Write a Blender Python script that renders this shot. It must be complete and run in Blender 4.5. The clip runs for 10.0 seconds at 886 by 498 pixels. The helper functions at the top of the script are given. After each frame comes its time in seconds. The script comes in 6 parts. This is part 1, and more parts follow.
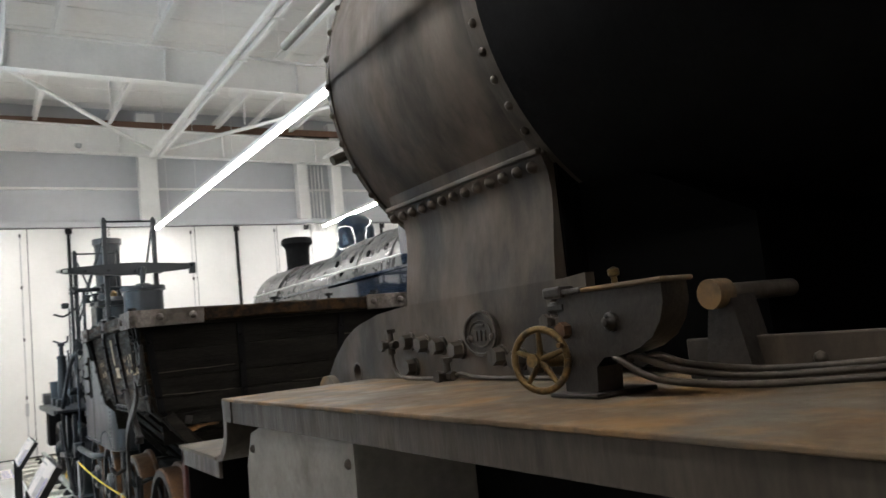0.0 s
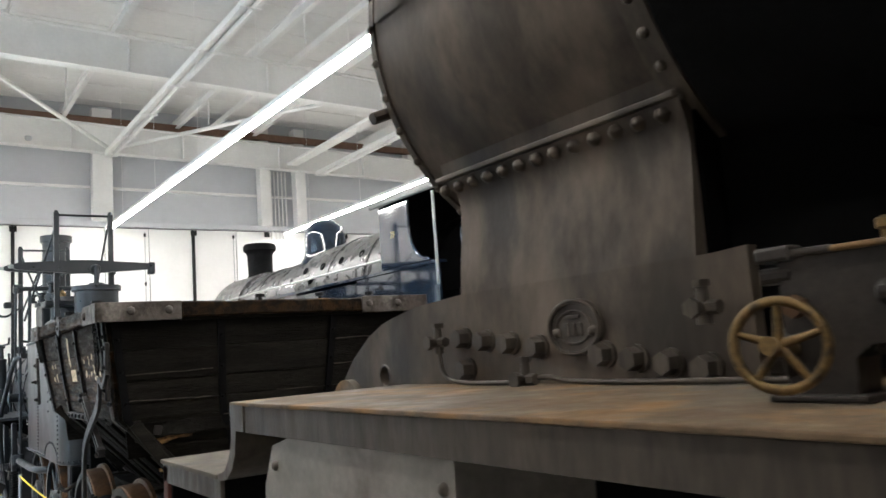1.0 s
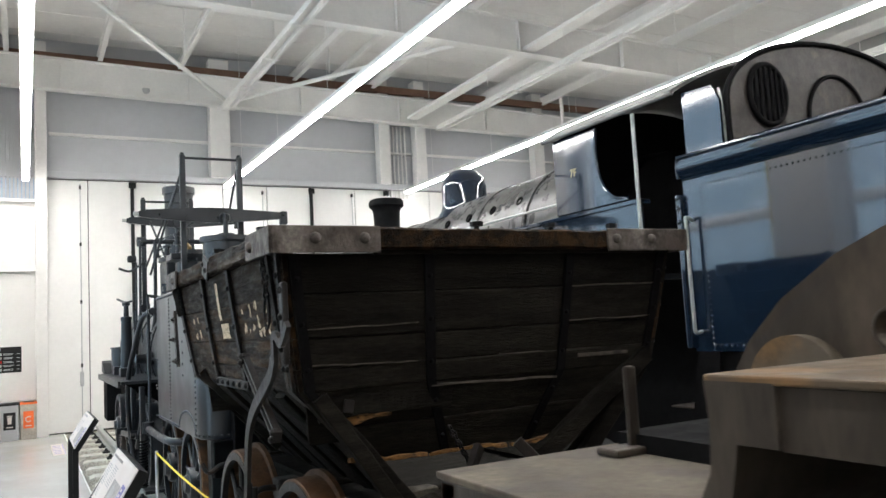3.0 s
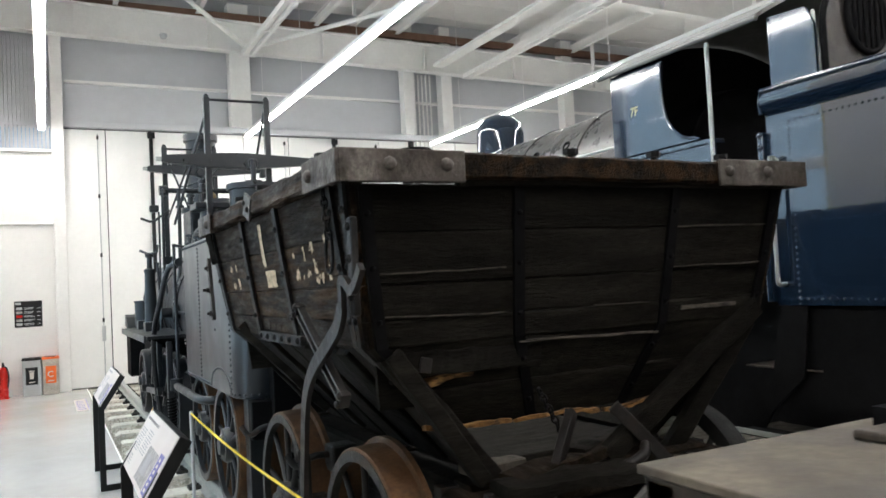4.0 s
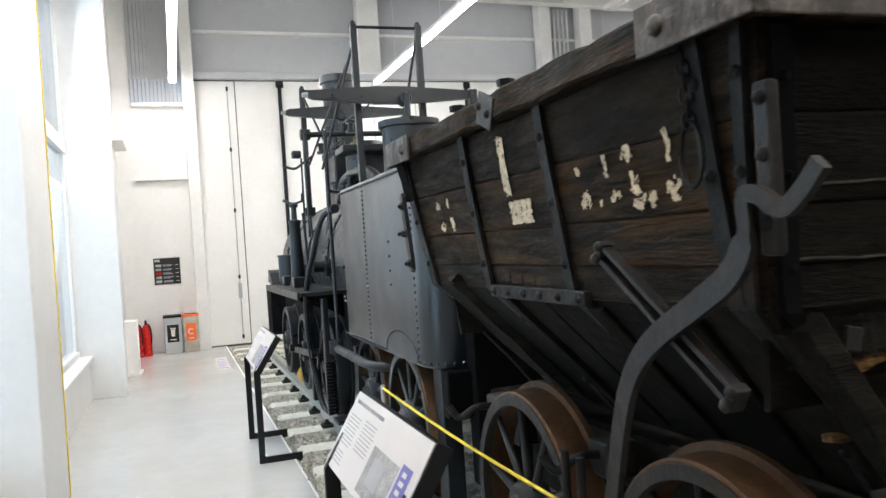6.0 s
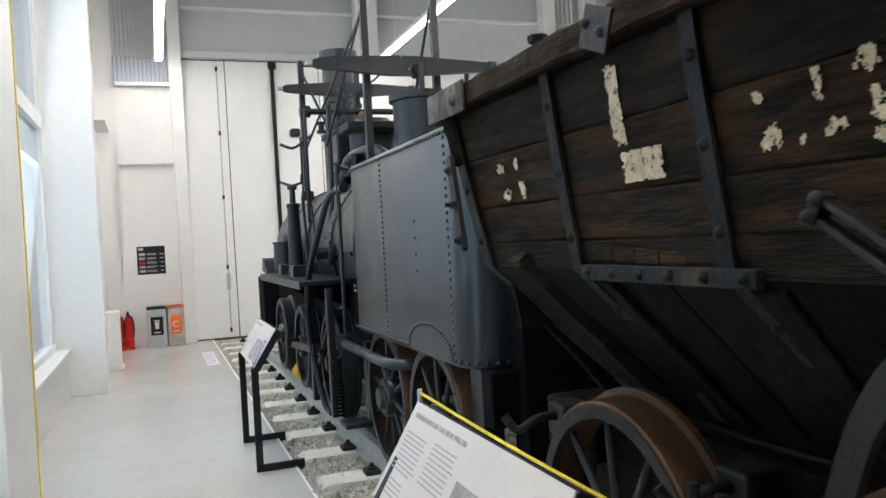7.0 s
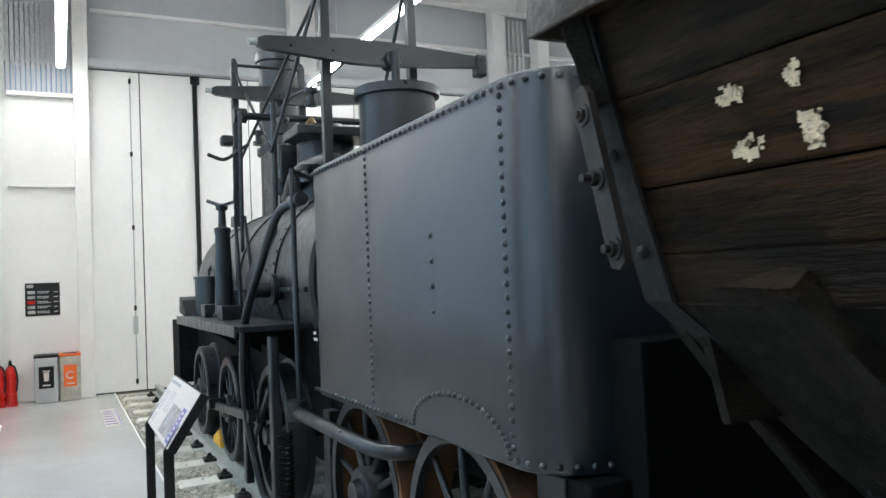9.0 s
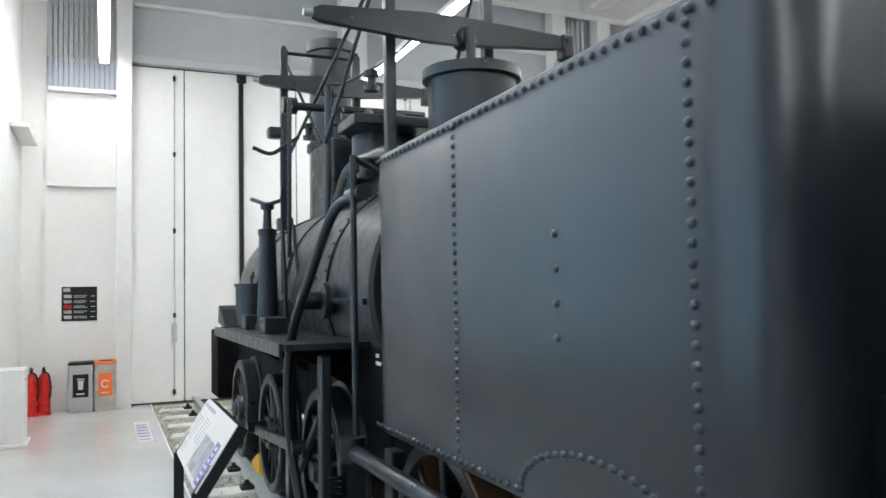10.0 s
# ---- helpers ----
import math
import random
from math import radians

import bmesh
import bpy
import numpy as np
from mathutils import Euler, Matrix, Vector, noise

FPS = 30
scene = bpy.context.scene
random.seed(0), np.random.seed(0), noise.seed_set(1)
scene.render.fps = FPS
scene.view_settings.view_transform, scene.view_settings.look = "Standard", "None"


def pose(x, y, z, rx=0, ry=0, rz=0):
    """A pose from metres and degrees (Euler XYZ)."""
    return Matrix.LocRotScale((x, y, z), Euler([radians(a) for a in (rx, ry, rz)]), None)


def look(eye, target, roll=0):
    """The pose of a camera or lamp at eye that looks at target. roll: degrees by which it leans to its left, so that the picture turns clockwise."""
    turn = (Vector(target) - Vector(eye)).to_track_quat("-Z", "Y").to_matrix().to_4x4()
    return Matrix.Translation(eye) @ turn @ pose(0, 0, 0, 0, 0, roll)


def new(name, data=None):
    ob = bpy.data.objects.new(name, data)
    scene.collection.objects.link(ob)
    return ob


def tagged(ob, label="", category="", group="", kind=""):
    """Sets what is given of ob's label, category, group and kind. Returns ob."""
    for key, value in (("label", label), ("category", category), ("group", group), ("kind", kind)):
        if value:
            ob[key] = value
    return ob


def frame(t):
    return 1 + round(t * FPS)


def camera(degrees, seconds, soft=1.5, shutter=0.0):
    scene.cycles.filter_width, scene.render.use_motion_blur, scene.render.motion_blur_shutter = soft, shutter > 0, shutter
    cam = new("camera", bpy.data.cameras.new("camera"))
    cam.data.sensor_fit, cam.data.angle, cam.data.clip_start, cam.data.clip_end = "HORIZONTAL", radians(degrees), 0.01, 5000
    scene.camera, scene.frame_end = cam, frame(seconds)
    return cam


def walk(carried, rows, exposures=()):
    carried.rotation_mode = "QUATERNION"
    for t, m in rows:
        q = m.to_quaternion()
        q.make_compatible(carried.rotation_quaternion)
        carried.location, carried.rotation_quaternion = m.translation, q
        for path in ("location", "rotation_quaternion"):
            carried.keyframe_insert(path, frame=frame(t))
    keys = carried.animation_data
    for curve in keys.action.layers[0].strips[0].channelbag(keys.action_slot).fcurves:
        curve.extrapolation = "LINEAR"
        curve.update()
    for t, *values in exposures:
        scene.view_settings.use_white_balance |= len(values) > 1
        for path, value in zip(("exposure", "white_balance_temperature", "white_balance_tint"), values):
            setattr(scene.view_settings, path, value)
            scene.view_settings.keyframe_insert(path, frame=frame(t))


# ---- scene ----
cam = camera(59.0, 10.0, 1.5, 0.3)
PATH = [
    (0, (-1.967, -5.889, 1.751), (-0.925, -4.194, 1.957), -5.8),
    (0.5, (-1.971, -5.582, 1.726), (-0.810, -3.969, 1.948), -5.3),
    (1, (-1.995, -5.248, 1.704), (-0.849, -3.628, 1.949), -4.1),
    (1.5, (-2.038, -4.836, 1.695), (-0.948, -3.179, 1.954), -3.6),
    (2, (-1.961, -4.305, 1.674), (-0.941, -2.607, 1.952), -3.6),
    (2.5, (-1.927, -3.955, 1.669), (-0.958, -2.221, 1.901), -3.5),
    (4, (-1.925, -3.071, 1.637), (-1.016, -1.291, 1.717), -3.0),
    (4.5, (-1.987, -2.797, 1.619), (-1.108, -1.000, 1.614), -3.7),
    (5, (-1.961, -2.503, 1.618), (-1.094, -0.701, 1.598), -3.8),
    (5.5, (-2.019, -2.221, 1.609), (-1.302, -0.354, 1.589), -3.7),
    (6, (-2.068, -1.891, 1.602), (-1.418, 0.001, 1.586), -3.8),
    (7.5, (-2.115, -0.869, 1.503), (-1.351, 0.979, 1.473), -2.0),
    (8, (-2.045, -0.503, 1.487), (-1.168, 1.294, 1.540), -2.2),
    (8.5, (-2.049, -0.105, 1.492), (-1.258, 1.730, 1.582), -2.2),
    (9, (-1.984, 0.235, 1.484), (-1.102, 2.028, 1.559), -2.4),
    (9.5, (-1.901, 0.570, 1.489), (-1.037, 2.372, 1.570), -1.4),
    (10, (-1.862, 0.974, 1.494), (-1.072, 2.808, 1.603), -1.1),
]
walk(cam, [(t, look(eye, target, roll)) for t, eye, target, roll in PATH],
     exposures=[(0.0, -0.05, 6450, 10), (1.0, 0.25, 6400, 10), (1.5, 0.32, 6400, 10), (2.0, 0.24, 6350, 10), (2.5, 0.1, 6350, 10), (4.0, 0.14, 6300, 9), (5.0, 0.27, 6330, 9), (5.5, 0.27, 6350, 9), (6.0, 0.12, 6350, 10), (7.5, -0.35, 6250, 8), (8.5, -0.2, 6080, 7), (10.0, -0.1, 6000, 7)])

# world and lights
world = bpy.data.worlds.new("world")
scene.world = world
world.use_nodes = True
wn, wl = world.node_tree.nodes, world.node_tree.links
sky = wn.new("ShaderNodeTexSky")
sky.sky_type, sky.sun_disc = "NISHITA", False
sky.sun_elevation, sky.sun_rotation = radians(35), radians(250)
wl.new(sky.outputs[0], wn["Background"].inputs[0])
wn["Background"].inputs[1].default_value = 0.12


def sun_lamp(energy, direction, angle=0.5):
    d = bpy.data.lights.new("sun", "SUN")
    d.energy, d.angle, d.color = energy, radians(angle), (1, 0.95, 0.88)
    ob = new("sun", d)
    ob.matrix_world = look((0, 0, 20), Vector((0, 0, 20)) + Vector(direction))
    return ob


def area_lamp(name, m, sx, sy, energy, color=(1, 1, 1)):
    d = bpy.data.lights.new(name, "AREA")
    d.shape, d.size, d.size_y, d.energy, d.color = "RECTANGLE", sx, sy, energy, color
    ob = new(name, d)
    ob.matrix_world = m
    return ob


# ---- materials ----
def mat(name, base, rough=0.6, metal=0.0, var=0.15, scale=6.0, bump=0.0, bscale=60.0, spots=None, spot_lo=0.55, spot_hi=0.7,
        spot_scale=3.0, stretch=(1, 1, 1), rand=0.0, rough_var=0.1, coat=0.0, second=None, spec=0.4):
    """Grain and broad stains in object space; spots: a second colour for rust, dirt or bare patches."""
    m = bpy.data.materials.new(name)
    m.use_nodes = True
    n, l = m.node_tree.nodes, m.node_tree.links
    b = n["Principled BSDF"]
    b.inputs["Metallic"].default_value = metal
    b.inputs["Coat Weight"].default_value = coat
    b.inputs["Specular IOR Level"].default_value = spec
    tc = n.new("ShaderNodeTexCoord")
    mp = n.new("ShaderNodeMapping")
    mp.inputs["Scale"].default_value = stretch
    l.new(tc.outputs["Object"], mp.inputs[0])

    def noise_of(s, detail=6.0):
        t = n.new("ShaderNodeTexNoise")
        t.inputs["Scale"].default_value, t.inputs["Detail"].default_value, t.inputs["Roughness"].default_value = s, detail, 0.6
        l.new(mp.outputs[0], t.inputs["Vector"])
        return t.outputs["Fac"]

    def ramp(fac, lo, hi, a, c):
        r = n.new("ShaderNodeMapRange")
        r.inputs[1].default_value, r.inputs[2].default_value, r.inputs[3].default_value, r.inputs[4].default_value = lo, hi, a, c
        l.new(fac, r.inputs[0])
        return r.outputs[0]

    def mix(kind, fac, a, c):
        x = n.new("ShaderNodeMix")
        x.data_type, x.blend_type = "RGBA", kind
        for sock, v in ((x.inputs[0], fac), (x.inputs[6], a), (x.inputs[7], c)):
            if isinstance(v, (int, float)):
                sock.default_value = v
            elif isinstance(v, tuple):
                sock.default_value = (*v, 1)
            else:
                l.new(v, sock)
        return x.outputs[2]

    def grey(v):
        x = n.new("ShaderNodeCombineColor")
        for k in range(3):
            l.new(v, x.inputs[k])
        return x.outputs[0]

    col = mix("MULTIPLY", 1.0, base, grey(ramp(noise_of(scale), 0.3, 0.7, 1 - var, 1 + var)))
    col = mix("MULTIPLY", 1.0, col, grey(ramp(noise_of(scale * 9, 3.0), 0.3, 0.7, 1 - var * 0.6, 1 + var * 0.6)))
    if second:
        col = mix("MIX", ramp(noise_of(scale * 0.6, 4.0), 0.42, 0.6, 0, 1), col, second)
    if spots:
        col = mix("MIX", ramp(noise_of(spot_scale, 8.0), spot_lo, spot_hi, 0, 1), col, spots)
    if rand:
        oi = n.new("ShaderNodeObjectInfo")
        col = mix("MULTIPLY", 1.0, col, grey(ramp(oi.outputs["Random"], 0, 1, 1 - rand, 1 + rand)))
    l.new(col, b.inputs["Base Color"])
    l.new(ramp(noise_of(scale * 2.3), 0.3, 0.7, max(rough - rough_var, 0.02), min(rough + rough_var, 1)), b.inputs["Roughness"])
    if bump:
        bp = n.new("ShaderNodeBump")
        bp.inputs["Strength"].default_value, bp.inputs["Distance"].default_value = bump, 0.01
        l.new(noise_of(bscale, 8.0), bp.inputs["Height"])
        l.new(bp.outputs[0], b.inputs["Normal"])
    return m


def glow(name, color, strength):
    m = bpy.data.materials.new(name)
    m.use_nodes = True
    b = m.node_tree.nodes["Principled BSDF"]
    b.inputs["Emission Color"].default_value, b.inputs["Emission Strength"].default_value = (*color, 1), strength
    b.inputs["Base Color"].default_value = (0.8, 0.8, 0.8, 1)
    return m


def glass_mat(name):
    m = bpy.data.materials.new(name)
    m.use_nodes = True
    b = m.node_tree.nodes["Principled BSDF"]
    b.inputs["Transmission Weight"].default_value, b.inputs["Roughness"].default_value, b.inputs["IOR"].default_value = 1.0, 0.0, 1.45
    b.inputs["Base Color"].default_value = (0.93, 0.97, 1.0, 1)
    return m


M_FLOOR = mat("polished_concrete", (0.56, 0.56, 0.545), 0.13, 0, 0.05, 0.7, 0.012, 30, spots=(0.52, 0.50, 0.45), spot_lo=0.45, spot_hi=0.8, spot_scale=0.9, rough_var=0.05)
M_WHITE = mat("white_paint", (0.84, 0.83, 0.81), 0.45, 0, 0.03, 1.5, 0.02, 120)
M_CLAD = mat("grey_cladding", (0.50, 0.51, 0.53), 0.5, 0, 0.04, 0.8)
M_STEELW = mat("white_steel", (0.78, 0.77, 0.75), 0.5, 0, 0.05, 2.0)
M_CEIL = mat("roof_deck", (0.74, 0.73, 0.71), 0.7, 0, 0.05, 1.0)
M_RUSTBEAM = mat("brown_strip", (0.16, 0.09, 0.06), 0.7, 0, 0.2, 2)
M_BALLAST = mat("ballast_bed", (0.42, 0.39, 0.33), 0.95, 0, 0.35, 14, 1.0, 45, spec=0.1)
M_STONE = mat("ballast_stone", (0.36, 0.34, 0.30), 0.9, 0, 0.25, 30, 0.5, 60, rand=0.35, spec=0.1)
M_SLEEPER = mat("concrete_sleeper", (0.63, 0.615, 0.55), 0.85, 0, 0.12, 5, 0.3, 80)
M_RAIL = mat("rail_steel", (0.40, 0.42, 0.40), 0.45, 0.35, 0.15, 8, 0.1, 50)
M_BLACK = mat("black_paint", (0.0065, 0.0065, 0.007), 0.6, 0, 0.3, 7, 0.05, 60, spec=0.03)
M_CAST = mat("dark_oily_iron", (0.024, 0.0195, 0.0165), 0.45, 0.1, 0.4, 7, 0.25, 60, spots=(0.055, 0.042, 0.03), spot_lo=0.58, spot_hi=0.75, spot_scale=6, spec=0.3)
M_IRON = mat("black_iron", (0.022, 0.021, 0.020), 0.5, 0.2, 0.3, 9, 0.25, 55, spots=(0.05, 0.032, 0.02), spot_lo=0.6, spot_hi=0.8, spot_scale=9, spec=0.25)
M_TANK = mat("blue_black_paint", (0.015, 0.0185, 0.0225), 0.33, 0, 0.06, 1.6, rough_var=0.05, spec=0.58)
M_LOCO = mat("loco_black_paint", (0.008, 0.0102, 0.013), 0.36, 0, 0.25, 5, 0.06, 70, spec=0.45)
M_GLOSS = mat("gloss_blue_black", (0.007, 0.015, 0.030), 0.075, 0, 0.25, 2, 0.03, 2.0, rough_var=0.04, coat=0.45, spec=0.6)
M_DUSTB = mat("dusty_boiler_paint", (0.062, 0.061, 0.060), 0.30, 0.1, 0.08, 3, 0.04, 60, spec=0.6)
M_SMOKE = mat("dusty_brown_black", (0.066, 0.051, 0.038), 0.55, 0.1, 0.3, 3.5, 0.16, 45, spots=(0.14, 0.111, 0.086), spot_lo=0.5, spot_hi=0.72, spot_scale=2.2, stretch=(1, 1, 0.45), second=(0.026, 0.021, 0.017), spec=0.22, rough_var=0.16)
M_PLATE = mat("dusty_footplate", (0.105, 0.072, 0.042), 0.7, 0, 0.35, 4, 0.22, 45, spots=(0.20, 0.112, 0.042), spot_lo=0.5, spot_hi=0.66, spot_scale=4.5, second=(0.105, 0.09, 0.07), spec=0.25, rough_var=0.2)
M_EDGE = mat("worn_steel_paint", (0.060, 0.049, 0.039), 0.5, 0.2, 0.3, 6, 0.14, 55, spots=(0.028, 0.022, 0.018), spot_lo=0.5, spot_hi=0.66, spot_scale=5, stretch=(1, 1.6, 0.35), spec=0.3, rough_var=0.15)
M_BRASS = mat("dull_brass", (0.15, 0.098, 0.04), 0.5, 0.6, 0.4, 14, 0.15, 60, spots=(0.05, 0.035, 0.02), spot_lo=0.52, spot_hi=0.66, spot_scale=30)
M_WOOD = mat("dark_old_wood", (0.0150, 0.0100, 0.0062), 0.65, 0, 0.75, 2.5, 1.0, 16, stretch=(7, 1, 7), spots=(0.0065, 0.0050, 0.0040), spot_lo=0.48, spot_hi=0.66, rand=0.3, spec=0.08, rough_var=0.2)
M_WOODX = mat("dark_old_wood_across", (0.0115, 0.0100, 0.0080), 0.75, 0, 0.6, 2.5, 0.8, 22, stretch=(1, 6, 6), spots=(0.0062, 0.0052, 0.0042), spot_lo=0.5, spot_hi=0.72, rand=0.4, spec=0.08)
M_WOODB = mat("brown_old_wood", (0.024, 0.0130, 0.0058), 0.6, 0, 0.8, 2.2, 1.0, 16, stretch=(7, 1, 7), spots=(0.0068, 0.0050, 0.0036), spot_lo=0.45, spot_hi=0.6, rand=0.3, second=(0.046, 0.0235, 0.0088), spec=0.08, rough_var=0.2)
M_RUST = mat("rusty_tread", (0.092, 0.046, 0.020), 0.6, 0.3, 0.35, 8, 0.2, 50, spots=(0.05, 0.035, 0.025), spot_scale=5, spec=0.3)
M_PAINTW = mat("flaking_white_paint", (0.66, 0.53, 0.36), 0.85, 0, 0.25, 30, 1.0, 90, spots=(0.14, 0.10, 0.065), spot_lo=0.57, spot_hi=0.62, spot_scale=70)
M_SPLIT = mat("raw_split_wood", (0.30, 0.155, 0.052), 0.75, 0, 0.5, 9, 0.9, 40, stretch=(1, 4, 4), spots=(0.05, 0.028, 0.014), spot_lo=0.5, spot_hi=0.62, spot_scale=12)
M_PANEL = mat("sign_panel", (0.70, 0.63, 0.585), 0.4, 0, 0.02, 2)
M_PURPLE = mat("purple_print", (0.18, 0.16, 0.42), 0.5, 0, 0.05, 8)
M_INK = mat("grey_print", (0.42, 0.40, 0.40), 0.6, 0, 0.05, 8)
M_PHOTO = mat("sepia_print", (0.36, 0.33, 0.31), 0.5, 0, 0.4, 16)
M_PBLACK = mat("powder_black", (0.012, 0.012, 0.013), 0.5, 0, 0.1, 6, spec=0.25)
M_YELLOW = mat("yellow_rope", (0.75, 0.55, 0.03), 0.6, 0, 0.1, 40, 0.3, 200)
M_RED = mat("red_paint", (0.55, 0.02, 0.015), 0.25, 0, 0.05, 6)
M_ORANGE = mat("orange_plastic", (0.85, 0.16, 0.03), 0.4, 0, 0.05, 6)
M_GREYP = mat("grey_plastic", (0.45, 0.46, 0.47), 0.5, 0, 0.05, 6)
M_LEVER = mat("dark_worn_iron", (0.017, 0.0145, 0.0135), 0.5, 0.1, 0.3, 8, 0.3, 50, spots=(0.032, 0.022, 0.016), spot_lo=0.56, spot_hi=0.7, spot_scale=8, spec=0.3)
M_LAMP = glow("lamp_tube", (1.0, 0.97, 0.925), 54.0)
# near black without sheen: the shade under the boiler put into the colour
M_SHADE = mat("shade_black", (0.003, 0.003, 0.003), 0.9, spec=0.0)
# dim grey that holds down bounce from the closing walls
M_DIM = mat("dim_bounce_grey", (0.26, 0.26, 0.26), 0.7, 0, 0.05, 1)
# grey for the unseen stretch of left wall, to weaken its bounce light
M_WALLG = mat("low_bounce_grey", (0.30, 0.295, 0.285), 0.6, 0, 0.05, 1)
M_GLASS = glass_mat("window_glass")


# ---- mesh helpers ----
def thing(name, label="", category="", group="", kind="", at=(0, 0, 0)):
    ob = new(name)
    ob.location = at
    return tagged(ob, label, category, group, kind)


def link(name, me, material, parent=None, label="", kind=""):
    ob = new(name, me)
    if material and not me.materials:
        me.materials.append(material)
    ob.parent = parent
    return tagged(ob, label, "", "", kind)


def seat(root, base):
    """Moves a thing's origin to its base; its parts stay where they are."""
    for c in root.children:
        c.matrix_basis = Matrix.Translation(-Vector(base)) @ c.matrix_basis
    root.location = base
    return root


def part(name, bm, material, parent=None, label="", smooth=None, kind=""):
    """Links a bmesh, given in world metres, as one mesh under a thing or a part."""
    bmesh.ops.recalc_face_normals(bm, faces=bm.faces)
    me = bpy.data.meshes.new(name)
    bm.to_mesh(me)
    bm.free()
    if smooth is not None:
        me.shade_smooth()
        me.set_sharp_from_angle(angle=radians(smooth))
    return link(name, me, material, parent, label, kind)


def box(bm, x0, x1, y0, y1, z0, z1, bevel=0.0, m=None):
    vs = bmesh.ops.create_cube(bm, size=1)["verts"]
    for v in vs:
        v.co = Vector(((x0 + x1) / 2 + v.co.x * (x1 - x0), (y0 + y1) / 2 + v.co.y * (y1 - y0), (z0 + z1) / 2 + v.co.z * (z1 - z0)))
    if bevel:
        es = list({e for v in vs for e in v.link_edges})
        r = bmesh.ops.bevel(bm, geom=es, offset=bevel, segments=2, affect="EDGES", profile=0.5)
        vs = list({v for f in r["faces"] for v in f.verts})
    if m is not None:
        bmesh.ops.transform(bm, matrix=m, verts=vs)
    return bm


def boxed(name, dims, material, parent=None, bevel=0.0, label="", m=None):
    return part(name, box(bmesh.new(), *dims, bevel, m), material, parent, label)


def tube(bm, a, b, r, r2=None, seg=16, caps=True):
    a, b = Vector(a), Vector(b)
    d = b - a
    m = Matrix.Translation((a + b) / 2) @ d.to_track_quat("Z", "Y").to_matrix().to_4x4()
    bmesh.ops.create_cone(bm, cap_ends=caps, segments=seg, radius1=r, radius2=r if r2 is None else r2, depth=d.length, matrix=m)
    return bm


def pipe(bm, pts, r, seg=8):
    """A bent pipe through the points."""
    pts = [Vector(p) for p in pts]
    rings = []
    side = None
    for i, p in enumerate(pts):
        d = (pts[min(i + 1, len(pts) - 1)] - pts[max(i - 1, 0)]).normalized()
        if side is None:
            side = d.orthogonal().normalized()
        side = (side - d * side.dot(d)).normalized()
        up = d.cross(side)
        rings.append([bm.verts.new(p + (side * math.cos(k * math.tau / seg) + up * math.sin(k * math.tau / seg)) * r) for k in range(seg)])
    for a, b in zip(rings, rings[1:]):
        for k in range(seg):
            bm.faces.new((a[k], a[(k + 1) % seg], b[(k + 1) % seg], b[k]))
    bm.faces.new(rings[0]), bm.faces.new(rings[-1])
    return bm


def curve_pts(pts, steps=6):
    """Catmull-Rom points through the given ones."""
    p = [Vector(q) for q in pts]
    p = [2 * p[0] - p[1]] + p + [2 * p[-1] - p[-2]]
    out = []
    for i in range(1, len(p) - 2):
        for k in range(steps):
            t = k / steps
            out.append(0.5 * ((2 * p[i]) + (p[i + 1] - p[i - 1]) * t + (2 * p[i - 1] - 5 * p[i] + 4 * p[i + 1] - p[i + 2]) * t * t + (3 * p[i] - p[i - 1] - 3 * p[i + 1] + p[i + 2]) * t ** 3))
    return out + [p[-2]]


def lathe(bm, axis_at, axis, profile, seg=32, arc=math.tau, start=0.0):
    """Turns (distance along the axis, radius) pairs round an axis."""
    axis = Vector(axis).normalized()
    side = Vector((0, 0, 1)) if abs(axis.z) < 0.9 else Vector((1, 0, 0))
    side = (side - axis * side.dot(axis)).normalized()
    up = axis.cross(side)
    full = arc >= math.tau - 1e-6
    cnt = seg if full else seg + 1
    rings = []
    for d, r in profile:
        rings.append([bm.verts.new(Vector(axis_at) + axis * d + (side * math.cos(start + k * arc / seg) + up * math.sin(start + k * arc / seg)) * max(r, 1e-4)) for k in range(cnt)])
    for a, b in zip(rings, rings[1:]):
        for k in range(cnt if full else cnt - 1):
            bm.faces.new((a[k], a[(k + 1) % cnt], b[(k + 1) % cnt], b[k]))
    return bm


def prism(bm, outline, axis, lo, hi):
    """A flat outline pushed along an axis; the outline is in the other two axes, in order."""
    def place(u, v, w):
        return {"x": (w, u, v), "y": (u, w, v), "z": (u, v, w)}[axis]
    a = [bm.verts.new(place(u, v, lo)) for u, v in outline]
    b = [bm.verts.new(place(u, v, hi)) for u, v in outline]
    n = len(outline)
    bm.faces.new(a), bm.faces.new(b[::-1])
    for k in range(n):
        bm.faces.new((a[k], a[(k + 1) % n], b[(k + 1) % n], b[k]))
    return bm


def dome_mesh(name, r, h, seg=8, rings=3):
    """A rivet head with its flat on z = 0."""
    bm = bmesh.new()
    lathe(bm, (0, 0, 0), (0, 0, 1), [(h * math.sin(i / rings * math.pi / 2), r * math.cos(i / rings * math.pi / 2)) for i in range(rings + 1)], seg)
    bmesh.ops.recalc_face_normals(bm, faces=bm.faces)
    me = bpy.data.meshes.new(name)
    bm.to_mesh(me)
    bm.free()
    me.shade_smooth()
    return me


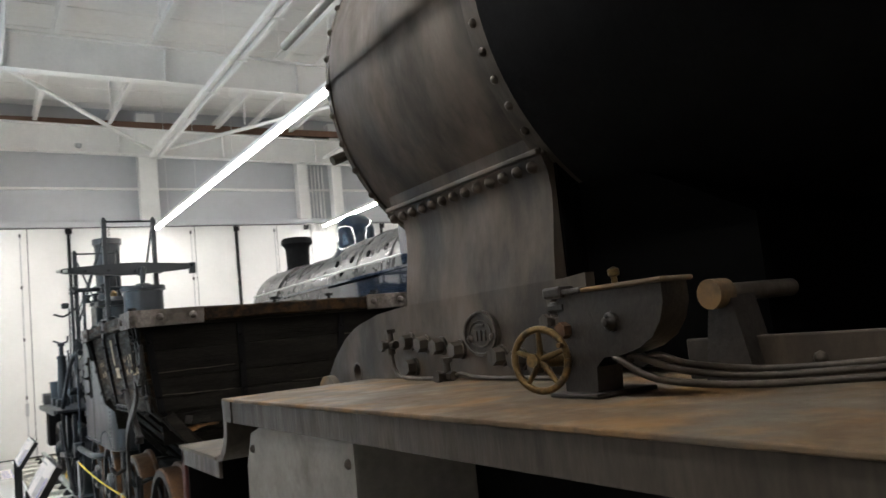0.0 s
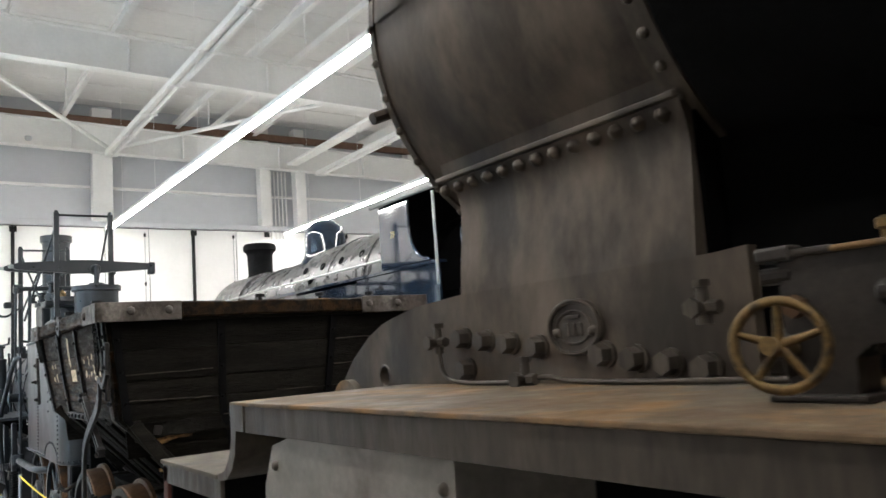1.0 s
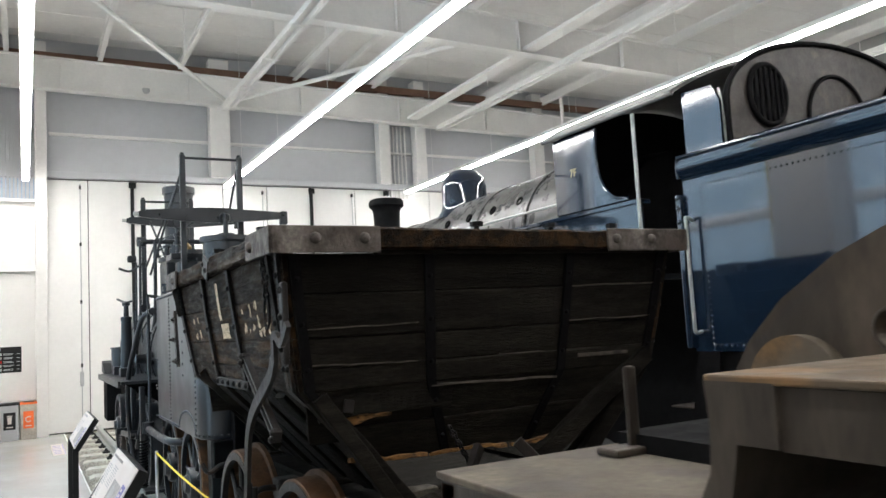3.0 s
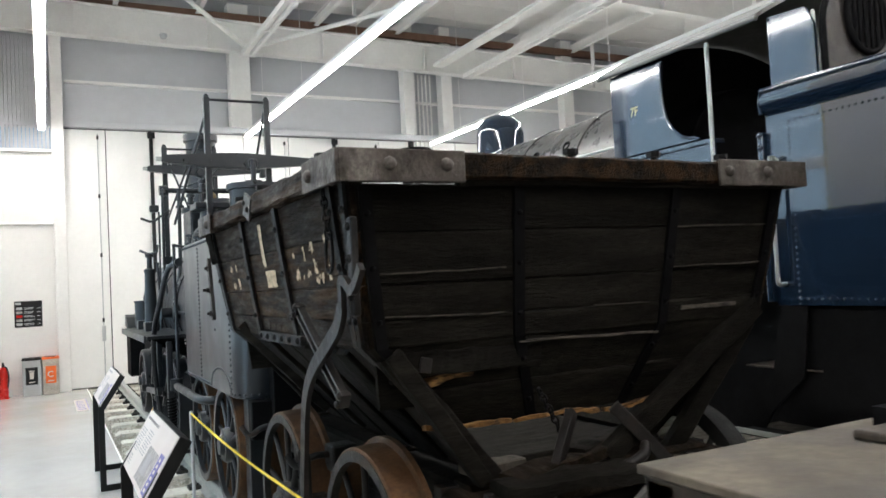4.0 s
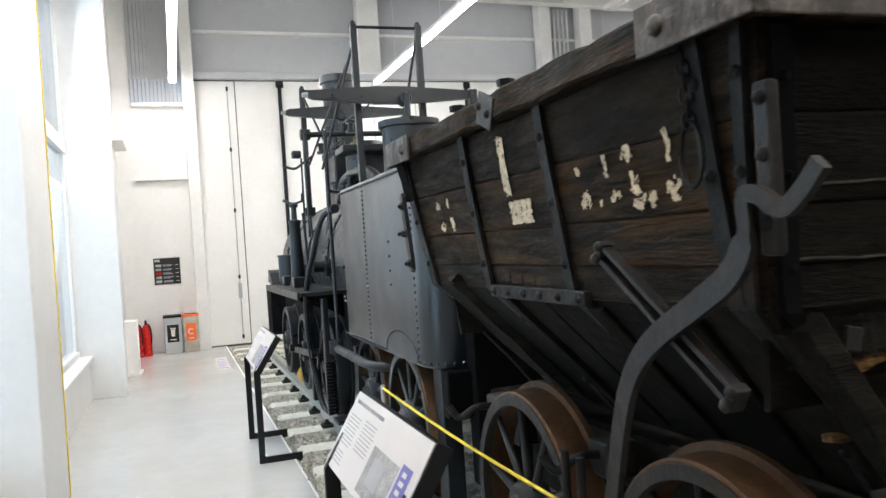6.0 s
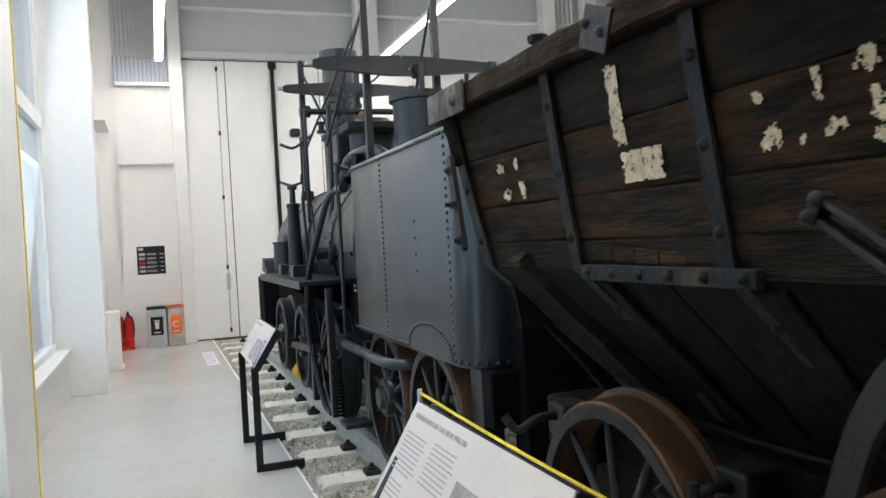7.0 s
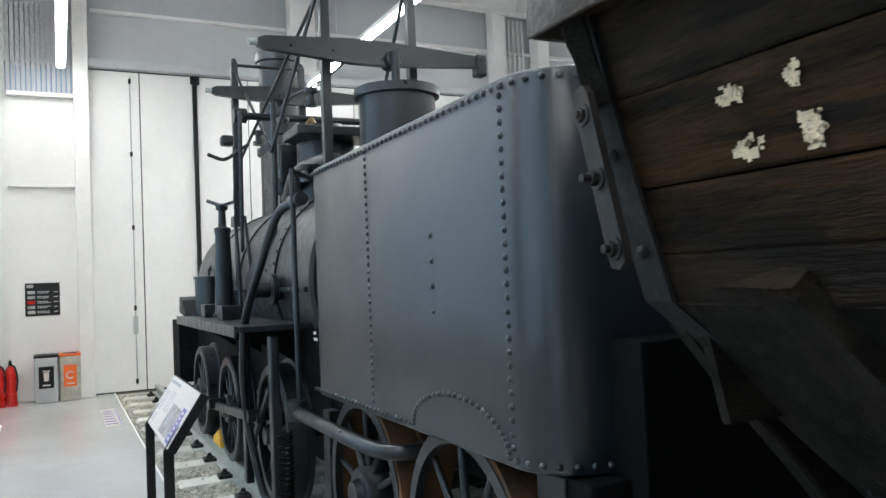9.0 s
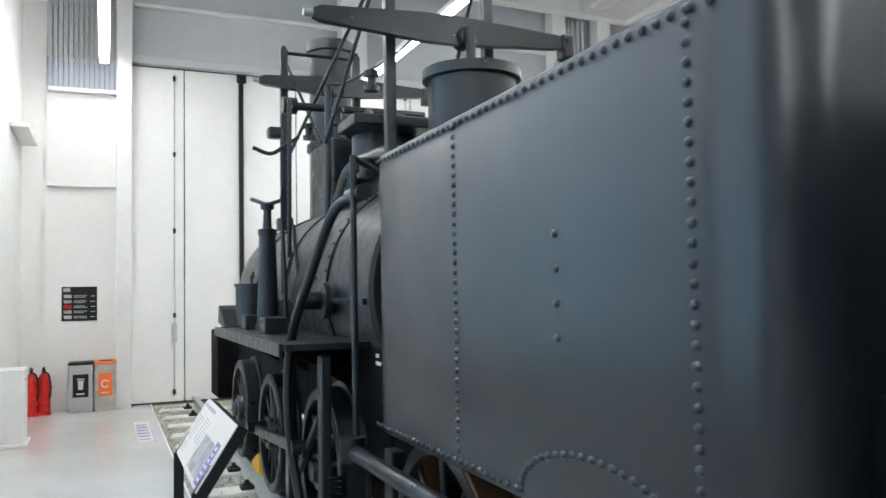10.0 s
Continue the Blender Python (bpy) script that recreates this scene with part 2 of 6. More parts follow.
def hex_mesh(name, r, h):
    bm = bmesh.new()
    bmesh.ops.create_cone(bm, cap_ends=True, segments=6, radius1=r, radius2=r * 0.96, depth=h, matrix=Matrix.Translation((0, 0, h / 2)))
    bmesh.ops.create_cone(bm, cap_ends=True, segments=8, radius1=r * 0.55, radius2=r * 0.45, depth=h * 0.6, matrix=Matrix.Translation((0, 0, h * 1.2)))
    me = bpy.data.meshes.new(name)
    bm.to_mesh(me)
    bm.free()
    return me


STUD_MESHES = {}


def stud(name, me, material, parent, at, normal):
    """A rivet or bolt on a surface; alike ones of one material share a mesh."""
    key = (me.name, material.name)
    if key not in STUD_MESHES:
        STUD_MESHES[key] = me.copy()
    ob = link(name, STUD_MESHES[key], material, parent)
    ob.matrix_basis = Matrix.Translation(at) @ Vector(normal).to_track_quat("Z", "Y").to_matrix().to_4x4()
    return ob


def words(name, body, size, m, material, parent, extrude=0.0006):
    c = bpy.data.curves.new(name, "FONT")
    c.body, c.size, c.extrude = body, size, extrude
    ob = link(name, c, material, parent)
    ob.matrix_basis = m
    return ob


def wheel(parent, x, y, z, r, width, face, tyre, spokes=10, hub_r=0.09, flip=1, rim=0.05, label="spoked iron wheel"):
    """A spoked rail wheel under a thing: x is its outer face, flip 1 for one whose outer face looks to -x."""
    f = flip
    bm = lathe(bmesh.new(), (x, y, z), (f, 0, 0), [(0.0, r - rim), (0.0, r - 0.006), (0.006, r), (width, r + 0.004), (width + 0.004, r + 0.028), (width + 0.026, r + 0.028), (width + 0.028, r - rim), (0.0, r - rim)], 48)
    w = part("wheel", bm, tyre, parent, label, 40)
    part("rim", lathe(bmesh.new(), (x, y, z), (f, 0, 0), [(-0.004, r - rim - 0.012), (-0.004, r - 0.012), (0.03, r - 0.012), (0.03, r - rim - 0.012), (-0.004, r - rim - 0.012)], 48), face, w, "", 40)
    part("hub", lathe(bmesh.new(), (x, y, z), (f, 0, 0), [(-0.05, 0.0), (-0.05, hub_r * 0.5), (-0.02, hub_r * 0.62), (-0.02, hub_r * 0.9), (-0.005, hub_r), (0.09, hub_r), (0.09, 0)], 24), face, w, "", 40)
    for k in range(spokes):
        a = k * math.tau / spokes + 0.2
        d = Vector((0, math.cos(a), math.sin(a)))
        c = Vector((x + f * 0.035, y, z))
        part("spoke", tube(bmesh.new(), c + d * hub_r * 0.8, c + d * (r - rim), 0.017, 0.0125, 8), face, w, "", 60)
    return w


RIVET = dome_mesh("rivet_head", 0.0112, 0.0095)
BIG_RIVET = dome_mesh("rivet_head_big", 0.022, 0.018)
NUT = hex_mesh("hex_nut", 0.024, 0.02)
HEAD = dome_mesh("hex_head", 0.022, 0.022, 6, 2)

# ---- the hall ----
FLOOR_EDGE, END_Y, LEFT_X = -1.28, 12.75, -3.1
boxed("floor", (LEFT_X - 0.3, FLOOR_EDGE, -14, END_Y + 0.3, -0.3, 0.0), M_FLOOR)
tagged(bpy.data.objects["floor"], "polished grey concrete hall floor", "floor", "", "structure")
tagged(boxed("floor_east", (5.3, 15, -14, END_Y + 0.3, -0.3, 0.0), M_FLOOR), "polished grey concrete hall floor", "floor", "", "structure")
tagged(boxed("track_bed", (FLOOR_EDGE, 5.3, -14, END_Y, -0.35, -0.02), M_BALLAST), "sunken bed of pale ballast stones", "ballast", "", "structure")
tagged(boxed("trim_floor_edge", (FLOOR_EDGE - 0.01, FLOOR_EDGE + 0.006, -14, END_Y, -0.05, 0.003), M_STEELW), "thin steel edge of the floor", "trim", "", "structure")

wall_end = thing("wall_end", "white end wall with folding doors below grey cladding", "wall", "", "structure")
boxed("pier", (-2.62, -1.68, END_Y, END_Y + 0.3, 0, 3.06), M_WHITE, wall_end)
boxed("upper_panel", (-2.62, -1.68, END_Y + 0.06, END_Y + 0.3, 3.06, 4.35), M_WHITE, wall_end)
boxed("ledge", (-2.6, -1.7, END_Y - 0.10, END_Y + 0.06, 3.02, 3.06), M_WHITE, wall_end, 0.004)
boxed("ledge", (-2.6, -1.7, END_Y - 0.06, END_Y + 0.06, 4.33, 4.39), M_WHITE, wall_end, 0.004)
bm = bmesh.new()
for k in range(14):
    box(bm, -2.6 + k * 0.065, -2.6 + k * 0.065 + 0.05, END_Y + 0.03, END_Y + 0.09, 4.39, 7.6)
part("corrugated_cladding", bm, M_CLAD, wall_end, "grey ribbed cladding", None)
boxed("cladding_back", (-2.62, 15, END_Y + 0.09, END_Y + 0.3, 4.84, 7.8), M_CLAD, wall_end)
for z in (5.65,):
    boxed("cladding_rail", (-1.5, 15, END_Y - 0.01, END_Y + 0.09, z, z + 0.05), M_STEELW, wall_end, 0.004)
for x0, x1 in ((-1.74, -1.54), (1.48, 1.89), (5.28, 5.54), (6.22, 6.49), (9.6, 9.9)):
    boxed("column", (x0, x1, END_Y - 0.22, END_Y + 0.05, 4.9 if x0 > 0 else 0, 7.4), M_STEELW, wall_end, 0.008)
for k in range(5):
    part("conduit", tube(bmesh.new(), (5.62 + k * 0.1, END_Y - 0.03, 4.6), (5.62 + k * 0.1, END_Y - 0.03, 6.3), 0.02, seg=8), M_STEELW, wall_end, "", 60)
boxed("door_head", (-1.7, 15, END_Y - 0.12, END_Y + 0.09, 4.80, 4.92), M_CLAD, wall_end, 0.01, "grey steel door track")

# folding doors: leaves, seams, hinges and lock rods
doors = thing("door_1", "closed white folding hall doors with black lock rods", "door", "", "structure")
EDGES = [-1.60, -0.83, -0.03, 0.80, 1.75, 2.68, 3.66, 4.70, 5.6, 6.6, 7.6, 8.6, 9.6, 12.0, 15.0]
for a, b in zip(EDGES, EDGES[1:]):
    boxed("leaf", (a + 0.008, b - 0.008, END_Y + 0.0, END_Y + 0.08, 0.02, 4.78), M_WHITE, doors, 0.006)
boxed("seal", (-1.6, 15, END_Y + 0.03, END_Y + 0.09, 0.0, 4.8), M_PBLACK, doors)
for x in (-0.97, 2.58, 4.62):
    part("lock_rod", tube(bmesh.new(), (x, END_Y - 0.03, 0.1), (x, END_Y - 0.03, 4.7), 0.009, seg=8), M_GREYP, doors, "thin grey rod", 60)
    for z in (0.12, 1.2, 2.4, 3.5, 4.6):
        boxed("clip", (x - 0.018, x + 0.018, END_Y - 0.05, END_Y + 0.01, z, z + 0.07), M_PBLACK, doors, 0.004)
boxed("lock_box", (-1.0, -0.94, END_Y - 0.06, END_Y, 0.85, 1.12), M_GREYP, doors, 0.008)
for x in (-0.03, 3.66, 7.6):
    boxed("pivot_post", (x - 0.032, x + 0.032, END_Y - 0.06, END_Y - 0.002, 0.05, 4.72), M_PBLACK, doors, 0.005, "black hinge post")
for x in (-1.63, -0.03, 3.66, 5.45, 7.6):
    for z in (0.1, 4.70):
        boxed("hinge", (x - 0.07, x + 0.07, END_Y - 0.09, END_Y - 0.062, z - 0.06, z + 0.06), M_PBLACK, doors, 0.01, "black steel hinge")
        boxed("hinge", (x - 0.045, x + 0.02, END_Y - 0.13, END_Y - 0.09, z - 0.035, z + 0.02), M_PBLACK, doors, 0.01)

# left wall: tall windows between deep columns
wall_left = thing("wall_left", "white wall with tall windows between columns", "wall", "", "structure")
bays = [(0.2, 3.0), (3.95, 8.35)]
boxed("sill_wall", (LEFT_X - 0.25, LEFT_X, 0.2, 8.4, 0, 0.48), M_WHITE, wall_left)
# solid stretch out of view, greyed so less light reaches wagon and tank
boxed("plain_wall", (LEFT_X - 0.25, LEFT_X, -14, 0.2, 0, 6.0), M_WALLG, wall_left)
boxed("head_wall", (LEFT_X - 0.25, LEFT_X, -14, END_Y + 0.3, 6.0, 8.2), M_WHITE, wall_left)
boxed("sill", (LEFT_X - 0.22, LEFT_X + 0.05, 0.2, 8.4, 0.48, 0.53), M_WHITE, wall_left, 0.008)
for y0, y1, deep in ((-9.0, -8.6, 0.2), (-4.6, -4.2, 0.2), (-0.2, 0.2, 0.2), (3.0, 3.95, 0.27), (8.35, 8.62, 0.4)):
    boxed("column", (LEFT_X - 0.25, LEFT_X + deep, y0, y1, 0, 8.0), M_WHITE, wall_left, 0.01)
boxed("yellow_trim", (LEFT_X + 0.27, LEFT_X + 0.276, 3.92, 3.95, 0, 8.0), M_YELLOW, wall_left)
boxed("return_wall", (LEFT_X - 0.25, -2.92, 8.62, END_Y + 0.3, 0, 8.0), M_WHITE, wall_left)
boxed("corner_wall", (-2.92, -2.62, END_Y + 0.1, END_Y + 0.3, 0, 8.0), M_WHITE, wall_left)
boxed("shelf", (-2.92, -2.72, 11.4, 12.7, 3.55, 3.6), M_WHITE, wall_left, 0.005)
for n, (y0, y1) in enumerate(bays):
    w = thing("window_%d" % (n + 1), "tall window with white frame and pale blue daylight", "window", "", "structure")
    mid = (y0 + y1) / 2
    for a, b in ((y0, y0 + 0.07), (mid - 0.035, mid + 0.035), (y1 - 0.07, y1)):
        boxed("window_frame", (LEFT_X - 0.2, LEFT_X - 0.12, a, b, 0.53, 6.0), M_WHITE, w, 0.006)
    for a, b in ((0.53, 0.60), (2.95, 3.12), (5.9, 6.0)):
        boxed("window_frame", (LEFT_X - 0.2, LEFT_X - 0.10, y0, y1, a, b), M_WHITE, w, 0.006)
    for a, b in ((y0 + 0.07, mid - 0.035), (mid + 0.035, y1 - 0.07)):
        for z0, z1 in ((0.6, 2.95), (3.12, 5.9)):
            p = boxed("pane", (LEFT_X - 0.165, LEFT_X - 0.155, a, b, z0, z1), M_GLASS, w)
            p.visible_shadow = False
    area_lamp("daylight", look((LEFT_X - 0.08, mid, 3.2), (5, mid, 2.2)), y1 - y0 - 0.2, 5.2, 18.0 * (y1 - y0 - 0.2), (0.72, 0.87, 1.0))
tagged(boxed("backdrop", (-9.2, -9.0, -16, 16, -0.5, 9), glow("daylight_sky", (0.42, 0.72, 0.95), 0.95)), "bright pale blue daylight outside", "sky", "", "structure")
tagged(boxed("ground", (-60, LEFT_X - 0.3, -60, 60, -0.4, -0.1), M_SLEEPER), "pale paved ground outside", "ground", "", "structure")

# far and near closing walls, added in dim grey to keep fill light low
tagged(boxed("wall_east", (15, 15.3, -14.3, END_Y + 0.3, 0, 8.2), M_DIM), "closing hall wall greyed to cut bounce light", "wall", "", "structure")
tagged(boxed("wall_south", (LEFT_X - 0.3, 15.3, -14.3, -14, 0, 8.2), M_DIM), "closing hall wall greyed to cut bounce light", "wall", "", "structure")

# roof
tagged(boxed("ceiling", (LEFT_X - 0.3, 15.3, -14.3, END_Y + 0.3, 7.55, 7.7), M_CEIL), "off-white ribbed roof deck", "ceiling", "", "structure")
bm = bmesh.new()
for k in range(27):
    box(bm, LEFT_X, 15, -13.6 + k * 1.0, -13.6 + k * 1.0 + 0.03, 7.54, 7.55)
part("ceiling_ribs", bm, M_CEIL, bpy.data.objects["ceiling"])


def beam(name, a, b, h, w, parent, label=""):
    """An I-beam between two points."""
    a, b = Vector(a), Vector(b)
    bm = bmesh.new()
    m = Matrix.Translation(a) @ (b - a).to_track_quat("Y", "Z").to_matrix().to_4x4()
    length = (b - a).length
    box(bm, -w / 2, w / 2, 0, length, h / 2 - 0.02, h / 2, 0, m)
    box(bm, -w / 2, w / 2, 0, length, -h / 2, -h / 2 + 0.02, 0, m)
    box(bm, -0.01, 0.01, 0, length, -h / 2 + 0.02, h / 2 - 0.02, 0, m)
    return part(name, bm, M_STEELW, parent, label)


roof = thing("roof_frame", "white painted steel roof beams and bracing", "roof frame", "", "structure")
for y in (12.45, 7.45, 2.45, -2.55, -7.55, -12.55):
    beam("rafter", (LEFT_X, y, 6.78), (15, y, 6.43), 0.62, 0.22, roof)
    if y > 12:
        boxed("brown_strip", (LEFT_X, 15, y + 0.02, y + 0.14, 7.02, 7.18), M_RUSTBEAM, roof, 0, "bare brown strip above the rafter")
    for k in range(7):
        x = -1.3 + k * 2.35
        z = 6.72 - 0.0193 * x
        boxed("stiffener", (x - 0.005, x + 0.005, y - 0.105, y - 0.011, z - 0.27, z + 0.27), M_STEELW, roof)
# ties below the rafters, doubled by flat angles
for x in (-3.0, 1.80, 6.80, 11.8):
    z = 6.46 - 0.0193 * x
    for dx in (-0.085, 0.085):
        part("tie", box(bmesh.new(), x + dx - 0.028, x + dx + 0.028, -13.9, 12.34, z - 0.13, z - 0.045, 0.004), M_STEELW, roof)
    part("tie_plate", box(bmesh.new(), x - 0.112, x + 0.112, -13.9, 12.34, z - 0.044, z - 0.03), M_STEELW, roof)
    for y in (12.3, 10.7, 9.1, 7.45, 5.8, 4.1, 2.45, 0.8, -0.9, -2.55):
        part("tie_cleat", box(bmesh.new(), x - 0.15, x + 0.15, y - 0.03, y + 0.03, z - 0.145, z - 0.131, 0.002), M_STEELW, roof)
for x in (-2.2, -0.6, 0.9, 3.3, 5.15, 8.2, 9.9, 13.4):
    beam("purlin", (x, -14, 7.20), (x, END_Y, 7.20), 0.2, 0.09, roof)
for x in (2.55, 4.2, 7.4):
    part("secondary_purlin", box(bmesh.new(), x - 0.035, x + 0.035, -14, END_Y, 7.22, 7.34), M_STEELW, roof)
for y0, y1 in ((12.3, 7.5), (2.4, -2.5)):
    for x0, x1 in ((-1.35, 4.95),):
        for x in (x0, x1):
            part("brace", tube(bmesh.new(), (x, y1, 6.47), (1.8, y0, 6.44), 0.042, seg=10), M_STEELW, roof, "", 60)
part("hanger", tube(bmesh.new(), (10.3, 12.2, 6.3), (10.3, 12.2, 7.5), 0.05, seg=10), M_STEELW, roof, "", 60)
for x in (0.6, 3.3):
    for y in (10.3, 5.6, 1.1):
        part("hanger", tube(bmesh.new(), (x, y, 6.6), (x, y, 7.5), 0.018, seg=8), M_STEELW, roof, "", 60)
boxed("cable_tray", (5.86, 6.12, -12, 12.2, 6.36, 6.42), M_STEELW, roof)
part("red_pipe", tube(bmesh.new(), (7.28, 3.6, 7.1), (7.2, 8.0, 7.1), 0.025, seg=8), M_RED, roof, "thin red sprinkler pipe", 60)
for x, r in ((-1.70, 0.03), (-1.56, 0.045), (-1.40, 0.03)):
    part("conduit", tube(bmesh.new(), (x - 0.2, -13, 6.5), (x, 8.0, 6.5), r, seg=8), M_STEELW, roof, "thin white conduit", 60)
part("duct", tube(bmesh.new(), (-2.6, -12, 5.9), (-2.6, 6.0, 5.9), 0.16, seg=20), M_STEELW, roof, "round white duct", 60)
for y in (-8, -3, 2):
    part("duct_hanger", tube(bmesh.new(), (-2.6, y, 6.0), (-2.6, y, 7.5), 0.012, seg=6), M_STEELW, roof)


def strip_lamp(x, y0, y1, z):
    t = thing("strip_light", "long white linear lamp hung on thin wires", "ceiling light", "linear lamps under the roof")
    part("diffuser", box(bmesh.new(), x - 0.047, x + 0.047, y0, y1, z - 0.035, z, 0.006), M_LAMP, t, "glowing white diffuser")
    part("housing", box(bmesh.new(), x - 0.065, x + 0.065, y0 - 0.01, y1 + 0.01, z + 0.002, z + 0.06, 0.006), M_STEELW, t)
    for y in np.arange(y0 + 0.3, y1, 2.4):
        part("wire", tube(bmesh.new(), (x, y, z + 0.06), (x, y, 7.5), 0.004, seg=5), M_STEELW, t)
    seat(t, (x, (y0 + y1) / 2, z))


strip_lamp(-1.895, -8.5, 12.3, 4.69)
strip_lamp(1.73, -8.5, 12.35, 4.69)
strip_lamp(5.82, -8.5, 12.35, 4.69)
strip_lamp(9.8, -8.5, 12.35, 4.69)

# ---- tracks ----
for tx in (0.0, 3.6):
    tr = thing("track", "standard gauge track on concrete sleepers in ballast", "track", "tracks in the hall floor", "structure")
    for x in (tx - 0.753, tx + 0.753):
        prof = [(x - 0.07, 0.0), (x + 0.07, 0.0), (x + 0.07, 0.012), (x + 0.012, 0.03), (x + 0.012, 0.10), (x + 0.036, 0.112), (x + 0.036, 0.138), (x + 0.028, 0.146), (x - 0.028, 0.146), (x - 0.036, 0.138), (x - 0.036, 0.112), (x - 0.012, 0.10), (x - 0.012, 0.03), (x - 0.07, 0.012)]
        part("rail", prism(bmesh.new(), prof, "y", -13.9, END_Y - 0.6), M_RAIL, tr, "dull grey steel rail")
    sl = bmesh.new()
    prism(sl, [(-1.22, -0.06), (1.22, -0.06), (1.22, -0.01), (1.18, 0.012), (0.5, 0.012), (0.42, -0.005), (-0.42, -0.005), (-0.5, 0.012), (-1.18, 0.012), (-1.22, -0.01)], "y", -0.12, 0.12)
    me = bpy.data.meshes.new("sleeper")
    sl.to_mesh(me)
    sl.free()
    ch = bmesh.new()
    box(ch, -0.05, 0.05, -0.055, 0.055, 0.0, 0.03, 0.004)
    tube(ch, (0, 0, 0.02), (0, 0, 0.07), 0.022, 0.016, 8)
    tube(ch, (0, 0, 0.03), (0, 0, 0.045), 0.036, 0.036, 6)
    mc = bpy.data.meshes.new("rail_clip")
    ch.to_mesh(mc)
    ch.free()
    for k in range(38):
        y = -13.2 + k * 0.68
        s = link("sleeper", me, M_SLEEPER, tr)
        s.location = (tx, y, 0)
        if y > -1.5:
            for dx in (-0.86, -0.655, 0.655, 0.86):
                c = link("rail_clip", mc, M_IRON, s)
                c.location = (dx, 0, 0.01)

# ---- chaldron wagon ----
# built round its own middle, then set on the track
WAGON_M = pose(-0.08, 0.36, 0)
wagon = thing("chaldron_wagon", "old dark wooden chaldron coal wagon with iron straps", "wagon")
OUT, HL = 1.04, 1.17
rng = random.Random(5)


def rough_beam(name, a, b, w, h, material, parent, label="", jag=0.006, cuts=14):
    """A worn timber from a to b, w wide and h high, with an uneven surface."""
    a, b = Vector(a), Vector(b)
    m = Matrix.Translation(a) @ (b - a).to_track_quat("Y", "Z").to_matrix().to_4x4()
    n = (b - a).length
    bm = bmesh.new()
    rings = []
    for k in range(cuts + 1):
        ring = []
        for u, v in ((-1, -0.8), (-0.8, -1), (0.8, -1), (1, -0.8), (1, 0.8), (0.8, 1), (-0.8, 1), (-1, 0.8)):
            p = Vector((u * w / 2, n * k / cuts, v * h / 2))
            q = m @ p
            p += noise.noise_vector(q * 6.0) * jag + noise.noise_vector(q * 25.0) * jag * 0.4
            ring.append(bm.verts.new(m @ p))
        rings.append(ring)
    for r0, r1 in zip(rings, rings[1:]):
        for k in range(8):
            bm.faces.new((r0[k], r0[(k + 1) % 8], r1[(k + 1) % 8], r1[k]))
    bm.faces.new(rings[0]), bm.faces.new(rings[-1])
    return part(name, bm, material, parent, label)


def slab(name, corners, thick, material, parent, label="", jag=0.004, cuts=10):
    """A board over four corners (two along each end), thickened away from the outside, with uneven edges."""
    a, b, c, d = [Vector(p) for p in corners]
    nrm = (b - a).cross(d - a).normalized()
    bm = bmesh.new()
    cols = []
    for k in range(cuts + 1):
        t = k / cuts
        lo, hi = a.lerp(b, t), d.lerp(c, t)
        up = (hi - lo).normalized()
        e0, e1 = (noise.noise(lo * 5.0) + 0.5 * noise.noise(lo * 21.0)) * jag, (noise.noise(hi * 5.0 + Vector((9, 0, 0))) + 0.5 * noise.noise(hi * 19.0)) * jag
        s = nrm * (noise.noise(lo * 3.0) * jag)
        lo, hi = lo + up * (0.0015 + e0 * 0.6) + s, hi - up * (0.0015 + e1 * 0.6) + s
        ch = up * 0.006
        cols.append([bm.verts.new(v) for v in (lo + nrm * -0.004, lo + ch, hi - ch, hi + nrm * -0.004, hi - nrm * thick, lo - nrm * thick)])
    for p, q in zip(cols, cols[1:]):
        for k in range(6):
            bm.faces.new((p[k], p[(k + 1) % 6], q[(k + 1) % 6], q[k]))
    bm.faces.new(cols[0]), bm.faces.new(cols[-1])
    return part(name, bm, material, parent, label)


# half width and half length of the body, by height
LEVELS = [(1.97, 0.985, 1.12), (1.80, 0.965, 1.09), (1.63, 0.94, 1.06), (1.51, 0.92, 1.035), (1.42, 0.905, 1.02), (1.26, 0.74, 0.95), (1.10, 0.58, 0.88), (0.93, 0.44, 0.84)]


def at_level(z):
    for (z1, w1, l1), (z0, w0, l0) in zip(LEVELS, LEVELS[1:]):
        if z0 <= z <= z1 + 1e-6:
            t = (z - z0) / (z1 - z0)
            return w0 + (w1 - w0) * t, l0 + (l1 - l0) * t
    return LEVELS[-1][1:]


# dusty wood, paler so that plank edges carry a painted highlight
M_EDGEWOOD = mat("dusty_highlight_wood", (0.085, 0.072, 0.056), 0.85, 0, 0.5, 9, 0.7, 40, spots=(0.03, 0.025, 0.02), spot_lo=0.48, spot_hi=0.6, spot_scale=9)
